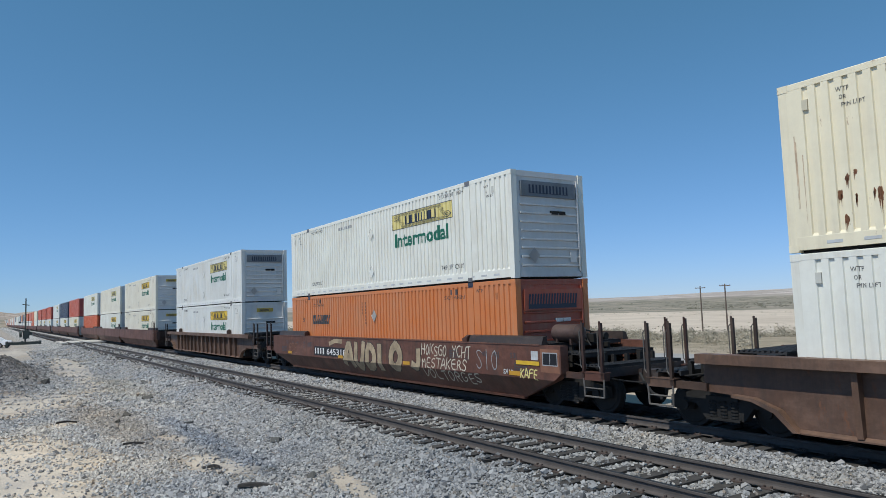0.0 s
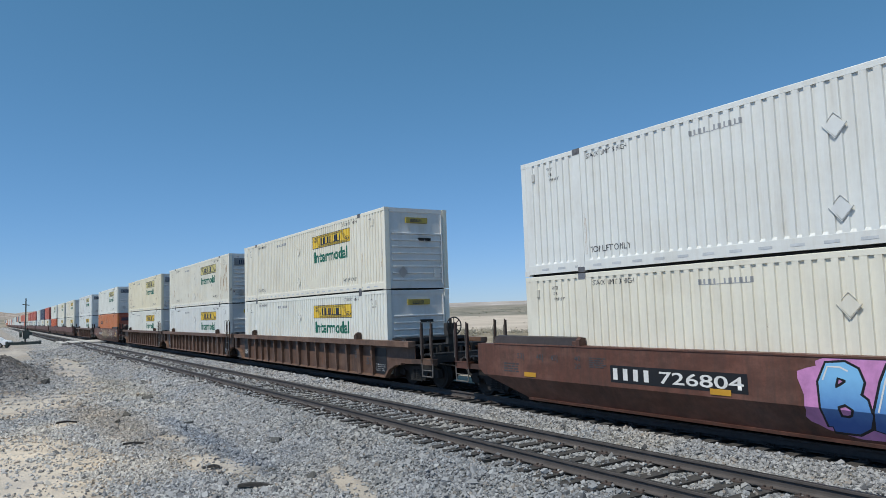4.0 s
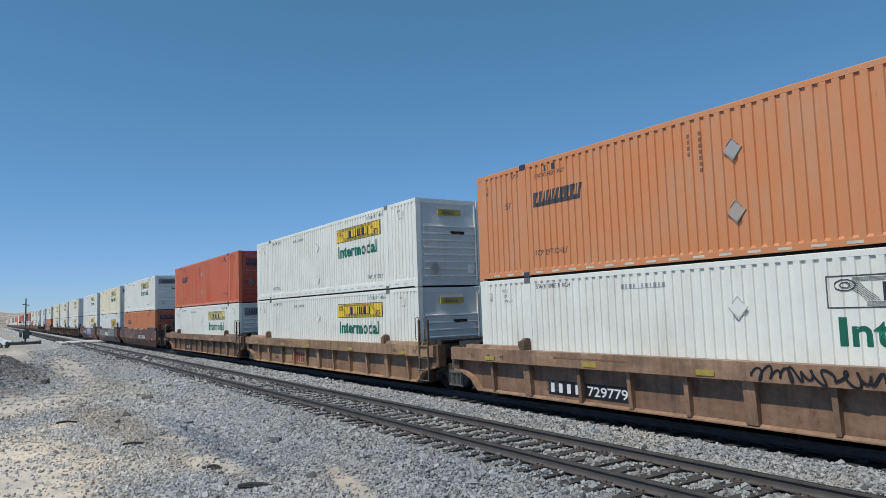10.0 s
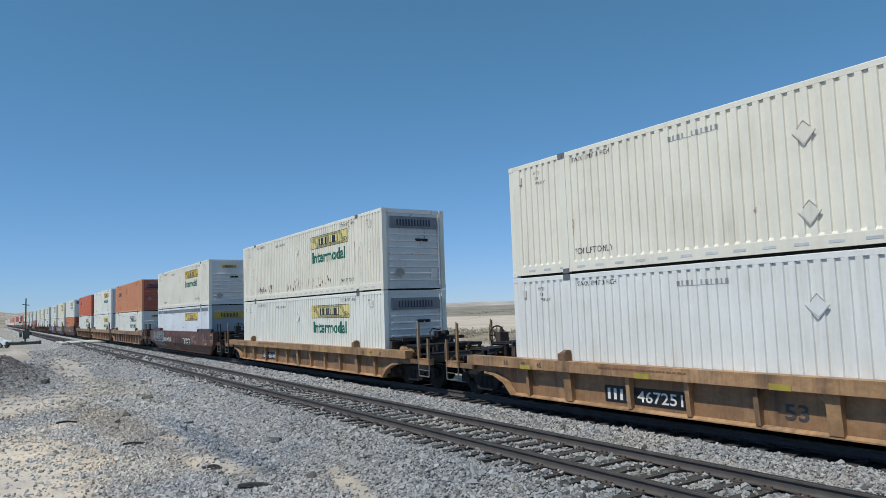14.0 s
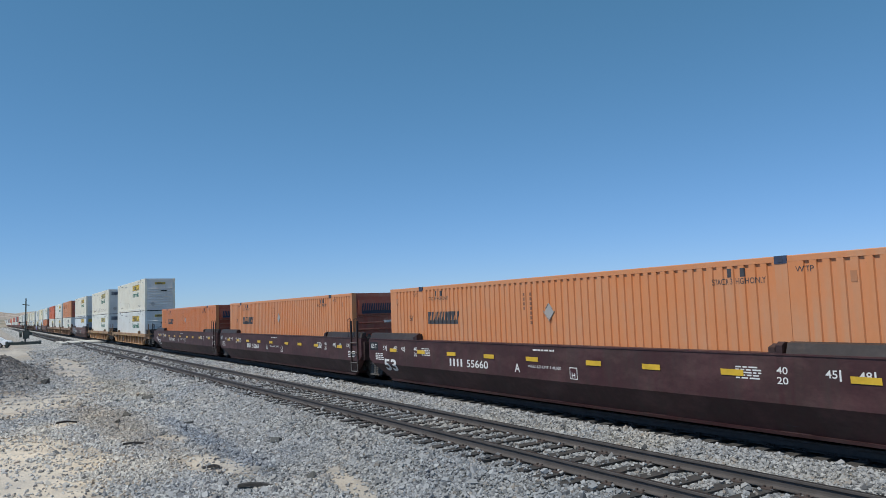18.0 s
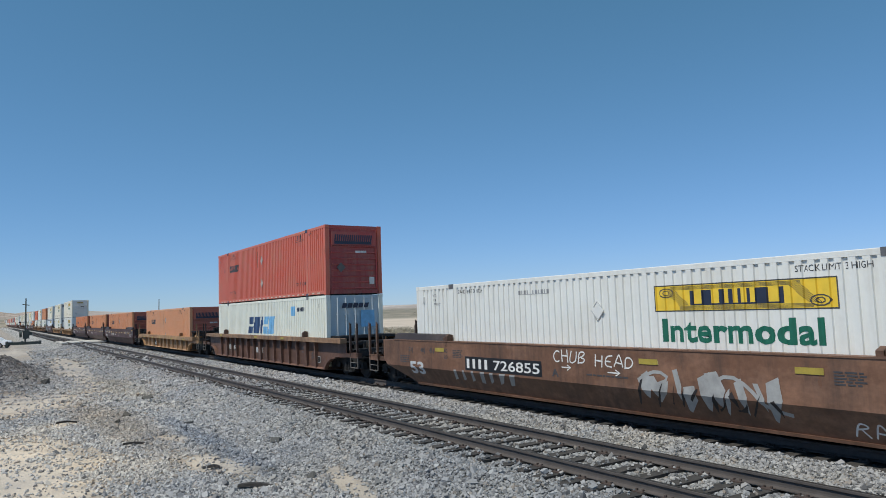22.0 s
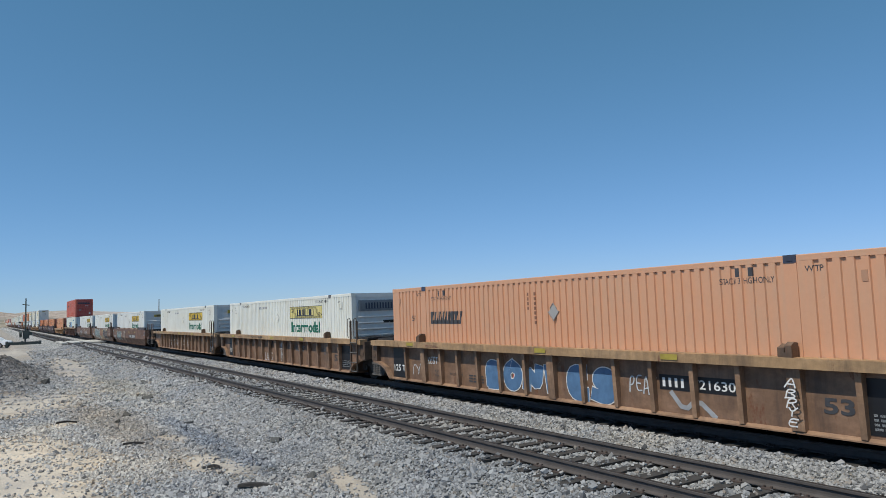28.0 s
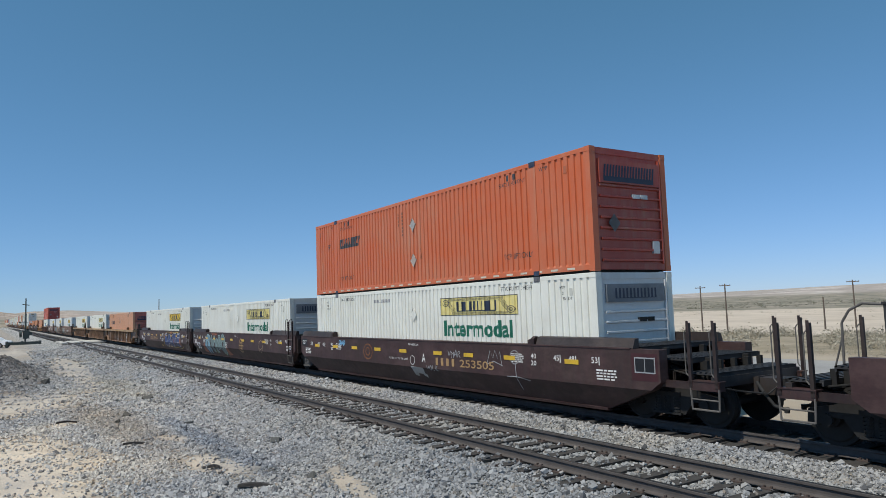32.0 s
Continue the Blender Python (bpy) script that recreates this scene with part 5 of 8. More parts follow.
def coupler_end(car, s, color, wheel=None, tank="", posts=True, arch=False):
    """Everything past the well at an end with a coupler: s is 1 for the front and -1 for the rear. n is the side that faces the near track."""
    rz, n = (0, -1) if s > 0 else (math.pi, 1)

    def put(o):
        o.rotation_euler.z = rz
        return o
    truck(car, s * 9.72)
    for key, y0, y1, z, w in (("upper", 8.30, 9.25, 1.57, 1.24), ("middle", 9.42, 10.36, 1.37, 1.20), ("end", 10.50, 11.10, 1.13, 1.30)):
        put(piece("walkway", "deck_" + key, grating(y0, y1, z, w), BLACK, car, label="black steel grating walkway"))

    # shade round the end platforms is put into this darkened car colour
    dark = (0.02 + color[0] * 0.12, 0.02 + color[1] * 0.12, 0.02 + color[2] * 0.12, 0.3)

    def draft(bm):
        prism(bm, [(8.2, 0.66), (11.62, 0.66), (11.62, 0.98), (9.0, 0.98), (8.2, 1.30)], "x", -0.24, 0.24)
        for y in (9.2, 9.9, 10.6, 11.2):
            box(bm, -0.27, 0.27, y, y + 0.05, 0.64, 1.0)
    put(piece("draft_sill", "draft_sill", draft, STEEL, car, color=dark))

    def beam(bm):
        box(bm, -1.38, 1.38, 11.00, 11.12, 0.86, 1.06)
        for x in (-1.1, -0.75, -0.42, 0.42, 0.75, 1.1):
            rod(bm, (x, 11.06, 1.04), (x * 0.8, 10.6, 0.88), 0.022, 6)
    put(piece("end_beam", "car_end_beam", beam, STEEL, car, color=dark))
    # lit copy: steel that the sun reaches keeps nearly the full car colour
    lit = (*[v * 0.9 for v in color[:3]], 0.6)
    for t in (-1, 1):
        def sill_end(bm):
            a, b = sorted((t * 1.40, t * 1.31))
            box(bm, a, b, 9.85, 10.58, 0.80, 0.94)
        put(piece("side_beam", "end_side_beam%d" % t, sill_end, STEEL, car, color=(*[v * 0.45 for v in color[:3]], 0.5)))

        def corner(bm):
            a, b = sorted((t * 1.46, t * 1.28))
            box(bm, a, b, 10.56, 11.22, 0.80, 0.97)
            box(bm, a - 0.012, b + 0.012, 10.54, 11.24, 0.965, 0.985)
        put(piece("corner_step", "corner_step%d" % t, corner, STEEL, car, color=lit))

    def bulkhead(bm):
        box(bm, -1.2, 1.2, 8.25, 8.4, 0.3, 1.45)
        box(bm, -0.95, 0.95, 8.40, 8.75, 0.62, 1.30)
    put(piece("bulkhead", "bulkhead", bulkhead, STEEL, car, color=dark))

    def knuckle(bm):
        box(bm, -0.13, 0.13, 11.5, 11.78, 0.72, 0.96)
        prism(bm, [(-0.20, 11.58), (0.22, 11.58), (0.26, 11.78), (0.08, 11.86), (-0.10, 11.76), (-0.22, 11.82)], "z", 0.68, 0.99)
    put(piece("coupler", "knuckle", knuckle, GREASE, car, label="greasy knuckle coupler"))

    def hoses(bm):
        pipe(bm, [(0.34, 11.25, 0.90), (0.40, 11.42, 0.72), (0.36, 11.60, 0.48), (0.30, 11.84, 0.40)], 0.034, 8)
        pipe(bm, [(0.30, 11.80, 0.36), (0.30, 11.80, 0.46)], 0.05, 8)
        pipe(bm, [(-1.30, 11.16, 0.86), (-0.8, 11.24, 0.76), (-0.4, 11.52, 0.70), (-0.2, 11.62, 0.86)], 0.016)
        pipe(bm, [(1.30, 11.16, 0.86), (0.8, 11.24, 0.76), (0.4, 11.52, 0.70), (0.2, 11.62, 0.86)], 0.016)
    put(piece("air_hose", "end_hoses", hoses, RUBBER, car, label="black air hose and uncoupling lever"))

    def rigging(bm):
        rod(bm, (-0.9, 9.05, 0.50), (0.9, 9.05, 0.50), 0.09, 10)
        for x in (-0.62, 0.62):
            pipe(bm, [(x, 8.7, 1.18), (x, 9.4, 1.20), (x * 1.2, 10.2, 1.06), (x * 1.5, 10.55, 0.96)], 0.024)
            pipe(bm, [(x * 1.7, 8.8, 1.48), (x * 1.7, 9.6, 1.16), (x * 1.9, 10.5, 1.02)], 0.018)
            box(bm, x - 0.05, x + 0.05, 9.30, 9.42, 0.96, 1.52)
            box(bm, x - 0.05, x + 0.05, 10.36, 10.50, 0.92, 1.36)
        for k in range(5):
            box(bm, -1.05 + k * 0.45, -0.97 + k * 0.45, 10.42, 10.52, 1.02, 1.30)
    put(piece("pipework", "end_pipes", rigging, GREASE, car))
    if posts:
        def post(bm):
            box(bm, -0.032, 0.032, -0.030, -0.016, 0, 1.22)
            box(bm, -0.032, -0.018, -0.016, 0.036, 0, 1.26)
            box(bm, -0.032, 0.032, -0.032, 0.036, 0.06, 0.10)

        def grab(bm):
            pipe(bm, [(0, 0.06, 0.20), (0, 0.11, 0.26), (0, 0.11, 1.02), (0, 0.06, 1.08), (0, 0.0, 1.10)], 0.013)
        for x in (-1.44, 1.44):
            for y in (10.60, 11.17):
                p = piece("post", "end_post", post, STEEL, car, (x, s * y, 0.86), (*[v * (0.85 if color[0] > 0.17 else 0.30) for v in color[:3]], 0.4))
                p.scale.z = 0.60 if color[0] > 0.4 and y > 11 else 1.0
                piece("grab_iron", "grab_iron", grab, WORN, p, label="worn bare steel grab iron")

        def step(bm):
            pipe(bm, [(0, 10.58, 0.84), (0, 10.60, 0.44), (0, 11.19, 0.44), (0, 11.21, 0.84)], 0.020)
            pipe(bm, [(0, 10.60, 0.63), (0, 11.19, 0.63)], 0.014)
        for x in (-1.45, 1.45):
            put(piece("stirrup_step", "stirrup", step, WORN, car, (x, 0, 0), label="worn bare steel stirrup step"))
    if wheel:
        def hand_wheel(bm):
            pts = [(0.28 * math.cos(k * math.tau / 24), 0.0, 0.28 * math.sin(k * math.tau / 24)) for k in range(25)]
            pipe(bm, pts, 0.022, 6)
            rod(bm, (0, -0.02, 0), (0, 0.03, 0), 0.10, 16)
            for k in range(8):
                a = k * math.tau / 8
                rod(bm, (0, 0, 0), (0.28 * math.cos(a), 0, 0.28 * math.sin(a)), 0.013, 5)

        def brake_stand(bm):
            box(bm, -0.16, 0.16, -0.36, -0.12, -0.30, 0.10)
            rod(bm, (0, -0.12, 0), (0, 0, 0), 0.05, 10)
            rod(bm, (-0.02, -0.24, 0.10), (-0.02, -0.24, 0.26), 0.05, 8)
            prism(bm, [(-0.17, -0.95), (0.17, -0.95), (0.10, -0.30), (-0.10, -0.30)], "y", -0.34, -0.18)
        st = put(piece("brake_stand", "brake_stand%d" % (color[0] > 0.4), brake_stand, CASTING if color[0] < 0.4 else SPIKE, car, (0.15 * -n, s * wheel[0], wheel[1])))
        piece("hand_wheel", "hand_wheel", hand_wheel, BLACK, st, label="black spoked brake hand wheel")
    if tank:
        x, z, r = (0.62 * n, 1.80, 0.22) if tank == "high" else (1.0 * n, 1.16, 0.17)

        def reservoir(bm):
            rod(bm, (x, 8.86, z), (x, 9.66, z), r, 44)
            rod(bm, (x, 8.78, z), (x, 8.86, z), r * 0.6, 44, r)
            rod(bm, (x, 9.66, z), (x, 9.74, z), r, 44, r * 0.6)
            for y in (9.0, 9.5):
                box(bm, x - r * 0.8, x + r * 0.8, y - 0.03, y + 0.03, z - r - 0.06, z - r * 0.5)
        put(piece("air_tank", "reservoir_%s%d" % (tank, n), reservoir, STEEL, car, color=(0.075, 0.045, 0.036, 0.5) if tank == "high" else lit))

        def valve(bm):
            box(bm, -0.35, 0.0, 9.2, 9.5, 1.55, 1.76)
            rod(bm, (-0.2, 9.5, 1.70), (-0.2, 9.75, 1.70), 0.09, 10)
            pipe(bm, [(-0.2, 9.3, 1.80), (0.1, 9.3, 1.86), (0.4, 9.6, 1.72), (0.5, 9.9, 1.50)], 0.02)
        put(piece("brake_valve", "valve", valve, GREASE, car))
    if arch:
        def cover(bm):
            box(bm, -0.05, 0.27, 9.85, 10.07, 1.36, 2.36)
            box(bm, -0.07, 0.29, 9.83, 10.09, 2.34, 2.38)
        put(piece("brake_cover", "brake_cover", cover, BLACK, car, label="tall dark steel brake cover"))

        def rail(bm):
            pipe(bm, [(0.10, 10.07, 2.33), (0.10, 10.48, 2.36), (0.10, 10.72, 2.24), (0.10, 10.86, 2.02), (0.10, 10.88, 1.14)], 0.024, 8)
            pipe(bm, [(0.10, 10.88, 1.72), (0.10, 11.06, 1.14)], 0.018, 6)
        put(piece("hand_rail", "arch_rail", rail, WORN, car, label="bent grey steel handrail"))


def grating(y0, y1, z, w):
    """A steel walkway with raised cross bars and a deeper rim at both edges."""
    def build(bm):
        n = int((y1 - y0) / 0.10)
        d = (y1 - y0) / n
        loop = [(y0, z - 0.10), (y0, z)]
        for k in range(n):
            a = y0 + k * d
            loop += [(a + d * 0.55, z), (a + d * 0.55, z - 0.03), (a + d, z - 0.03), (a + d, z)]
        loop += [(y1, z - 0.10), (y1 - 0.03, z - 0.10), (y1 - 0.03, z - 0.05), (y0 + 0.03, z - 0.05), (y0 + 0.03, z - 0.10)]
        prism(bm, loop, "x", -w, w)
    return build


def joint_end(car, s, color, has_truck):
    """The end of a unit that shares its truck with the next unit."""
    rz = 0 if s > 0 else math.pi
    if has_truck:
        truck(car, s * 9.70, True)
    piece("walkway", "deck_j", deck_mesh(8.25, 9.30, 1.56, 1.26), BLACK, car, label="black steel grating walkway").rotation_euler.z = rz

    def sill(bm):
        box(bm, -0.45, 0.45, 8.2, 9.62, 0.80, 1.30)
        box(bm, -1.30, 1.30, 8.25, 8.5, 0.3, 1.45)
        box(bm, -1.30, 1.30, 9.0, 9.2, 1.0, 1.44)
    piece("end_sill", "joint_sill", sill, STEEL, car, color=(*[v * 0.3 for v in color[:3]], 0.4)).rotation_euler.z = rz

    for t in (-1, 1):
        def jack_pad(bm):
            a, b = sorted((t * 1.18, t * 1.46))
            box(bm, a, b, 9.05, 9.42, 0.78, 1.42)
            c, d = sorted((t * 1.455, t * 1.475))
            rod(bm, (c, 9.235, 1.0), (d, 9.235, 1.0), 0.10, 12)
        piece("jack_pad", "jack_pad%d" % t, jack_pad, STEEL, car, color=(*[v * 0.4 for v in color[:3]], 0.4)).rotation_euler.z = rz

    def hose(bm):
        pipe(bm, [(-0.9, 9.2, 1.3), (-0.85, 9.45, 1.05), (-0.85, 9.75, 1.1)], 0.03)
        pipe(bm, [(-0.6, 9.2, 1.45), (-0.6, 9.55, 1.30), (-0.62, 9.8, 1.36)], 0.025)
    piece("air_hose", "joint_hose", hose, RUBBER, car).rotation_euler.z = rz


def well_car(label, style, color, rust, front, rear, full=True, tank=0, brake=None, arch=0, group="well cars of the train"):
    """style: solid, tan or ribbed. front and rear: c for a coupler, t for a joint with its truck, j for a joint without."""
    car = thing("well_car", label, "freight car", group)
    col = (*color, rust)
    f, r = (9.95 if front == "c" else 9.30), (9.95 if rear == "c" else 9.30)
    for s in (-1, 1):
        if style == "solid":
            piece("side_sheet", "solid_%.2f_%.2f_%d" % (f, r, s), solid_side(f, r, s), STEEL, car, color=col)
            piece("top_sill", "top_sill%d" % s, top_sill(s), STEEL, car, color=col)
            piece("bottom_sill", "low_sill%d" % s, low_sill(s), STEEL, car, color=col)
            for rz in (0, math.pi):
                piece("guide_lip", "lip%d" % s, lip_mesh(s), STEEL, car, color=(0.035, 0.026, 0.024, rust)).rotation_euler.z = rz
        else:
            z0, z1 = {"tan": (1.06, 1.40), "gold": (0.95, 1.20), "ribbed": (1.32, 1.50)}[style]
            # the web is a darker, rustier tone of the car's colour
            web_color = (color[0] * 0.80, color[1] * 0.77, color[2] * 0.78, min(1.0, rust + 0.3))
            piece("side_web", "web_%.2f_%.2f_%.2f_%d" % (z0, f, r, s), ribbed_side(f, r, s, z0 + 0.06), STEEL, car, color=web_color, label="darker recessed side panel")
            # on the brown cars, sunlight on the chord is put into a lighter tan
            piece("top_chord", "chord_%s_%.2f_%.2f_%d" % (style, f, r, s), ribbed_chord(f, r, z0, z1, s), STEEL, car, color=col if label != BT else ((0.44, 0.275, 0.14, 0.4) if color == RANGE_TAN else (0.30, 0.175, 0.095, 0.5)), label="tan top chord lightened as if sunlit" if label == BT else "")
            piece("bottom_flange", "flange%d" % s, bottom_flange(s), STEEL, car, color=col)
            for rz in (0, math.pi):
                piece("end_web", "end_web%d" % s, end_web(s), STEEL, car, color=col).rotation_euler.z = rz
                if style == "tan":
                    piece("guide_lip", "tan_lip%d" % s, low_lip(s), STEEL, car, (0, 0, 0), col).rotation_euler.z = rz
    if style != "solid":
        ys = [-7.5, -6.05, -4.55, -3.1, -1.6, -0.1, 1.25, 2.7, 4.2, 6.05, 7.5] if style != "ribbed" else [-7.10, -6.05, -5.0, -4.0, -3.0, -2.0, -1.0, 0.06, 1.05, 2.1, 3.12, 4.1, 5.0, 6.0, 7.10]
        for y in ys:
            wide = abs(abs(y) - 6.05) < 0.1 or abs(y) < 0.2
            for rz in (0, math.pi):
                piece("rib", "rib_%s_%d" % (style, wide), rib_mesh(0.24 if wide else 0.10, z0), STEEL, car, (0, y, 0), col).rotation_euler.z = rz
    for y in (-7.75, -6.05, -3, 0, 3, 6.05, 7.75):
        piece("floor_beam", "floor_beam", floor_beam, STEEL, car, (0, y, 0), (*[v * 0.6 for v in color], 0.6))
    for y in POSTS:
        piece("container_guide", "bracket", bracket_mesh, STEEL, car, (0, y, {"tan": -0.05, "gold": -0.30}.get(style, 0)), (*[v * 0.5 for v in color], rust))
    if not full:
        for s, e in ((1, front), (-1, rear)):
            if e != "j":
                truck(car, s * 9.7)
        return car
    for s, e in ((1, front), (-1, rear)):
        if e == "c":
            coupler_end(car, s, col, brake[1:] if brake and brake[0] == s else None, ("high" if style != "gold" else "low") if tank == s else "", True, arch == s)
        else:
            joint_end(car, s, col, e == "t")
    if rear != "c":
        ladder(car, -8.78, col, "a")
    return car


def plate_text(car, key, text, y0, y1, z0, z1, ink="white", skin=solid_skin, bold=0.01, lift=0.005):
    drawing("lettering", key, ink, car, lambda bm: write(bm, text, y0, y1, z0, z1, bold), skin, lift, cuts_z=(0.72,) if skin is solid_skin else ())


def plate_bar(car, key, y0, y1, z0, z1, ink, skin=solid_skin, lift=0.004, name="marking_plate"):
    drawing(name, key, ink, car, lambda bm: bar(bm, y0, y1, z0, z1), skin, lift, cuts_z=(0.72,) if skin is solid_skin else ())


def reflectors(car, key, ys, z, skin, ink="amber", w=0.26):
    for i, y in enumerate(ys):
        plate_bar(car, "%s_%d_%.2f" % (key, i, y), y, y - w * 2, z - 0.055, z + 0.055, ink, skin, 0.0145, "reflector")


def data_lines(car, key, y0, y1, z0, z1, rows, ink="grey", skin=solid_skin):
    def draw(bm):
        rnd = random.Random(key)
        h = (z1 - z0) / rows
        for i in range(rows):
            y = y0
            while y > y1 + 0.05:
                w = rnd.uniform(0.06, 0.2)
                bar(bm, y, max(y - w, y1), z0 + i * h, z0 + (i + 0.55) * h)
                y -= w + 0.03
    drawing("stencil_line", key, ink, car, draw, skin, 0.005, cuts_z=(0.72,) if skin is solid_skin else ())

# ---- the train, from the cars farthest ahead to the last ----
SPEED, EASE = 17.2343, -0.002752
MOVERS = []


def place(ob, y, z):
    """Puts a thing on the train: y is its middle at the clip's start, before the slight slowing is added."""
    ob.matrix_basis = pose(FAR_TRACK, y, z)
    MOVERS.append((ob, y, z))
    return ob


def load(y, spec, z, full=True):
    kind, color, rust, logo, label = spec
    c = container("container", label, kind, color, rust, logo, 0.20 if kind == "schneider" else 0.30, full)
    return place(c, y, z)


LOW, HIGH = 0.33, 0.36 + BOX_H
JB_Y = ("jb", WHITE, 0.05, "yellow", "white corrugated container with a bright yellow name panel")
JB_A = ("jb", WHITE, 0.08, "aft", "white corrugated container with a bright yellow name panel")
JB_CM = ("jb", CREAM, 0.22, "faded", "cream-yellow corrugated container with a faded name panel")
JB_C = ("jb", COOL, 0.05, "yellow", "clean white corrugated container with a yellow name panel")
JB_F = ("jb", WHITE, 0.10, "faded", "white corrugated container with a faded name panel")
JB_FC = ("jb", COOL, 0.05, "faded", "bright white corrugated container with a pale name panel")
JB_CR = ("jb", PALE, 0.25, "faded", "cream-stained white container with a faded name panel")
JB_RU = ("jb", CREAM, 0.52, "faded", "cream container with rust streaks and a faded panel")
JB_RW = ("jb", PALE, 0.45, "faded", "off-white container with rust spots and a faded panel")
JB_CY = ("jb", PALE, 0.12, "yellow", "off-white container with a bright yellow name panel")
SCH_O = ("schneider", ORANGE, 0.10, None, "bright orange corrugated container with black name blocks")
SCH_F = ("schneider", FADED, 0.12, None, "sun-faded orange corrugated steel container")
SCH_P = ("schneider", (0.63, 0.24, 0.092), 0.12, None, "sun-faded orange corrugated steel container")
SCH_X = ("schneider", (0.65, 0.33, 0.19), 0.12, None, "pale peach-orange corrugated container with black name blocks")
SCH_D = ("schneider", DEEP_ORANGE, 0.22, None, "deep orange corrugated container with grimy edges")
SCH_R = ("schneider", REDDISH, 0.20, None, "weathered red-orange corrugated container with black name blocks")
NAVY = ("schneider", (0.025, 0.045, 0.10), 0.05, None, "dark blue corrugated steel container")
SWIFT = ("swift", (0.77, 0.80, 0.72), 0.10, None, "pale blue-white container with blue slanted name shapes")
SMOOTH = ("smooth", (0.70, 0.75, 0.79), 0.0, "band", "smooth-sided white container with a yellow name band")
FRAMED = ("jb", COOL, 0.0, "framed", "clean white container with a framed yellow panel")

LIGHT_BROWN, RANGE_TAN, RANGE_BROWN = (0.20, 0.098, 0.056), (0.30, 0.178, 0.104), (0.155, 0.075, 0.048)
SCH_A = ("schneider", AMBER, 0.10, None, "orange corrugated container with black name blocks")
BR, RB, TN, MR = "rust-brown smooth-sided well car", "rusty brown ribbed well car", "tan ribbed well car", "dark maroon smooth-sided well car"
GD, BT = "ochre-yellow ribbed well car", "brown ribbed well car with tan edges"
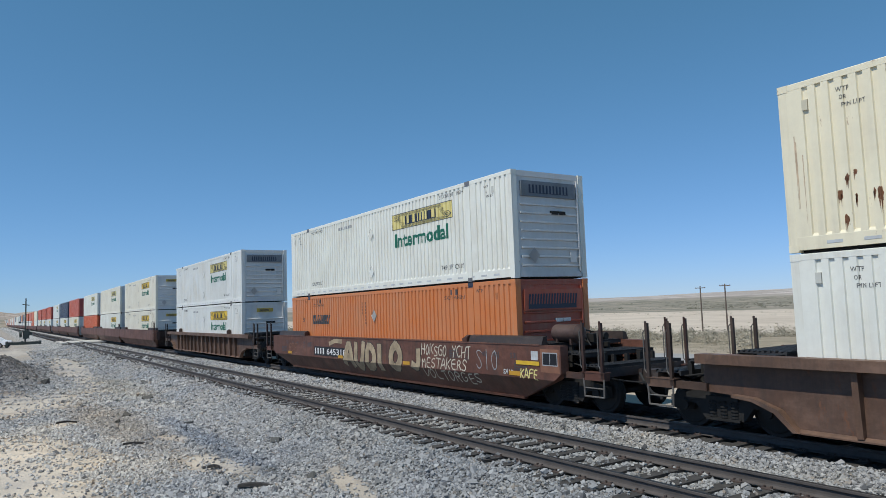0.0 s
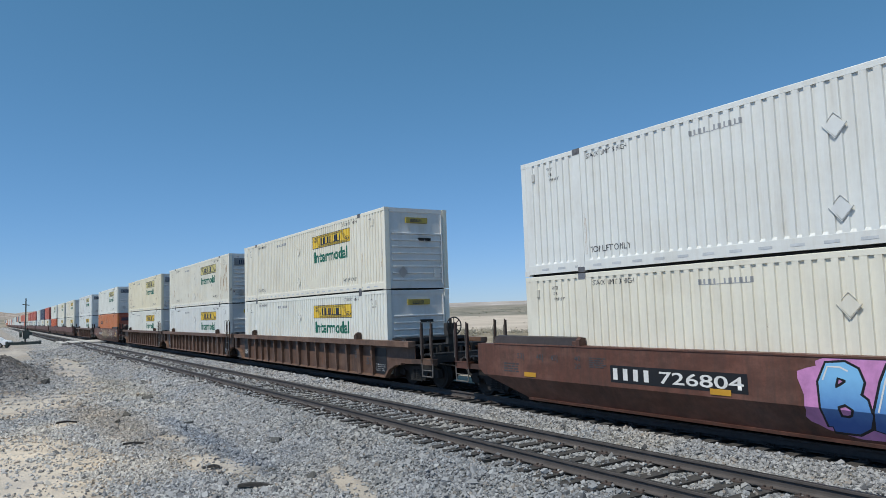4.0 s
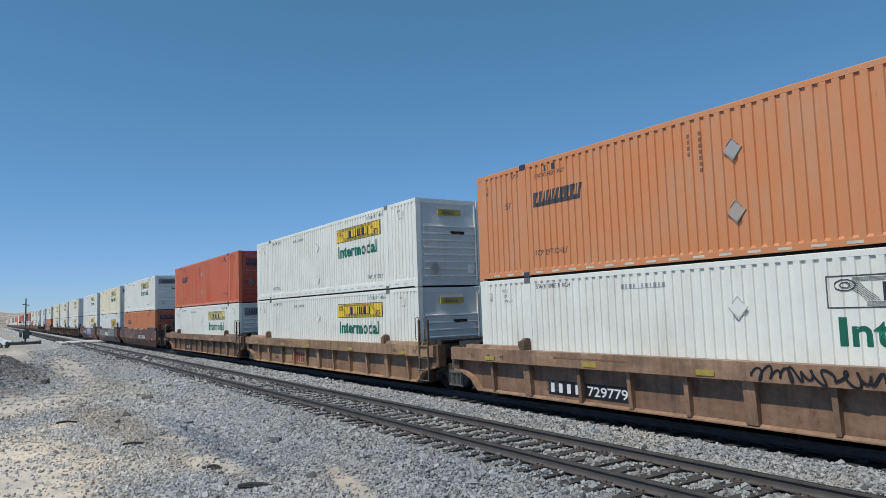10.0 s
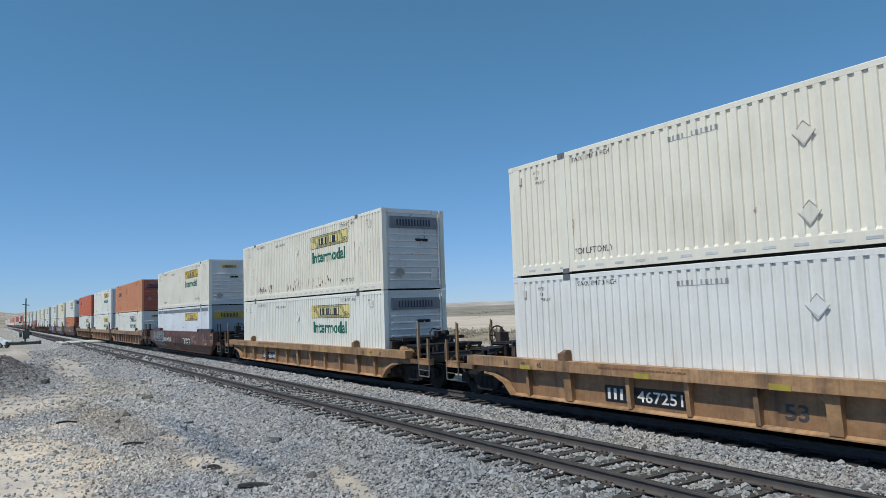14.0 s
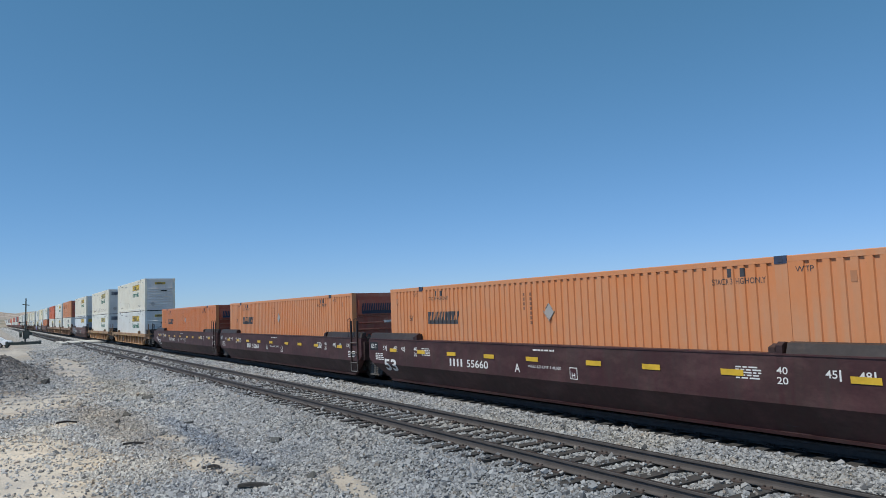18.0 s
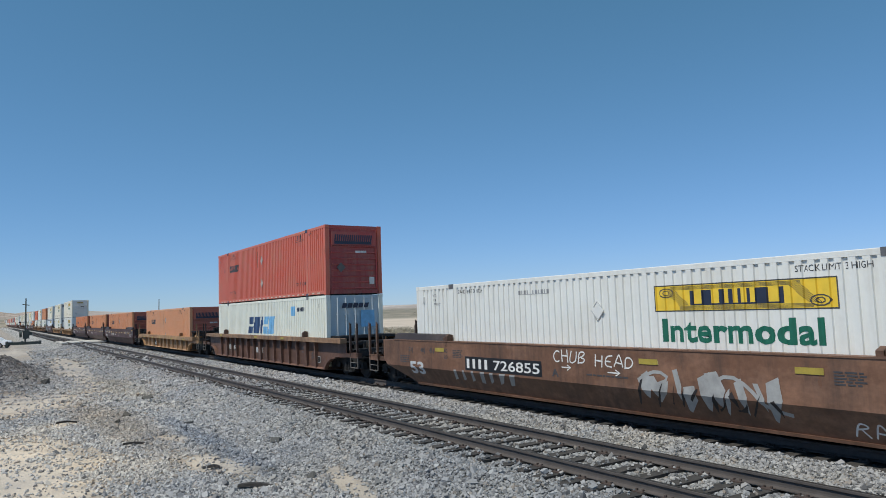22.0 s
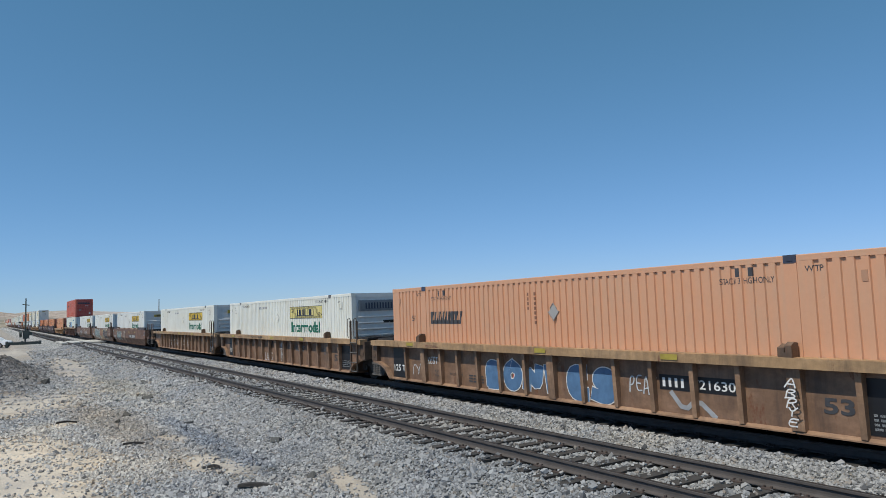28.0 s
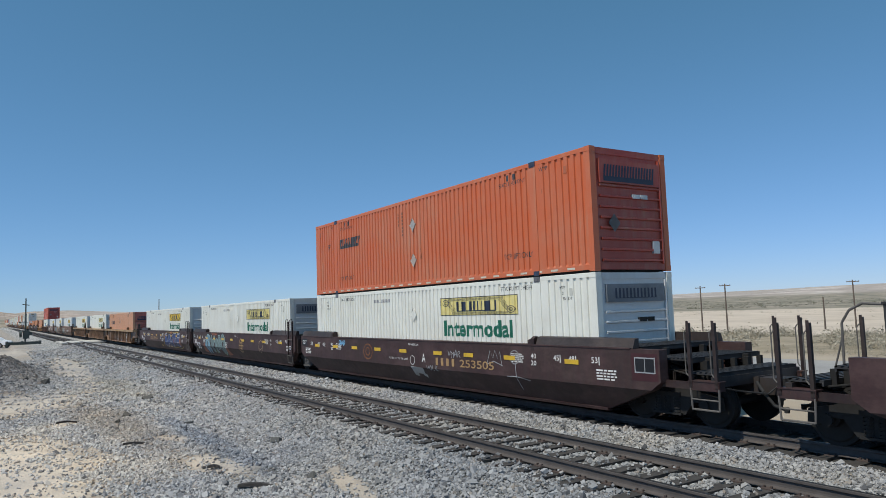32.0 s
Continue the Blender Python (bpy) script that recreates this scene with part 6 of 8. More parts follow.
# name, front end of its load at the start, style, colour, rust, ends, lower load, upper load, label, whether it passes near
TRAIN = [
    ("ahead_k", 242.6, "solid", BROWN, 0.4, "tc", JB_Y, SCH_R, BR, False),
    ("ahead_j", 223.2, "solid", BROWN, 0.4, "tj", JB_Y, SCH_R, BR, False),
    ("ahead_i", 203.8, "solid", BROWN, 0.4, "cj", JB_F, SCH_R, BR, False),
    ("ahead_h", 180.2, "solid", BROWN, 0.4, "tc", JB_C, JB_FC, BR, False),
    ("ahead_g", 160.8, "solid", BROWN, 0.4, "tj", JB_Y, NAVY, BR, False),
    ("ahead_f", 141.4, "solid", BROWN, 0.4, "cj", JB_CY, SCH_R, BR, False),
    ("ahead_e", 117.8, "solid", BROWN, 0.5, "tc", SCH_O, JB_F, BR, False),
    ("ahead_d", 98.4, "solid", BROWN, 0.5, "tj", JB_Y, JB_CR, BR, False),
    ("ahead_c", 79.0, "solid", BROWN, 0.5, "cj", JB_CY, JB_CY, BR, True),
    ("ahead_b", 54.9, "ribbed", RUSTBROWN, 0.5, "cc", JB_C, JB_FC, RB, True),
    ("a", 31.07, "solid", BROWN, 0.7, "cc", SCH_A, JB_F, BR, True),
    ("b", 7.43, "ribbed", RUSTBROWN, 0.5, "cj", JB_Y, JB_RU, RB, True),
    ("c", -11.93, "ribbed", RUSTBROWN, 0.5, "tj", JB_C, JB_RW, RB, True),
    ("d", -31.07, "ribbed", RUSTBROWN, 0.5, "tc", JB_Y, JB_CY, RB, True),
    ("e", -54.76, "solid", BROWN, 0.4, "cj", JB_CY, JB_FC, BR, True),
    ("f", -74.26, "solid", BROWN, 0.5, "tj", FRAMED, JB_CM, BR, True),
    ("g", -93.66, "solid", BROWN, 0.4, "tc", SCH_A, JB_F, BR, True),
    ("h", -117.49, "tan", (0.28, 0.162, 0.092), 0.4, "cj", JB_F, SCH_O, TN, True),
    ("i", -136.91, "tan", TAN, 0.3, "tj", JB_A, JB_A, TN, True),
    ("j", -156.49, "tan", (0.32, 0.19, 0.112), 0.5, "tc", ("jb", WHITE, 0.08, "bare", "white container with an outlined name panel"), SCH_P, TN, True),
    ("k", -180.16, "solid", BROWN, 0.6, "cc", SMOOTH, JB_CY, BR, True),
    ("l", -203.59, "gold", GOLD, 0.3, "cc", JB_F, JB_RW, GD, True),
    ("m", -226.98, "gold", GOLD, 0.25, "cc", JB_C, JB_CY, GD, True),
    ("n", -250.72, "solid", MAROON, 0.05, "cj", SCH_A, None, MR, True),
    ("o", -269.95, "solid", MAROON, 0.05, "tj", SCH_P, None, MR, True),
    ("p", -289.18, "solid", MAROON, 0.05, "tc", SCH_P, None, MR, True),
    ("q", -312.83, "gold", GOLD, 0.2, "cc", SCH_F, None, GD, True),
    ("r", -336.38, "ribbed", RANGE_BROWN, 0.4, "cc", SWIFT, SCH_R, BT, True),
    ("s", -359.77, "solid", LIGHT_BROWN, 0.3, "cj", JB_C, None, BR, True),
    ("t", -379.20, "solid", LIGHT_BROWN, 0.3, "tj", JB_C, None, BR, True),
    ("u", -398.66, "solid", LIGHT_BROWN, 0.3, "tc", JB_C, None, BR, True),
    ("v", -422.22, "ribbed", RANGE_TAN, 0.5, "cj", JB_Y, None, BT, True),
    ("w", -441.87, "ribbed", RANGE_TAN, 0.5, "tj", JB_F, None, BT, True),
    ("x", -461.30, "ribbed", RANGE_TAN, 0.5, "tc", SCH_X, None, BT, True),
    ("y", -484.56, "solid", DARKMAROON, 0.2, "cj", JB_Y, None, MR, True),
    ("z", -503.97, "solid", DARKMAROON, 0.2, "tj", JB_F, None, MR, True),
    ("last_but_one", -523.32, "solid", DARKMAROON, 0.2, "tc", JB_F, SCH_D, MR, True),
    ("last", -546.9, "solid", DARKMAROON, 0.2, "cc", None, None, MR, True),
]
CARS = {}
BRAKES = {"g": (-1, 10.42, 2.14), "k": (-1, 10.55, 1.80), "d": (-1, 10.5, 1.95), "l": (1, 10.78, 1.66), "m": (1, 10.78, 1.66), "q": (1, 10.78, 1.66), "y": (1, 10.45, 2.17)}  # where a hand brake stands: end, along the car and height
TANKS = {"a": -1, "g": -1, "l": -1, "m": -1, "q": -1, "y": 1}  # ends with an air tank
ARCHES = {"n": 1, "p": -1, "last": 1}  # ends with a tall brake cover and a bent handrail
for name, y, style, color, rust, ends, low, up, label, full in TRAIN:
    y -= L2
    CARS[name] = place(well_car(label, style, color, rust, ends[0], ends[1], full, TANKS.get(name, 0), BRAKES.get(name), ARCHES.get(name, 0)), y, 0.0)
    if low:
        load(y, low, LOW, full)
    if up:
        load(y, up, HIGH, full)


def far_box(bm):
    box(bm, -1.295, 1.295, -L2, L2, 0.0, 2.88)


def far_well(bm):
    box(bm, -1.45, 1.45, -9.2, 9.2, 0.3, 1.5)
    for s in (-1, 1):
        box(bm, -1.0, 1.0, s * 9.7 - 1.2, s * 9.7 + 1.2, 0.05, 0.8)


def build_far_train():
    """Cars so far ahead that they are a few specks: plain solids of the right size."""
    rnd = random.Random(12)
    paints = [WHITE, WHITE, COOL, PALE, CREAM, ORANGE, REDDISH, WHITE, FADED, (0.05, 0.08, 0.16)]
    meshes = {}
    for key, b, m in (("far_container", far_box, PAINT), ("far_well_car", far_well, STEEL)):
        bm = bmesh.new()
        b(bm)
        meshes[key] = finish(bm, key, m)
    y = 242.6 - L2 + 23.6
    n = 0
    while y < 1500:
        w = tagged(new("well_car", meshes["far_well_car"]), "brown well car far ahead in the train", "freight car", "well cars of the train")
        w.color = (*BROWN, 0.4)
        place(w, y, 0)
        for z in (LOW, HIGH):
            c = rnd.choice(paints) if z == HIGH else rnd.choice([WHITE, COOL, PALE, WHITE, ORANGE])
            o = tagged(new("container", meshes["far_container"]), "stacked container far ahead in the train", "shipping container", "containers on the train")
            o.color = (*c, 0.1)
            place(o, y, z)
        n += 1
        y += 23.6 if n % 3 == 0 else 19.4


build_far_train()

# ---- markings and sprayed paint on the well cars ----
def number_plate(name, key, text, y0, y1, z0, z1, skin, ink="white", back="black", lead=0.36):
    """A dark plate with a plain block for the owner's mark, then the car's number."""
    car = CARS[name]
    if back:
        plate_bar(car, key + "_plate", y0 + 0.08, y1 - 0.08, z0 - 0.06, z1 + 0.06, back, skin, 0.003)
    ym = y0 + (y1 - y0) * lead
    step = (y0 - ym) / 4
    for k in range(4):
        plate_bar(car, "%s_lead%d" % (key, k), y0 - k * step, y0 - k * step - 0.45 * step, z0, z1, ink, skin, 0.006, "owner_mark")
    plate_text(car, key + "_no", text, ym - 0.12, y1, z0, z1, ink, skin, 0.012, 0.006)


def well_marks(name, skin, ink, ends):
    """The stencilled length marks and data lines that each unit carries near its ends."""
    car = CARS[name]
    for s in ends:
        for text, y in (("53", 8.15), ("48", 7.42), ("45", 6.90)):
            y = s * y + 0.09
            plate_text(car, "wm_%s_%s_%d_%s" % (text, ink, s, "s" if skin is solid_skin else "r"), text, y, y - 0.19, 1.20, 1.33, ink, skin)
            plate_bar(car, "wmb_%s_%s_%d_%s" % (text, ink, s, "s" if skin is solid_skin else "r"), y - 0.22, y - 0.25, 1.16, 1.34, ink, skin, 0.005, "length_mark")
        y = s * 6.08 + 0.1
        plate_text(car, "wm40_%s_%d_%s" % (ink, s, "s" if skin is solid_skin else "r"), "40", y, y - 0.2, 1.22, 1.34, ink, skin)
        plate_text(car, "wm20_%s_%d_%s" % (ink, s, "s" if skin is solid_skin else "r"), "20", y, y - 0.2, 1.05, 1.17, ink, skin)
        y = s * 5.45 + 0.25
        data_lines(car, "wdl_%s_%d_%s" % (ink, s, "s" if skin is solid_skin else "r"), y, y - 0.5, 1.10, 1.34, 5, ink, skin)
        y = s * 8.5 + 0.3
        data_lines(car, "wdl2_%s_%d_%s" % (ink, s, "s" if skin is solid_skin else "r"), y, y - 0.6, 0.85, 1.10, 4, ink, skin)


SOLIDS = ["a", "e", "f", "g", "k", "n", "o", "p", "s", "t", "u", "y", "z", "last_but_one", "last"]
for nm in SOLIDS:
    ink = "white" if nm in ("n", "o", "p", "y", "z", "last_but_one", "last") else "dark"
    well_marks(nm, solid_skin, ink, (-1, 1))
    if ink == "white":
        reflectors(CARS[nm], "rf_maroon", (7.75, 5.96, 4.26, 2.43, 0.65, -1.45, -3.06, -4.9, -7.2), 1.20, solid_skin, "tape", 0.23)
    elif nm not in "stu":
        reflectors(CARS[nm], "rf_solid", (7.98, 2.6, -2.45, -8.0), 0.82, solid_skin, w=0.22)
    else:
        reflectors(CARS[nm], "rf_brown", (6.64, -1.24, -4.57), 1.30, solid_skin, "olive", 0.24)
for nm in ("f", "g", "o", "p", "t", "u", "z", "last_but_one"):
    plate_bar(CARS[nm], "joint_plate", 9.22, 8.62, 1.16, 1.44, "black")
    plate_text(CARS[nm], "joint_125", "125 T", 9.12, 8.72, 1.23, 1.38)
for nm in ("a", "k", "g", "u", "p", "last_but_one", "last"):
    plate_bar(CARS[nm], "card_frame_" + ("m" if nm[0] in "pl" else "b"), -9.22, -9.90, 0.90, 1.46, "maroon" if nm[0] in "pl" else "faint", lift=0.004)
    plate_bar(CARS[nm], "card_edge", -9.30, -9.84, 1.06, 1.38, "grey", lift=0.007, name="card")
    plate_bar(CARS[nm], "card_a", -9.325, -9.56, 1.085, 1.355, "black", lift=0.009, name="card")
    plate_bar(CARS[nm], "card_b", -9.58, -9.815, 1.085, 1.355, "black", lift=0.009, name="card")
    data_lines(CARS[nm], "card_lines", -9.35, -9.80, 1.12, 1.33, 4, "lightgrey")
plate_bar(CARS["p"], "card_tape", -9.28, -9.86, 1.39, 1.51, "tape", lift=0.0145)
for nm in ("n", "p", "y", "z"):
    plate_text(CARS[nm], "big53" + ("d" if nm in "yz" else ""), "53", 8.2, 7.35, 0.50, 0.90, "lightgrey" if nm in "yz" else "white", bold=0.03)
for nm in ("s", "t", "u"):
    plate_text(CARS[nm], "big53d", "53", 8.2, 7.35, 0.50, 0.88, "dark", bold=0.03)
number_plate("a", "na", "645318", 4.9, 1.9, 0.86, 1.10, solid_skin)
number_plate("e", "ne", "726804", 5.0, 1.9, 0.88, 1.12, solid_skin)
number_plate("g", "ng", "726804", -1.75, -4.95, 0.80, 1.10, solid_skin)
number_plate("k", "nk", "647010", 4.5, 1.9, 0.80, 1.08, solid_skin)
number_plate("u", "nu", "726855", -1.80, -4.92, 0.80, 1.02, solid_skin)
plate_text(CARS["u"], "unit_u", "B", -1.10, -1.34, 0.84, 1.02, "dark", bold=0.04)
data_lines(CARS["u"], "lim_u", 0.83, -0.42, 0.90, 0.97, 1, "dark")
plate_text(CARS["k"], "greet_a", "Hello", -4.98, -5.58, 1.14, 1.38, "pinkgrey", bold=-0.005)
plate_text(CARS["k"], "greet_b", "Ni\u00f1os!", -5.14, -5.90, 0.80, 1.04, "pinkgrey", bold=-0.005)
number_plate("s", "ns", "726855", 5.0, 1.9, 0.84, 1.10, solid_skin)
for nm in ("n", "o", "p"):
    number_plate(nm, "nn", "55660", 4.13, 2.26, 0.86, 1.07, solid_skin, back=None, lead=0.40)
    plate_text(CARS[nm], "unit_letter", "A", 1.12, 0.91, 0.85, 1.07)
    plate_bar(CARS[nm], "plate_box", -0.90, -1.15, 0.80, 1.07, "white")
    plate_bar(CARS[nm], "plate_box_in", -0.92, -1.13, 0.82, 1.05, "maroon", lift=0.006)
    plate_text(CARS[nm], "plate_h", "H", -0.97, -1.08, 0.84, 0.95, "white", lift=0.008)
    plate_text(CARS[nm], "well_limit", "WELL LD LMT 118,000", 0.59, -0.61, 0.98, 1.06, "white", bold=0.0)
    data_lines(CARS[nm], "small_no", 0.38, -0.40, 1.41, 1.48, 1, "white")
for nm in ("y", "last_but_one"):
    y0 = 4.65 if nm == "y" else -1.55
    number_plate(nm, "nb" + nm, "253505", y0, y0 - 2.9, 0.84, 1.06, solid_skin, "gold", None, 0.40)
    plate_text(CARS[nm], "unit_b" + nm, "B" if nm == "y" else "A", 0.55 if nm == "y" else -0.75, 0.35 if nm == "y" else -0.95, 0.90, 1.15)

graffiti(CARS["a"], "ga", 5, 2.2, -2.35, 0.36, 1.52, "AUDIO", "sand", "black", None, None, solid_skin, 0.31, 1, 0.05)
graffiti(CARS["a"], "ga2", 7, -2.85, -3.60, 0.55, 1.38, "J", "sand", "black", None, None, solid_skin, 0.32, 1, 0.05)
sketch(CARS["a"], "ga3", "sand", [[(3.4, 1.30), (2.9, 1.42), (2.3, 1.40)]], 0.16)
for k, (text, y1, z0, z1) in enumerate((("HOKSGO YCHT", -6.30, 1.12, 1.44), ("MESTAKERS", -6.10, 0.76, 1.06), ("VOLTORGES", -6.65, 0.42, 0.70))):
    tag(CARS["a"], "sa%d" % k, 6 + k, text, -3.62, y1, z0, z1, "cream", w=0.034)
tag(CARS["a"], "sa5", 15, "SIO", -6.50, -7.55, 0.82, 1.36, "grey", w=0.026)
tag(CARS["a"], "sa6", 16, "SAIS", -7.75, -8.15, 0.78, 0.90, "lightgrey", w=0.022)
tag(CARS["a"], "sa7", 17, "KAFE", -8.42, -9.12, 0.72, 0.95, "pale_yellow", w=0.034)
tag(CARS["a"], "sa8", 18, "ROE", 7.9, 6.9, 0.85, 1.25, "faint", w=0.04)
plate_bar(CARS["a"], "long_tape", -8.29, -9.19, 1.05, 1.15, "tape", lift=0.0145)
plate_bar(CARS["a"], "pale_card", -8.88, -9.14, 1.18, 1.40, "lightgrey", name="card")
graffiti(CARS["e"], "ge", 11, 0.62, -3.40, 0.30, 1.52, "BAKTO", "bluefade", "black", "pink", "white", solid_skin, 0.31, 1, 0.08)
sketch(CARS["e"], "ge2", "pink", [[(-3.3, 1.2), (-3.75, 0.6), (-3.95, 0.30)]], 0.26)
plate_bar(CARS["e"], "pale_card_e", -5.5, -5.78, 1.34, 1.45, "lightgrey", name="card")
for k, (text, ya, yb) in enumerate((("A", -5.85, -6.1), ("K", -6.45, -6.7), ("M", -6.95, -7.2))):
    tag(CARS["e"], "se%d" % k, 70 + k, text, ya, yb, 1.15, 1.42, "rubbed", w=0.03)
graffiti(CARS["f"], "gf", 14, 6.15, 1.18, 0.36, 1.52, "FEUH", "sage", "dark", None, "lightgrey", solid_skin, 0.34, 0, 0.10, "soot", 0.24)
graffiti(CARS["f"], "gf2", 17, -1.15, -5.55, 0.30, 1.50, "DSKES", ("teal", "sage", "sage", "sage", "teal"), "dark", "slate", "cream", solid_skin, 0.35, 2, 0.08)
tag(CARS["f"], "sf1", 19, "NKO", 0.95, 0.35, 0.44, 0.60, "grey", w=0.02)
tag(CARS["f"], "sf2", 20, "TUGS", 1.05, 0.05, 1.18, 1.28, "lightgrey", w=0.02)
scribble(CARS["f"], "sf3", 18, -5.75, -6.5, 0.80, 1.25, "slate", w=0.02)
graffiti(CARS["g"], "gg", 21, 6.15, 0.15, 0.32, 1.52, "SHEAMS", "peach", "dark", "rubbed", None, solid_skin, 0.25, 1, 0.08, lean=0.3)
sketch(CARS["g"], "gg2", "dark", [[(0.35, 0.74), (-0.1, 0.45), (-0.4, 0.30)]], 0.05)
tag(CARS["g"], "sg1", 22, "SNEK", -0.25, -0.95, 0.80, 1.15, "dark", w=0.035)
scribble(CARS["g"], "sg2", 23, -1.0, -1.75, 0.90, 1.35, "rubbed", w=0.02)
graffiti(CARS["k"], "gk", 24, 8.7, 4.3, 0.84, 1.52, "SAEETS", "slate", "grey", "soot", None, solid_skin, 0.30, 0, 0.05)
graffiti(CARS["k"], "gk3", 25, 8.4, 4.5, 0.38, 0.84, "KNEEG", "slate", "grey", "soot", None, solid_skin, 0.30, 0, 0.05)
graffiti(CARS["k"], "gk2", 26, 1.45, -1.45, 0.36, 1.30, "CARM", "soot", "rubbed", None, None, solid_skin, 0.25, 0, 0.05, lean=0.2)
tag(CARS["k"], "sk4", 29, "PSATK", 3.6, 2.0, 1.22, 1.44, "brick", w=0.03)
plate_bar(CARS["k"], "ttk", -1.72, -4.32, 0.58, 1.18, "black")
sketch(CARS["k"], "sk", "pinkgrey", [oval(-4.62, 1.07, 0.25, 0.32), [(-4.45, 1.3), (-4.75, 0.8)], [(-4.80, 1.28), (-4.45, 0.85)], [(-4.40, 1.1), (-4.86, 1.05)]], 0.025)
sketch(CARS["k"], "sk2", "pinkgrey", [oval(-7.58, 1.22, 0.15, 0.2), [(-7.45, 1.02), (-7.48, 0.85), (-7.68, 0.85), (-7.70, 1.02)], [(-7.5, 0.84), (-7.62, 0.66), (-7.8, 0.62)]], 0.028)
tag(CARS["k"], "sk3", 28, "SHE", -7.85, -8.3, 0.95, 1.15, "pinkgrey", w=0.02)
plate_text(CARS["k"], "gwf", "GWF13", -5.0, -5.46, 0.40, 0.48, "dark")
plate_bar(CARS["f"], "ttf", 1.16, -1.02, 0.70, 1.18, "faint")
for nm, y0, y1, z0, z1 in (("f", 1.12, -0.98, 0.76, 1.14), ("k", -1.9, -4.14, 0.68, 1.10)):
    def three(bm):
        w = (y0 - y1) / 3
        for k in range(3):
            a = y0 - k * w
            h = z1 - z0
            bar(bm, a - w * 0.10, a - w * 0.62, z0, z1)
            for i in range(4):
                bar(bm, a - w * 0.62, a - w * (0.95 if k == 2 else 1.10), z0 + h * (0.06 + 0.24 * i), z0 + h * (0.16 + 0.24 * i), 0.0)
    drawing("owner_mark", "three_" + nm, "white", CARS[nm], three, solid_skin, 0.008)
tag(CARS["s"], "chalk_s", 41, "CHUB", 1.40, 0.28, 1.18, 1.44, "white", w=0.032)
tag(CARS["s"], "chalk_s2", 42, "HEAD", 0.05, -1.12, 1.14, 1.38, "white", w=0.032)
sketch(CARS["s"], "chalk_s3", "white", [[(1.1, 1.06), (0.8, 1.06)], [(0.92, 1.12), (0.8, 1.06), (0.92, 1.0)], [(-0.35, 1.02), (-0.7, 1.02)], [(-0.58, 1.08), (-0.7, 1.02), (-0.58, 0.96)]], 0.028, round_off=0)
plate_text(CARS["s"], "unit_s", "A", 1.45, 1.22, 0.83, 1.01, "dark", bold=0.03)
data_lines(CARS["s"], "lim_s", 0.30, -0.98, 0.92, 0.98, 1, "dark")
def torn_silver(seed, n, tall):
    def draw(bm):
        rnd = random.Random(seed)
        for k in range(n):
            y, top = -1.25 - 3.1 * (k + rnd.uniform(0, 0.6)) / n, rnd.uniform(0.85, 1.22) - (0 if tall else 0.25)
            low, w, lean = rnd.uniform(0.34, 0.6), rnd.uniform(0.06, 0.20) if tall else rnd.uniform(0.02, 0.06), rnd.uniform(-0.25, 0.15)
            poly(bm, [(y + w, top - rnd.uniform(0, 0.2)), (y - w * 0.4, top), (y - w - lean * 0.5, (top + low) / 2), (y - lean, low), (y - lean + w * 0.3, low + 0.05)], 0.0004 * k)
    return draw


drawing("graffiti_shard", "torn_s", "silver", CARS["s"], torn_silver(5, 11, True), solid_skin, 0.0035, cuts_z=(0.72,))
drawing("graffiti_shard", "torn_s2", "soot", CARS["s"], torn_silver(8, 12, False), solid_skin, 0.0085, cuts_z=(0.72,))
sketch(CARS["s"], "torn_s3", "silver", [[(-1.3, 1.0), (-1.7, 1.14), (-2.0, 0.98), (-1.5, 0.80), (-1.25, 0.84)], [(-2.9, 0.95), (-3.3, 1.15), (-3.7, 0.95), (-4.0, 0.6), (-4.4, 0.52)]], 0.07)
def shards(bm):
    rnd = random.Random(5)
    for k in range(7):
        y = 5.8 - k * 0.43
        poly(bm, [(y, 0.45), (y - 0.16, 0.42 + rnd.uniform(0, 0.1)), (y - 0.30 + rnd.uniform(-0.1, 0.1), 0.76), (y - 0.12, 0.76)], 0.0003 * k)
drawing("graffiti_shard", "shards_s", "silver", CARS["s"], shards, solid_skin, 0.0035, cuts_z=(0.72,))
tag(CARS["s"], "ss8", 40, "RADS", -5.35, -6.45, 0.30, 0.52, "white", w=0.03)
plate_bar(CARS["s"], "ss9", -1.24, -1.73, 1.25, 1.33, "pale_yellow")
graffiti(CARS["t"], "gt", 42, 6.3, 1.25, 0.28, 1.50, "RADE", "verdigris", "lightgrey", None, "white", solid_skin, 0.34, 1, 0.06, "slate", 0.24)
plate_bar(CARS["t"], "ttt", 1.15, -1.42, 0.28, 1.28, "gold")
def three_red(bm):
    for a in (0.95, 0.18, -0.60):
        for k in (0.0, 0.34):
            bar(bm, a - k, a - k - 0.22, 0.66, 1.22)
drawing("owner_mark", "three_red", "brick", CARS["t"], three_red, solid_skin, 0.007, cuts_z=(0.72,))
graffiti(CARS["t"], "gt2", 47, -1.6, -5.2, 0.26, 1.50, "PSE", "navyblack", "cream", None, None, solid_skin, 0.33, 0, 0.16)
sketch(CARS["t"], "gt3", "cream", [[(-1.75, 0.72), (-1.50, 0.58)], [(-4.95, 0.52), (-5.5, 0.42)]], 0.24)
sketch(CARS["t"], "gt4", "navyblack", [[(-1.72, 0.71), (-1.55, 0.61)], [(-4.95, 0.52), (-5.44, 0.43)]], 0.13)
tag(CARS["t"], "st", 48, "SE", -6.95, -7.35, 1.10, 1.25, "white", w=0.03)
tag(CARS["t"], "st2", 49, "VES", -6.95, -7.55, 0.88, 1.04, "white", w=0.03)
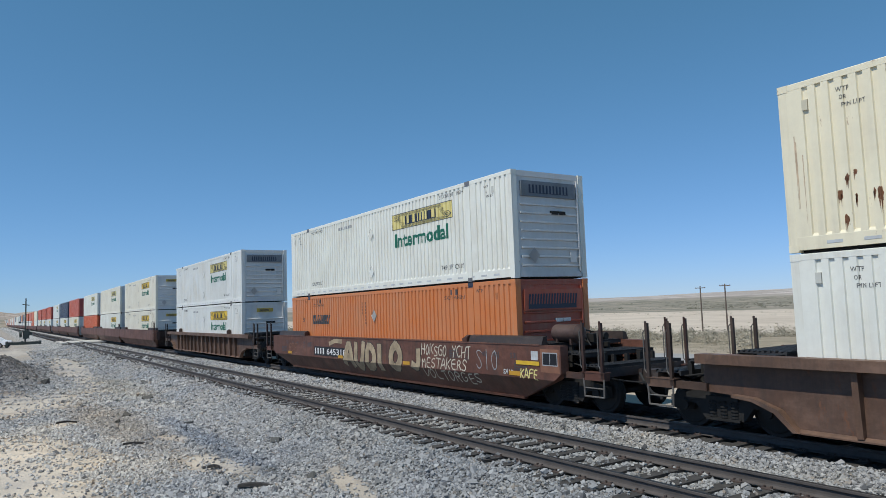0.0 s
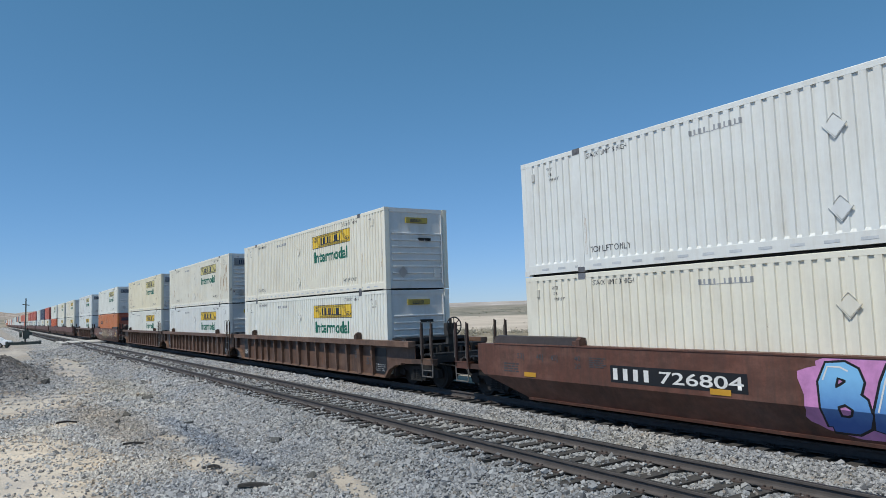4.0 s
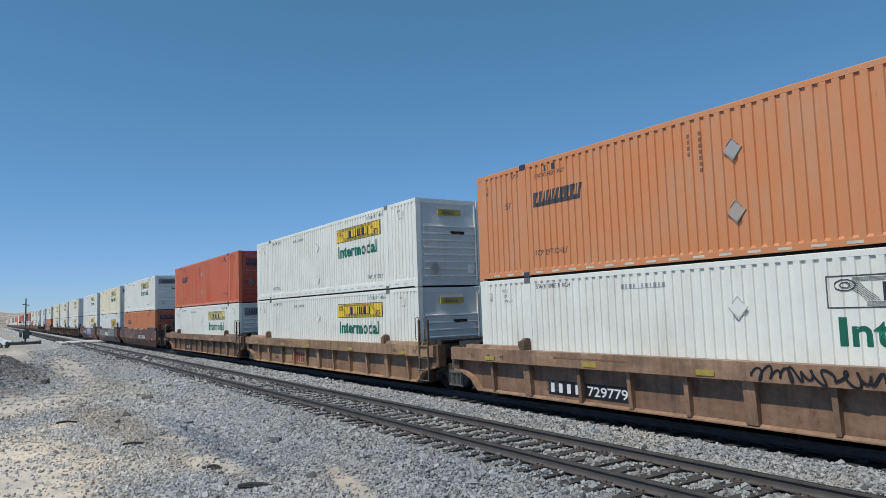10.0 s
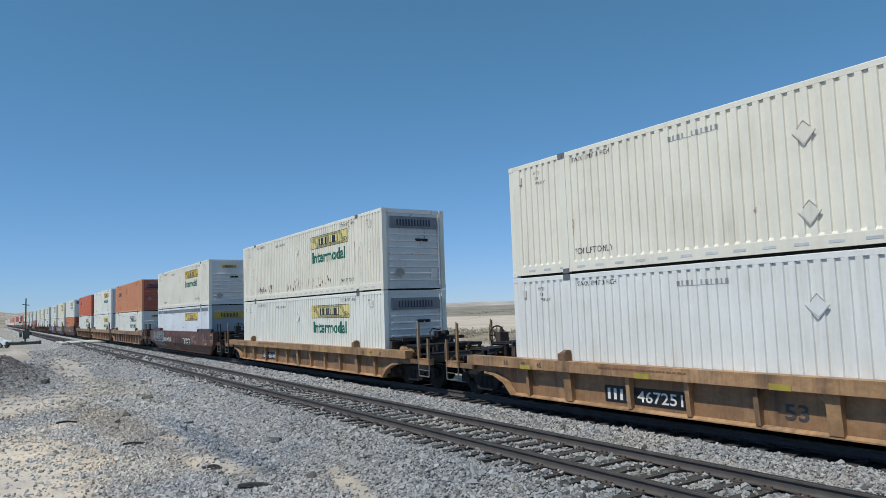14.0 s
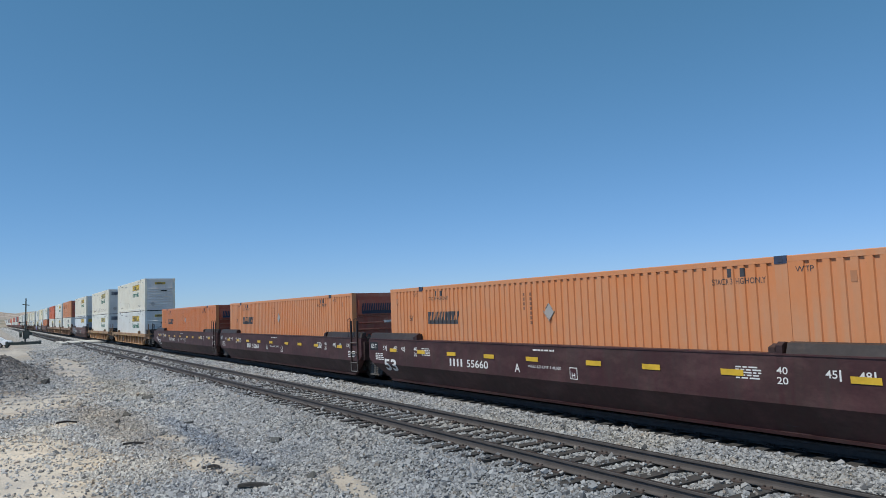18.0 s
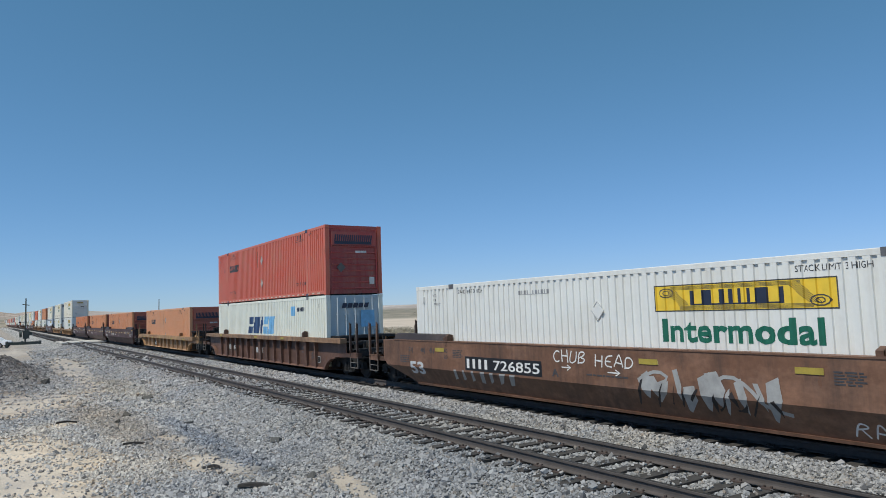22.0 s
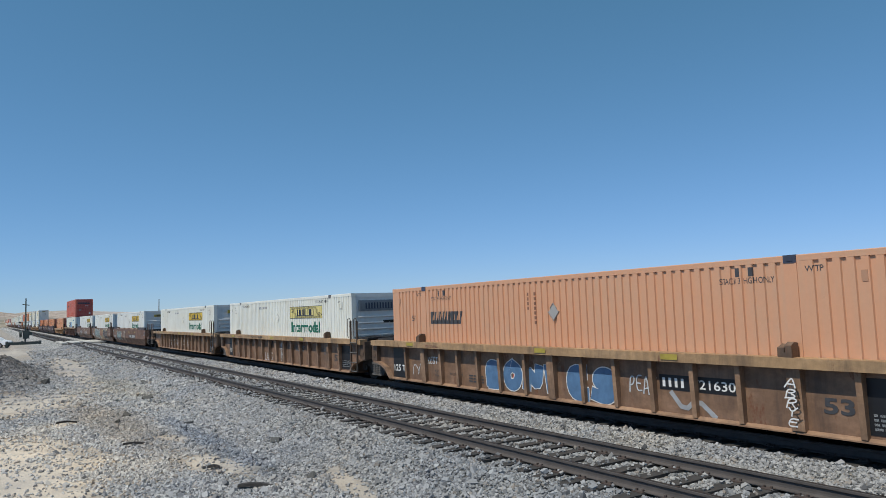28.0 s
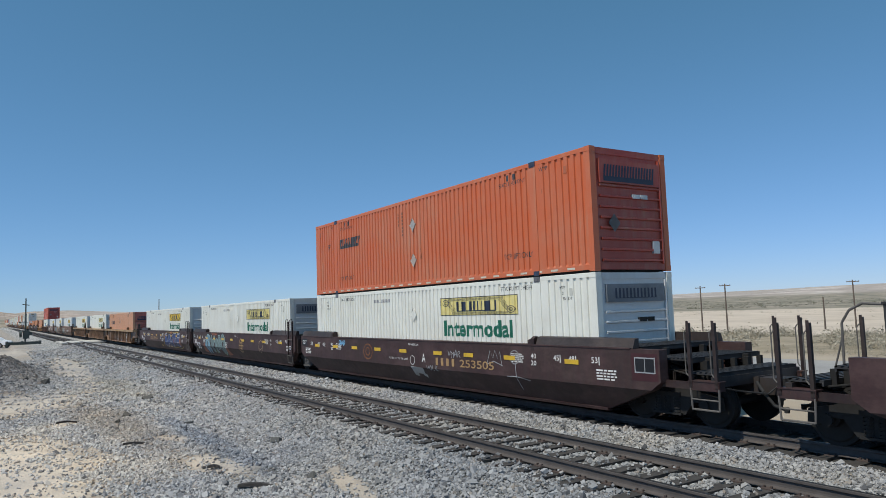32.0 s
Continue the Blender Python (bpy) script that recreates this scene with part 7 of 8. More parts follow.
tag(CARS["t"], "st3", 50, "CTEL", 1.62, 1.25, 1.05, 1.30, "white", w=0.02)
sketch(CARS["t"], "st4", "sky", [[(1.7, 1.0), (1.3, 0.75), (0.9, 0.42), (0.6, 0.44)]], 0.05)
graffiti(CARS["u"], "gu", 51, 6.35, 3.5, 0.40, 1.40, "RADE", "teal", "white", None, None, solid_skin, 0.36, 1, 0.045)
tag(CARS["u"], "su", 52, "ONE", 3.40, 2.80, 0.84, 1.28, "cream", w=0.03)
tag(CARS["u"], "su2", 53, "UT", 2.66, 2.45, 0.98, 1.15, "dark", w=0.02)
sketch(CARS["u"], "usq", "cream", [[(2.16, 0.56), (2.19, 1.37), (1.05, 1.30), (1.30, 1.22), (1.26, 0.54)], [(2.15, 0.62), (1.85, 0.55), (1.27, 0.58)], [(1.55, 1.28), (1.05, 1.24)]], 0.05, round_off=0)
sketch(CARS["u"], "usq2", "lightgrey", [oval(1.70, 0.90, 0.34, 0.33)], 0.03)
tag(CARS["u"], "su3", 56, "LA", 1.90, 1.52, 0.78, 1.08, "cream", w=0.035)
sketch(CARS["u"], "su4", "cream", [[(2.17, 0.32), (2.15, 0.50), (1.92, 0.52), (1.80, 0.40), (1.78, 0.30)], [(1.40, 0.32), (1.30, 0.50), (1.10, 0.46), (0.97, 0.30)], [(1.75, 0.38), (1.45, 0.36)]], 0.03)
tag(CARS["u"], "su5", 58, "FLURE", 1.05, 0.50, 1.33, 1.44, "dark", w=0.025)
plate_text(CARS["u"], "small_u", "726856 B", 0.20, -0.55, 1.37, 1.43, "dark", bold=0.0)
plate_text(CARS["u"], "limit_u", "LD LMT 116,800 PER UNIT", 0.80, -0.48, 0.91, 0.98, "dark", bold=0.0)
sketch(CARS["u"], "ring_u", "dark", [oval(-0.78, 0.92, 0.15, 0.15)], 0.014)
graffiti(CARS["y"], "gy", 61, -1.0, -6.0, 0.34, 1.46, "SAUTE", "cobalt", "white", None, "white", solid_skin, 0.31, 0, 0.045, "black", 0.20, 0.35)
for key, pts in (("a", [(-0.85, 1.0), (-1.05, 1.38), (-1.5, 1.46), (-1.4, 1.1)]), ("b", [(-2.8, 1.40), (-2.9, 1.51), (-3.6, 1.50), (-3.3, 1.25)]), ("c", [(-2.0, 0.52), (-2.9, 0.46), (-2.6, 0.30), (-2.1, 0.32)]), ("d", [(-4.0, 1.1), (-4.2, 0.7), (-4.5, 0.5), (-4.4, 1.2)]), ("e", [(-5.8, 1.3), (-6.3, 0.9), (-6.5, 0.45), (-6.0, 0.6)])):
    drawing("graffiti_splash", "gy_splash" + key, "rustorange", CARS["y"], lambda bm: poly(bm, pts), solid_skin, 0.0018, cuts_z=(0.72,))
sketch(CARS["y"], "gy2", "tape", [[(-0.95, 1.15), (-1.35, 1.42), (-2.2, 1.50), (-2.9, 1.40), (-3.6, 1.50), (-4.5, 1.42), (-5.3, 1.50), (-6.05, 1.36)], [(-0.3, 0.40), (-0.6, 0.62), (-0.9, 0.68)], [(-0.95, 0.45), (-2.2, 0.42), (-2.9, 0.36), (-3.9, 0.30), (-4.8, 0.36), (-6.1, 0.32), (-6.6, 0.46)]], 0.03)
sketch(CARS["y"], "gy3", "cobalt", [[(-1.25, 0.60), (-0.75, 0.56)], [(-1.2, 0.48), (-0.85, 0.40)]], 0.14)
tag(CARS["y"], "sy", 62, "BHB", 0.05, -0.48, 1.14, 1.34, "white", w=0.034)
tag(CARS["y"], "sy1", 65, "AS", -0.55, -0.92, 1.14, 1.40, "sand", w=0.03)
tag(CARS["y"], "sy4", 66, "GAB", 0.14, -0.40, 0.76, 0.92, "lightgrey", w=0.034)
tag(CARS["y"], "sy2", 63, "STEP", 0.90, 0.32, 0.34, 0.44, "yellow", w=0.024)
tag(CARS["y"], "sy5", 64, "FINO", 7.62, 7.10, 1.02, 1.16, "white", w=0.026)
sketch(CARS["y"], "ring_y", "white", [oval(0.24, 0.95, 0.15, 0.15)], 0.016)
plate_text(CARS["y"], "limit_y", "LD LMT 117,100 PER", -0.12, -0.92, 0.90, 0.97, "white", bold=0.0)
tag(CARS["y"], "sy6", 68, "OTR", -6.65, -7.15, 1.10, 1.28, "white", w=0.03)
tag(CARS["y"], "sy7", 69, "NTK", -6.75, -7.25, 0.78, 0.95, "white", w=0.03)
graffiti(CARS["z"], "gz", 66, 6.15, 1.70, 0.24, 1.50, "GYNO", ("paleblue", "verdigris", "verdigris", "verdigris"), "aqua", None, None, solid_skin, 0.30, 1, 0.05, "black", 0.19, 0.14)
for key, pts in (("a", [(6.95, 0.34), (6.40, 0.98), (6.10, 0.55), (6.15, 0.30)]), ("b", [(1.85, 1.0), (1.45, 0.85), (1.15, 0.52), (0.86, 0.32), (1.75, 0.26)]), ("c", [(4.7, 1.51), (4.3, 1.36), (3.6, 1.40), (3.3, 1.51)])):
    drawing("graffiti_splash", "gz_splash" + key, "rustorange", CARS["z"], lambda bm: poly(bm, pts), solid_skin, 0.0018, cuts_z=(0.72,))
sketch(CARS["z"], "gz3", "moss", [oval(3.98, 0.42, 0.10, 0.10), oval(2.35, 0.36, 0.10, 0.12), [(1.9, 1.16), (1.75, 1.24), (1.7, 1.10)]], 0.05)
tag(CARS["z"], "sz", 67, "ZEE", 1.70, 1.25, 0.76, 1.04, "white", w=0.04)
tag(CARS["z"], "sz2", 68, "BUR", 6.60, 6.25, 0.92, 1.14, "white", w=0.03)
plate_text(CARS["z"], "small_z", "253505 C", 0.0, -0.67, 1.36, 1.43, "white", bold=0.01)
sketch(CARS["z"], "emblem_z", "gold", [oval(-1.35, 0.92, 0.36, 0.36), [(-1.35, 1.26), (-1.35, 0.58)], [(-1.02, 0.92), (-1.68, 0.92)], oval(-1.35, 0.92, 0.16, 0.18)], 0.045)
sketch(CARS["z"], "face_z", "sand", [oval(-4.6, 0.95, 0.30, 0.30), [(-4.45, 0.86), (-4.6, 0.80), (-4.75, 0.86)]], 0.03)
sketch(CARS["last_but_one"], "sl", "silver", [[(-0.08, 0.68), (-0.75, 0.66)], [(-0.10, 0.58), (-0.72, 0.56)], [(-0.12, 0.50), (-0.30, 0.48)], [(-0.65, 0.52), (-0.80, 0.46)]], 0.11, round_off=0)
tag(CARS["last_but_one"], "sl2", 72, "GAND", 5.42, 4.86, 1.28, 1.46, "sky", w=0.034)
tag(CARS["last_but_one"], "sl3", 73, "VMAR", -2.22, -2.90, 1.12, 1.30, "grey", w=0.02)
sketch(CARS["last_but_one"], "sl4", "grey", [[(-4.15, 1.02), (-4.3, 1.36), (-4.42, 1.16), (-4.52, 1.38), (-4.62, 1.16), (-4.72, 1.34), (-4.80, 1.0)], [(-4.12, 0.98), (-4.45, 1.08), (-4.82, 0.98)]], 0.022, round_off=0)
sketch(CARS["last_but_one"], "sl5", "grey", [oval(-5.34, 1.22, 0.19, 0.17), [(-5.24, 1.16), (-5.34, 1.11), (-5.46, 1.17)], [(-5.36, 1.05), (-5.40, 0.40)], [(-5.0, 0.72), (-5.40, 0.74), (-5.9, 0.66)]], 0.022)
tag(CARS["last_but_one"], "sl6", 74, "VOLK", -1.0, -1.65, 0.66, 0.80, "grey", w=0.02)
sketch(CARS["last_but_one"], "sl7", "rust", [oval(2.95, 1.10, 0.34, 0.26), oval(2.95, 1.10, 0.16, 0.13)], 0.05)
sketch(CARS["last_but_one"], "ring_l", "white", [oval(-0.17, 0.93, 0.14, 0.14)], 0.016)
plate_text(CARS["last_but_one"], "small_l", "253505 A", 0.08, -0.55, 1.39, 1.45, "white", bold=0.01)
plate_text(CARS["last_but_one"], "limit_l", "LD LMT 117,100 PER UNIT", 1.37, 0.12, 0.91, 0.98, "white", bold=0.0)

# lids along the top edge of two of the smooth-sided cars
def guard_mesh(bm):
    prism(bm, [(-1.57, 1.567), (-1.38, 1.60), (-1.36, 1.69), (-1.55, 1.66)], "y", -1.02, 1.02)
for nm in ("g", "u"):
    for y, k in ((5.65, 0.57), (3.0, 1.0), (-0.1, 1.0), (-3.0, 1.0), (-5.65, 0.57)):
        piece("edge_guard", "edge_guard", guard_mesh, STEEL, CARS[nm], (0, y, 0), (0.34, 0.22, 0.15, 0.2)).scale.y = k

# ribbed cars
for nm in ("h", "i", "j", "l", "m", "q"):
    dz = 0.0 if nm in "hij" else -0.14
    for s in (-1, 1):
        for text, y in (("53", 8.2), ("48", 7.5), ("45", 6.9)):
            plate_text(CARS[nm], "tw_%s_%d_%.2f" % (text, s, dz), text, s * y + 0.08, s * y - 0.08, 1.15 + dz, 1.26 + dz, "dark", chord_skin)
    up = 0.0 if nm in "hij" else -0.16
    reflectors(CARS[nm], "rf_tan%.2f" % up, (7.6, 3.9, 0.9, -3.3, -7.2), 1.16 + up, chord_skin, "olive", 0.20)
    data_lines(CARS[nm], "tan_line%.2f" % up, 4.9, 2.6, 1.26 + up, 1.32 + up, 1, "faint", chord_skin)
    if nm in "lmq":
        plate_text(CARS[nm], "gold53", "53", 0.80, 0.38, 0.42, 0.70, "dark", panel_skin, 0.02)
    else:
        plate_text(CARS[nm], "tan53", "53", 5.45, 5.0, 0.44, 0.70, "dark", panel_skin, 0.02)
number_plate("h", "nh", "729779", 4.15, 2.85, 0.42, 0.62, panel_skin)
number_plate("j", "nj", "729779", 5.3, 2.85, 0.42, 0.64, panel_skin, lead=0.46)
number_plate("l", "nl", "466999", 4.9, 2.9, 0.42, 0.64, panel_skin)
number_plate("m", "nm", "467251", 4.9, 2.9, 0.42, 0.66, panel_skin)
number_plate("q", "nq", "467590", 4.9, 2.9, 0.42, 0.66, panel_skin)
plate_bar(CARS["i"], "ti", 3.9, 1.4, 0.36, 0.94, "gold", panel_skin)
scribble(CARS["j"], "sj", 81, -0.2, -2.4, 1.08, 1.36, "black", chord_skin, 0.04)
for nm, no in (("b", "785088"), ("c", "785088"), ("d", "785088"), ("v", "721630"), ("w", "721630"), ("x", "721630"), ("r", "645909")):
    car = CARS[nm]
    if nm == "r":
        plate_bar(car, "card_r", -7.15, -7.42, 0.46, 0.72, "lightgrey", panel_skin, 0.005, "card")
        plate_bar(car, "card_r_in", -7.17, -7.40, 0.48, 0.70, "black", panel_skin, 0.007, "card")
    else:
        plate_bar(car, "black_panel", -7.12, -8.0, 0.34, 1.22, "black", panel_skin, 0.005)
        data_lines(car, "black_panel_lines", -7.22, -7.9, 0.42, 0.70, 4, "lightgrey", panel_skin)
    plate_text(car, "rib53", "53", -6.45, -6.95, 0.60, 0.86, "dark", panel_skin, 0.03)
    for text, z in (("20", 0.98), ("40", 0.82)):
        plate_text(car, "rib" + text, text, -5.97, -6.14, z, z + 0.12, "dark", lambda y, z: -1.548, 0.02)
    if nm not in "bcd":
        reflectors(car, "rf_rib", (6.75, 0.45, -3.4), 1.42, chord_skin, "olive", 0.2)
    data_lines(car, "rib_line", 5.6, 4.9, 1.36, 1.44, 2, "faint", chord_skin)
number_plate("b", "nbb", "785088", 5.6, 3.2, 0.66, 0.86, panel_skin, "grey", None)
number_plate("x", "nx", "721630", -3.2, -4.86, 0.80, 0.98, panel_skin)
number_plate("r", "nr", "645909", 5.8, 4.1, 0.66, 0.90, panel_skin)
for nm in ("c", "d", "w", "x"):
    plate_bar(CARS[nm], "plate_125", 8.10, 7.15, 0.30, 1.25, "black", panel_skin, 0.005)
    plate_text(CARS[nm], "text_125", "125 T", 8.04, 7.30, 0.50, 0.72, "white", panel_skin, 0.02, 0.008)
for k, y in enumerate((-0.3, -1.35, -2.4)):
    scribble(CARS["b"], "sb%d" % k, 90 + k, y, y - 0.35, 0.5, 0.95, "lightgrey", panel_skin, 0.03)
scribble(CARS["b"], "sb9", 95, -3.15, -3.9, 0.35, 0.95, "white", panel_skin, 0.02)
scribble(CARS["c"], "sc", 96, -3.2, -3.9, 0.45, 1.1, "white", panel_skin, 0.022)
graffiti(CARS["x"], "gx", 98, 2.92, -1.92, 0.26, 1.16, "BONIES", "denim", "white", None, None, panel_skin, 0.37, 2, 0.05)
sketch(CARS["x"], "gx2", "red", [oval(1.52, 0.62, 0.12, 0.2)], 0.04, panel_skin)
tag(CARS["x"], "sx", 99, "PEAK", -2.30, -3.05, 0.64, 0.96, "lightgrey", panel_skin, 0.03)
tag(CARS["x"], "sx1", 91, "KEST", 5.90, 5.30, 0.84, 1.04, "lightgrey", panel_skin, 0.03)
tag(CARS["x"], "sx2", 92, "ABRYE", -5.95, -6.15, 0.35, 1.15, "white", lambda y, z: -1.556, 0.024, True)
sketch(CARS["x"], "sx3", "grey", [[(-3.4, 0.70), (-3.7, 0.35), (-4.0, 0.62), (-4.4, 0.30)]], 0.10, panel_skin)
plate_text(CARS["x"], "nwg", "NWG33", -1.45, -1.97, 0.74, 0.84, "dark", panel_skin)
scribble(CARS["v"], "sv", 100, 4.5, 1.0, 0.45, 0.95, "lightgrey", panel_skin, 0.03)
tag(CARS["v"], "sv1", 93, "GAUN", 0.8, -2.0, 0.45, 0.95, "lightgrey", panel_skin, 0.04)
tag(CARS["w"], "sw", 101, "LAIG", 1.98, 0.80, 0.30, 0.66, "white", panel_skin, 0.035)
sketch(CARS["w"], "sw1", "black", [[(1.60, 1.22), (1.22, 0.56), (0.86, 1.22)]], 0.15, panel_skin, 0)
tag(CARS["w"], "sw2", 102, "RASEV", -0.30, -0.52, 0.28, 1.18, "lightgrey", panel_skin, 0.03, True)
tag(CARS["w"], "sw3", 103, "DEVIL VAGA", 3.44, 1.62, 1.37, 1.47, "black", chord_skin, 0.026)
tag(CARS["w"], "sw4", 104, "GOEST", -2.25, -3.3, 0.86, 1.10, "slate", panel_skin, 0.035)


# ---- rust on three of the containers ----
def rust_streaks(c, key, seed, spots, ink="rust"):
    """Ragged rust patches with run marks below them: centre along the side, height, width, length."""
    for i, (y, z, w, h) in enumerate(spots):
        def draw(bm):
            rnd = random.Random(seed * 100 + i)
            n = 14
            pts = []
            for k in range(n):
                a = k * math.tau / n
                rr = rnd.uniform(0.6, 1.15)
                pts.append((y + w * rr * math.cos(a), z + h * rr * math.sin(a)))
            poly(bm, pts)
            for k in range(3):
                yy = y + rnd.uniform(-0.6, 0.6) * w
                poly(bm, [(yy - 0.008, z), (yy + 0.012, z), (yy + 0.004, z - h * rnd.uniform(1.3, 2.6))], 0.001)
        drawing("rust_stain", "%s_%d" % (key, i), ink, c, draw, on_waves, 0.0045)


def stains(seed, n, y0, y1, z0, z1, w, h):
    rnd = random.Random(seed)
    return [(rnd.uniform(y0, y1), rnd.uniform(z0, z1), rnd.uniform(0.3, 1) * w, rnd.uniform(0.3, 1) * h) for _ in range(n)]


UPPER = {}
for ob, y, z in MOVERS:
    if z == HIGH:
        for nm, row in ((r[0], r) for r in TRAIN):
            if abs(row[1] - L2 - y) < 0.01:
                UPPER[nm] = ob
rust_streaks(UPPER["b"], "rub", 3, stains(1, 12, 7.2, 5.9, 0.45, 1.25, 0.05, 0.16))
rust_streaks(UPPER["c"], "ruc", 4, stains(2, 34, -6.25, -7.7, 0.45, 2.5, 0.055, 0.22), "palerust")
rust_streaks(UPPER["c"], "ruc2", 5, stains(3, 10, -5.0, 6.0, 0.35, 0.9, 0.02, 0.14), "palerust")
rust_streaks(UPPER["l"], "rul", 6, stains(4, 14, 5.4, 3.4, 0.36, 0.72, 0.06, 0.13))
rust_streaks(UPPER["l"], "rul2", 7, stains(5, 26, 1.4, -3.6, 0.36, 0.75, 0.055, 0.13))


def run_marks(c, key, seed, n, places, z0, z1, ink="rust", wide=0.016):
    """Thin ragged runs of rust down the side, beside posts and at the ends."""
    for i, y in enumerate(places):
        def draw(bm):
            rnd = random.Random(seed * 50 + i)
            for k in range(n):
                a, top, low = y + rnd.uniform(-0.09, 0.09), rnd.uniform((z0 + z1) / 2, z1), rnd.uniform(z0, (z0 + z1) / 2)
                w = wide * rnd.uniform(0.4, 1.3)
                steps = 6
                left = [(a + w * rnd.uniform(0.3, 1.0) * (1 - 0.7 * j / steps), top + (low - top) * j / steps) for j in range(steps + 1)]
                right = [(a - w * rnd.uniform(0.3, 1.0) * (1 - 0.7 * j / steps), top + (low - top) * j / steps) for j in range(steps + 1)]
                poly(bm, left + right[::-1], 0.0003 * k)
        drawing("rust_run", "%s_%d" % (key, i), ink, c, draw, on_waves, 0.0045)


run_marks(UPPER["g"], "rmg", 1, 4, (-5.82, -6.30), 0.25, 1.7)
run_marks(UPPER["g"], "rmg2", 2, 3, (-7.80, 7.75), 0.3, 2.4, "palerust")
run_marks(UPPER["g"], "rmg3", 9, 2, (-6.75, -7.2, 5.8), 0.8, 2.6, "palerust", 0.010)
for k, nm in enumerate(("b", "c", "f", "l")):
    run_marks(UPPER[nm], "rm%s" % nm, 10 + k, 3, (-5.85, -6.28, -7.80, 7.78, 6.3), 0.25, 2.3, "palerust")
for k, nm in enumerate(("d", "e", "i", "k", "m", "h")):
    run_marks(UPPER[nm], "rm%s" % nm, 20 + k, 2, (-6.28, -7.82, 5.8), 0.3, 1.6, "palerust", 0.010)

# stencils on the last ribbed unit
for key, text, y0, y1, z0, z1 in (("a", "IL 53 1-3/4", 5.49, 4.97, 0.60, 0.66), ("b", "IW 8 9-7/8", 5.49, 4.97, 0.46, 0.52), ("c", "LD LMT 136000", 4.63, 3.98, 0.55, 0.62)):
    plate_text(CARS["x"], "stencil_" + key, text, y0, y1, z0, z1, "dark", panel_skin, 0.0)
data_lines(CARS["x"], "stencil_d", 3.66, 2.95, 0.42, 0.66, 3, "dark", panel_skin)
scribble(CARS["x"], "sx5", 111, 6.75, 6.1, 0.35, 0.90, "lightgrey", panel_skin, 0.03)

# plain blocks in place of the owner's mark
def owner_blocks(name, key, y0, y1, z0, z1, ink, skin):
    def draw(bm):
        w = (y0 - y1) / 3
        for k in range(3):
            a = y0 - k * w
            bar(bm, a - w * 0.08, a - w * 0.40, z0, z1)
            bar(bm, a - w * 0.52, a - w * 0.84, z0, z1)
    drawing("owner_mark", key, ink, CARS[name], draw, skin, 0.009)


owner_blocks("i", "owner_i", 3.2, 1.6, 0.42, 0.82, "brick", panel_skin)
owner_blocks("r", "owner_r", 1.0, -0.2, 0.62, 0.88, "lightgrey", panel_skin)

# ---- beside and beyond the line ----
POLE_WOOD = plain("weathered_pole_wood", (0.13, 0.10, 0.08), 0.9, vary=0.4)
GREEN_IRON = plain("dark_green_iron", (0.06, 0.075, 0.068), 0.6)
CAR_PAINT = plain("white_car_paint", (0.80, 0.80, 0.80), 0.3, vary=0.04)
GLASS_DARK = plain("tinted_glass", (0.02, 0.024, 0.03), 0.08)


def on_ground(x, y):
    return float(height(np.array([x]), np.array([y]))[0])


def utility_pole(x, y, top, arm=True):
    p = thing("utility_pole", "thin weathered wooden utility pole with a crossarm", "utility pole", "utility poles")
    z = on_ground(x, y)
    bm = bmesh.new()
    rod(bm, (0, 0, -0.3), (0, 0, top - z), 0.17, 10, 0.11)
    part("mast", bm, POLE_WOOD, p)
    if arm:
        bm = bmesh.new()
        box(bm, -0.06, 0.06, -1.2, 1.2, top - z - 0.42, top - z - 0.28)
        a = part("crossarm", bm, POLE_WOOD, p)
        for k in (-1.05, -0.5, 0.5, 1.05):
            bm = bmesh.new()
            rod(bm, (0, k, top - z - 0.28), (0, k, top - z - 0.12), 0.05, 8)
            part("insulator", bm, GALV, a)
    p.matrix_basis = pose(x, y, z)


for x, y, top, arm in ((123, 92, 5.3, True), (117, 82, 5.4, True), (136, 68, 5.3, True), (129, 70, 2.3, False), (128, 138, 5.1, True), (40, 212, 8.1, False)):
    utility_pole(x, y, top, arm)


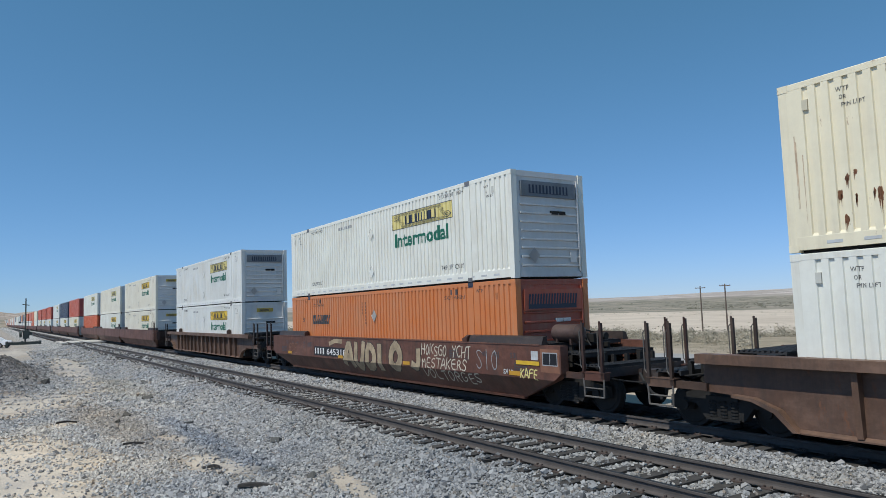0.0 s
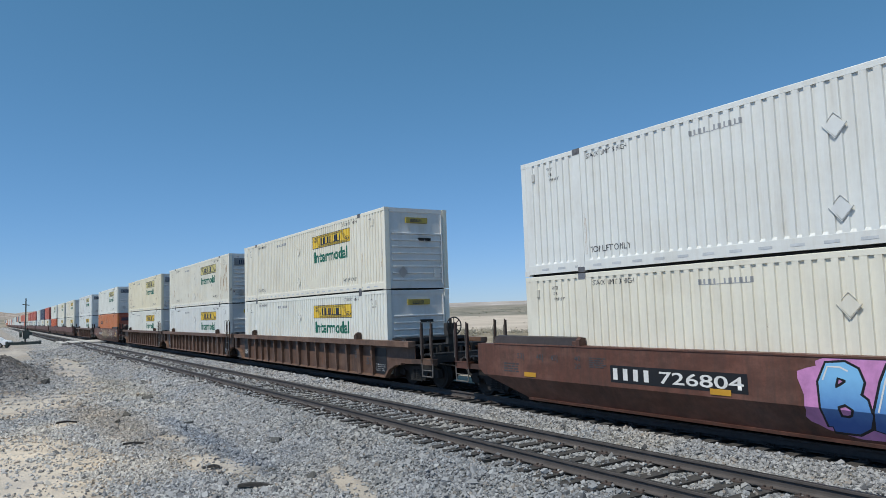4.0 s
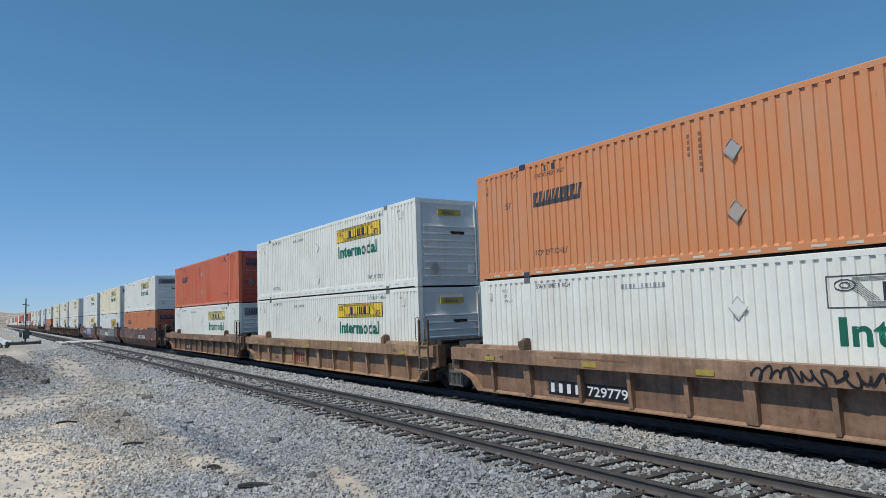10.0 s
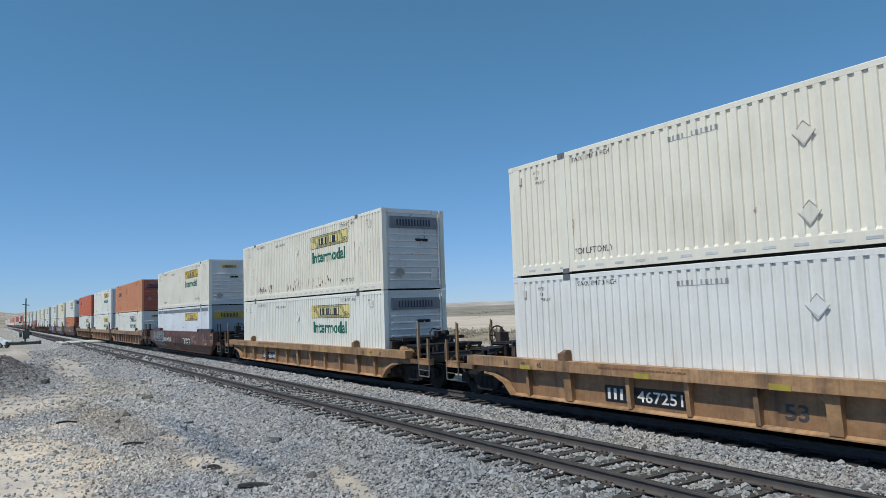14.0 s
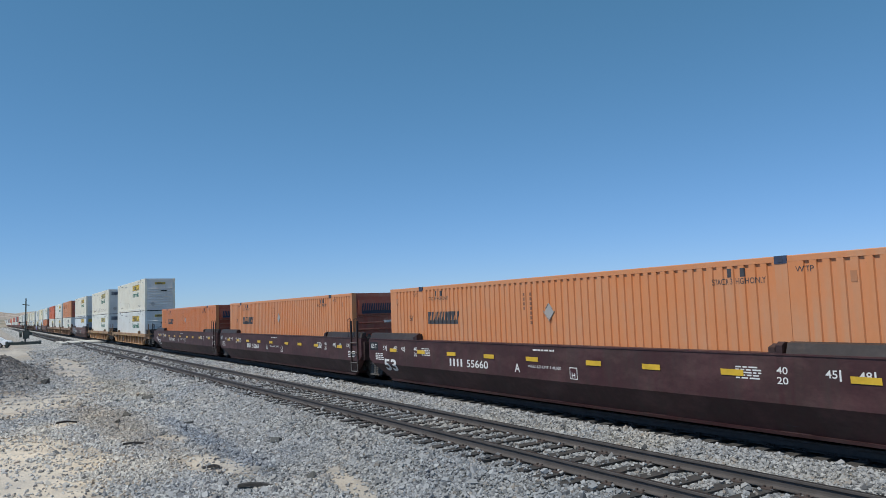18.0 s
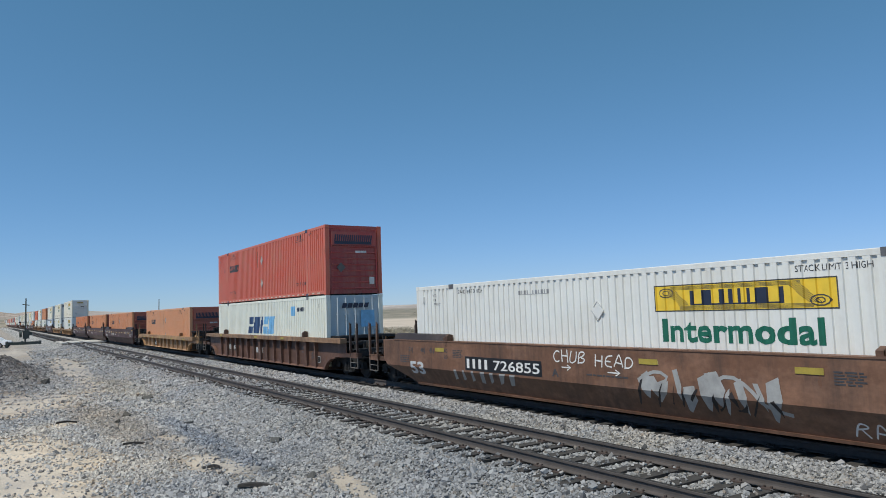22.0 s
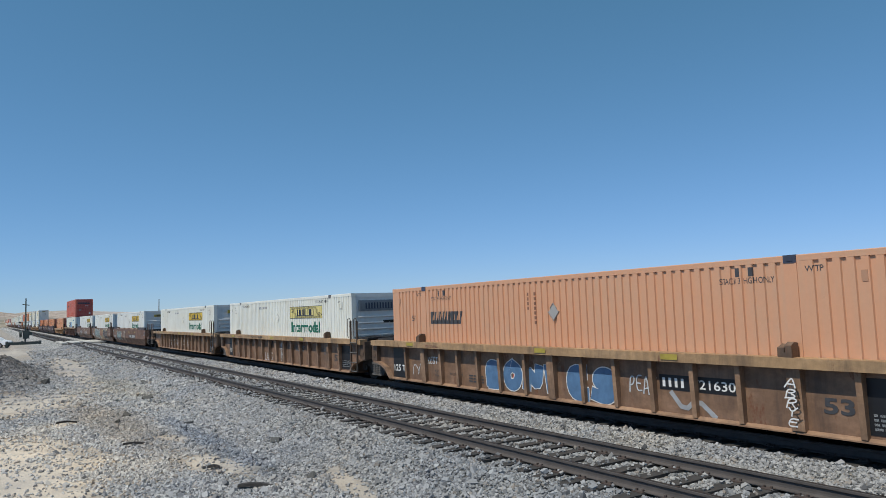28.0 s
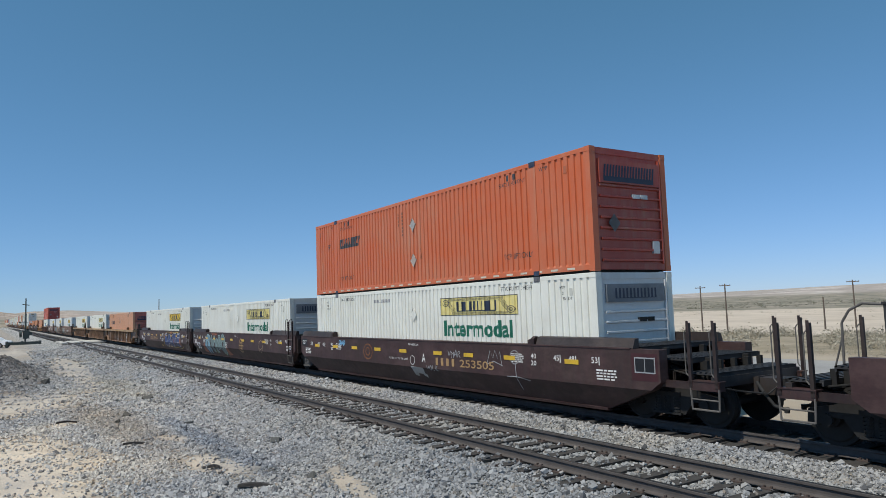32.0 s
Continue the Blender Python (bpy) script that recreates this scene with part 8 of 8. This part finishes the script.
def crossing_signal():
    s = thing("crossing_signal", "tall steel signal mast with flashing lamps beside the crossing", "crossing signal")
    bm = bmesh.new()
    rod(bm, (0, 0, 0), (0, 0, 6.42), 0.12, 12, 0.07)
    box(bm, -0.35, 0.35, -0.35, 0.35, 0, 0.12)
    part("mast", bm, GREEN_IRON, s)
    bm = bmesh.new()
    rod(bm, (-0.75, 0, 3.26), (0.75, 0, 3.26), 0.022, 8)
    arm = part("crossarm", bm, GREEN_IRON, s)
    for x in (-0.65, 0.65):
        bm = bmesh.new()
        rod(bm, (x, -0.06, 3.26), (x, -0.02, 3.26), 0.13, 18)
        rod(bm, (x, -0.22, 3.28), (x, -0.06, 3.26), 0.07, 12)
        part("flasher", bm, BLACK if x < 0 else CAR_PAINT, arm)
    bm = bmesh.new()
    rod(bm, (-0.4, -0.12, 5.65), (0.4, -0.12, 5.50), 0.05, 6)
    part("bracket", bm, GREEN_IRON, s)
    bm = bmesh.new()
    box(bm, -0.30, 0.45, -0.35, 0.25, 1.1, 2.2)
    box(bm, 0.45, 0.75, -0.25, 0.15, 1.5, 2.0)
    part("gate_machine", bm, GREEN_IRON, s, "dark green gate mechanism case")
    bm = bmesh.new()
    rod(bm, (-0.7, -0.2, 1.7), (-0.4, -0.2, 1.7), 0.42, 18)
    part("counterweight", bm, GREEN_IRON, s)
    s.matrix_basis = pose(3.69, 108, on_ground(3.69, 108))
    g = thing("guard_rail", "low dark green guard rail round the signal", "guard rail")
    bm = bmesh.new()
    box(bm, -1.6, 2.3, -0.1, 0.1, 0.35, 0.72)
    part("beam", bm, GREEN_IRON, g)
    for x in (-1.5, 0.2, 2.2):
        bm = bmesh.new()
        box(bm, x - 0.16, x + 0.16, -0.22, 0.12, -0.1, 0.80)
        part("post", bm, GREEN_IRON, g)
    g.matrix_basis = pose(3.1, 106.6, on_ground(3.1, 106.6))


crossing_signal()


def parked_car():
    c = thing("parked_car", "small white car parked by the crossing road", "car")
    bm = bmesh.new()
    prism(bm, [(-2.2, 0.35), (2.2, 0.35), (2.25, 0.70), (2.0, 0.88), (1.15, 0.95), (0.55, 1.40), (-0.95, 1.43), (-1.75, 1.0), (-2.2, 0.92)], "y", -0.86, 0.86)
    bmesh.ops.bevel(bm, geom=bm.edges[:], offset=0.06, segments=2, affect="EDGES")
    part("body", bm, CAR_PAINT, c)
    for y in (-0.868, 0.868):
        bm = bmesh.new()
        prism(bm, [(1.0, 0.98), (0.5, 1.34), (-0.9, 1.36), (-1.5, 1.0)], "y", y - 0.01, y + 0.01)
        part("side_window", bm, GLASS_DARK, c)
    for x in (-1.4, 1.4):
        for y in (-0.78, 0.78):
            bm = bmesh.new()
            rod(bm, (x, y - 0.11, 0.32), (x, y + 0.11, 0.32), 0.33, 22)
            w = part("wheel", bm, RUBBER, c)
            bm = bmesh.new()
            rod(bm, (x, y - 0.115, 0.32), (x, y + 0.115, 0.32), 0.19, 16)
            part("rim", bm, GALV, w)
    for x, m in ((2.2, INK["lightgrey"]), (-2.2, INK["red"])):
        for y in (-0.6, 0.6):
            bm = bmesh.new()
            box(bm, x - 0.05, x + 0.05, y - 0.14, y + 0.14, 0.68, 0.82)
            part("headlight" if x > 0 else "tail_light", bm, m, c)
    c.matrix_basis = pose(0.1, 111, on_ground(0.1, 111), 0, 0, -32)


parked_car()


def leaf_material(name, dark, mid, lite):
    m, t, b = material(name, rough=0.9)
    rnd = t.nodes.new("ShaderNodeNewGeometry").outputs["Random Per Island"]
    t.links.new(ramp(t, rnd, [(0.0, dark), (0.5, mid), (1.0, lite)]), b.inputs["Base Color"])
    return m


SAGE = leaf_material("sagebrush_leaves", (0.23, 0.21, 0.16), (0.36, 0.325, 0.25), (0.48, 0.43, 0.335))
GREENS = leaf_material("green_bush_leaves", (0.04, 0.05, 0.03), (0.10, 0.105, 0.065), (0.19, 0.18, 0.115))


def shrub_shapes(n, leaves, seed, tall=0.75):
    """Clumps of small leaf blades on a few radiating twigs."""
    rnd = np.random.RandomState(seed)
    out = []
    for _ in range(n):
        V, F = [], []
        lobes = rnd.normal(size=(5, 3)) * (0.46, 0.46, 0.10)
        for k in range(leaves):
            c = lobes[rnd.randint(5)] + rnd.normal(size=3) * (0.26, 0.26, 0.22)
            c[2] = abs(c[2]) * tall * 1.5 + 0.03
            a, b2 = rnd.normal(size=3) * 0.068, rnd.normal(size=3) * 0.068
            i = len(V)
            V += [c, c + a, c + b2]
            F.append((i, i + 1, i + 2))
        for k in range(7):
            d = rnd.normal(size=3) * (0.5, 0.5, 0.2)
            d[2] = abs(d[2]) + 0.35
            i = len(V)
            V += [np.array((-0.02, 0, 0)), np.array((0.02, 0, 0)), d]
            F.append((i, i + 1, i + 2))
        out.append((np.array(V), np.array(F)))
    return out


def scatter_shrubs(name, label, n, region, lo, hi, mat, seed, leaves=90, gap=0.0):
    rnd = np.random.RandomState(seed)
    x, y = region(rnd, n)
    if gap:
        keep = wobble(x, y, gap, seed) > 0.45
        x, y = x[keep], y[keep]
    s = rnd.uniform(lo, hi, len(x))
    me = scatter_mesh(name, shrub_shapes(6, leaves, seed + 1), np.stack([x, y, height(x, y) - 0.03], -1), s, rnd.uniform(0, 6.28, len(x)), mat)
    tagged(new(name, me), label, "shrubs", kind="stuff")


def fan(r0, r1, a0, a1):
    def region(rnd, n):
        a = np.radians(rnd.uniform(a0, a1, n))
        r = np.sqrt(rnd.uniform(r0 ** 2, r1 ** 2, n))
        return r * np.sin(a), r * np.cos(a)
    return region


def strip(x0, x1, y0, y1):
    return lambda rnd, n: (rnd.uniform(x0, x1, n), rnd.uniform(y0, y1, n))


scatter_shrubs("sagebrush", "grey-green and straw-coloured sagebrush beyond the road", 1500, strip(41, 92, 8, 165), 0.55, 1.35, SAGE, 3, 210, 6.0)
scatter_shrubs("roadside_weeds", "low dry weeds along the road edge", 900, strip(35.5, 44, 5, 120), 0.25, 0.55, SAGE, 5, 70)
scatter_shrubs("flat_shrubs", "scattered low shrubs on the pale flat", 900, fan(150, 800, 34, 75), 0.5, 1.5, SAGE, 7, 40, 40)
scatter_shrubs("far_thicket", "dark scrub and low trees far across the valley", 1500, fan(850, 1900, 30, 75), 1.5, 4.5, GREENS, 9, 40, 160)
scatter_shrubs("tree_line", "dark green line of far trees behind the pale flat", 260, fan(820, 990, 52, 78), 2.2, 4.6, GREENS, 15, 60, 70)
scatter_shrubs("slope_shrubs", "scattered scrub on the far hillside", 500, fan(800, 1900, -9, 8), 1.2, 3.0, GREENS, 11, 40, 90)


def bush(x, y, s, seed):
    v, f = shrub_shapes(1, 900, seed, 0.9)[0]
    bm = bmesh.new()
    vs = [bm.verts.new(p * s) for p in v]
    for k in f:
        bm.faces.new([vs[i] for i in k])
    b = thing("bush", "rounded green desert bush on the pale flat", "bush", "larger bushes")
    part("foliage", bm, SAGE, b)
    bm = bmesh.new()
    for k in range(5):
        rod(bm, (0, 0, -0.1), (0.25 * s * math.cos(k * 1.3), 0.25 * s * math.sin(k * 1.3), 0.5 * s), 0.03 * s, 5, 0.01 * s)
    part("stem", bm, POLE_WOOD, b)
    b.matrix_basis = pose(x, y, on_ground(x, y))


for k, (r, az, s) in enumerate(((92, 58.6, 1.7), (78, 52.0, 1.0), (100, 44.0, 1.2), (70, 62.5, 1.1), (110, 48.5, 1.1), (66, 57.2, 0.9), (84, 65.0, 1.4))):
    bush(r * math.sin(radians(az)), r * math.cos(radians(az)), s, 60 + k)


# ---- loose things on the stones ----
ROCK = stone_material("dark_rock", [(0.0, (0.09, 0.09, 0.085)), (1.0, (0.17, 0.165, 0.155))])


def rock(x, y, s, seed):
    v, f = stone_shapes(1, seed)[0]
    bm = bmesh.new()
    vs = [bm.verts.new((p[0] * s, p[1] * s, p[2] * s * 0.8)) for p in v]
    for k in f:
        bm.faces.new([vs[i] for i in k])
    r = tagged(new("rock", finish(bm, "rock", ROCK)), "dark angular rock lying on the gravel", "rock", "loose rocks")
    r.matrix_basis = pose(x, y, on_ground(x, y) + s * 0.3)


for k, (x, y, s) in enumerate(((5.12, 12.74, 0.13), (5.81, 16.58, 0.15), (5.1, 29.1, 0.22), (4.94, 21.7, 0.14), (3.7, 24.6, 0.17), (3.2, 23.2, 0.12), (2.2, 40.2, 0.3), (1.4, 41.0, 0.25), (6.0, 35.0, 0.2))):
    rock(x, y, s, 70 + k)


def scrap(x, y, l, w, turn, label):
    bm = bmesh.new()
    # a splintered, slightly bowed strip
    rnd, n = random.Random(int(x * 100)), 6
    rows = []
    for i in range(n + 1):
        u = i / n
        half = w / 2 * rnd.uniform(0.55, 1.05) * (0.45 if i in (0, n) else 1.0)
        lift = 0.03 * math.sin(u * 3.1) + rnd.uniform(0, 0.008)
        rows.append([bm.verts.new((-l / 2 + l * u, k * half + 0.06 * l * math.sin(u * 3.0), lift + z)) for k, z in ((-1, -0.02), (1, -0.02), (0.85, 0.035), (-0.8, 0.03))])
    for p, q in zip(rows, rows[1:]):
        for k in range(4):
            bm.faces.new((p[k], p[(k + 1) % 4], q[(k + 1) % 4], q[k]))
    bm.faces.new(rows[0])
    bm.faces.new(rows[-1])
    s = tagged(new("wood_scrap", finish(bm, "wood_scrap", TIE_WOOD)), label, "scrap wood", "scraps of wood")
    s.matrix_basis = pose(x, y, on_ground(x, y) + 0.04, 0, 4, turn)


scrap(4.05, 12.75, 0.62, 0.12, -25, "long splinter of dark sleeper wood")
scrap(3.89, 14.96, 0.26, 0.10, -30, "short block of brown sleeper wood")
scrap(3.0, 18.7, 0.6, 0.05, -20, "thin weathered stick on the gravel")
scrap(1.95, 24.4, 0.6, 0.05, 10, "thin weathered stick on the gravel")


# ---- motion ----
def motions():
    for ob, y, z in MOVERS:
        walk(ob, [(t, pose(FAR_TRACK, y + SPEED * t + EASE * (t - 16) ** 2, z)) for t in (0, 4, 8, 12, 16, 20, 24, 28, 32)])
    # wheels roll: one turn of a wheel carries the train its rim's length; wheels at the same end of a truck turn alike
    leaders = {}
    for k, w in WHEELS:
        if k not in leaders:
            y, z = w.location.y, w.location.z
            walk(w, [(f / FPS, pose(0, y, z, -math.degrees((SPEED * f / FPS) / 0.46))) for f in range(0, 32 * FPS + 1)])
            leaders[k] = w.animation_data
        else:
            w.rotation_mode = "QUATERNION"
            w.animation_data_create()
            w.animation_data.action = leaders[k].action
            w.animation_data.action_slot = leaders[k].action_slot


motions()
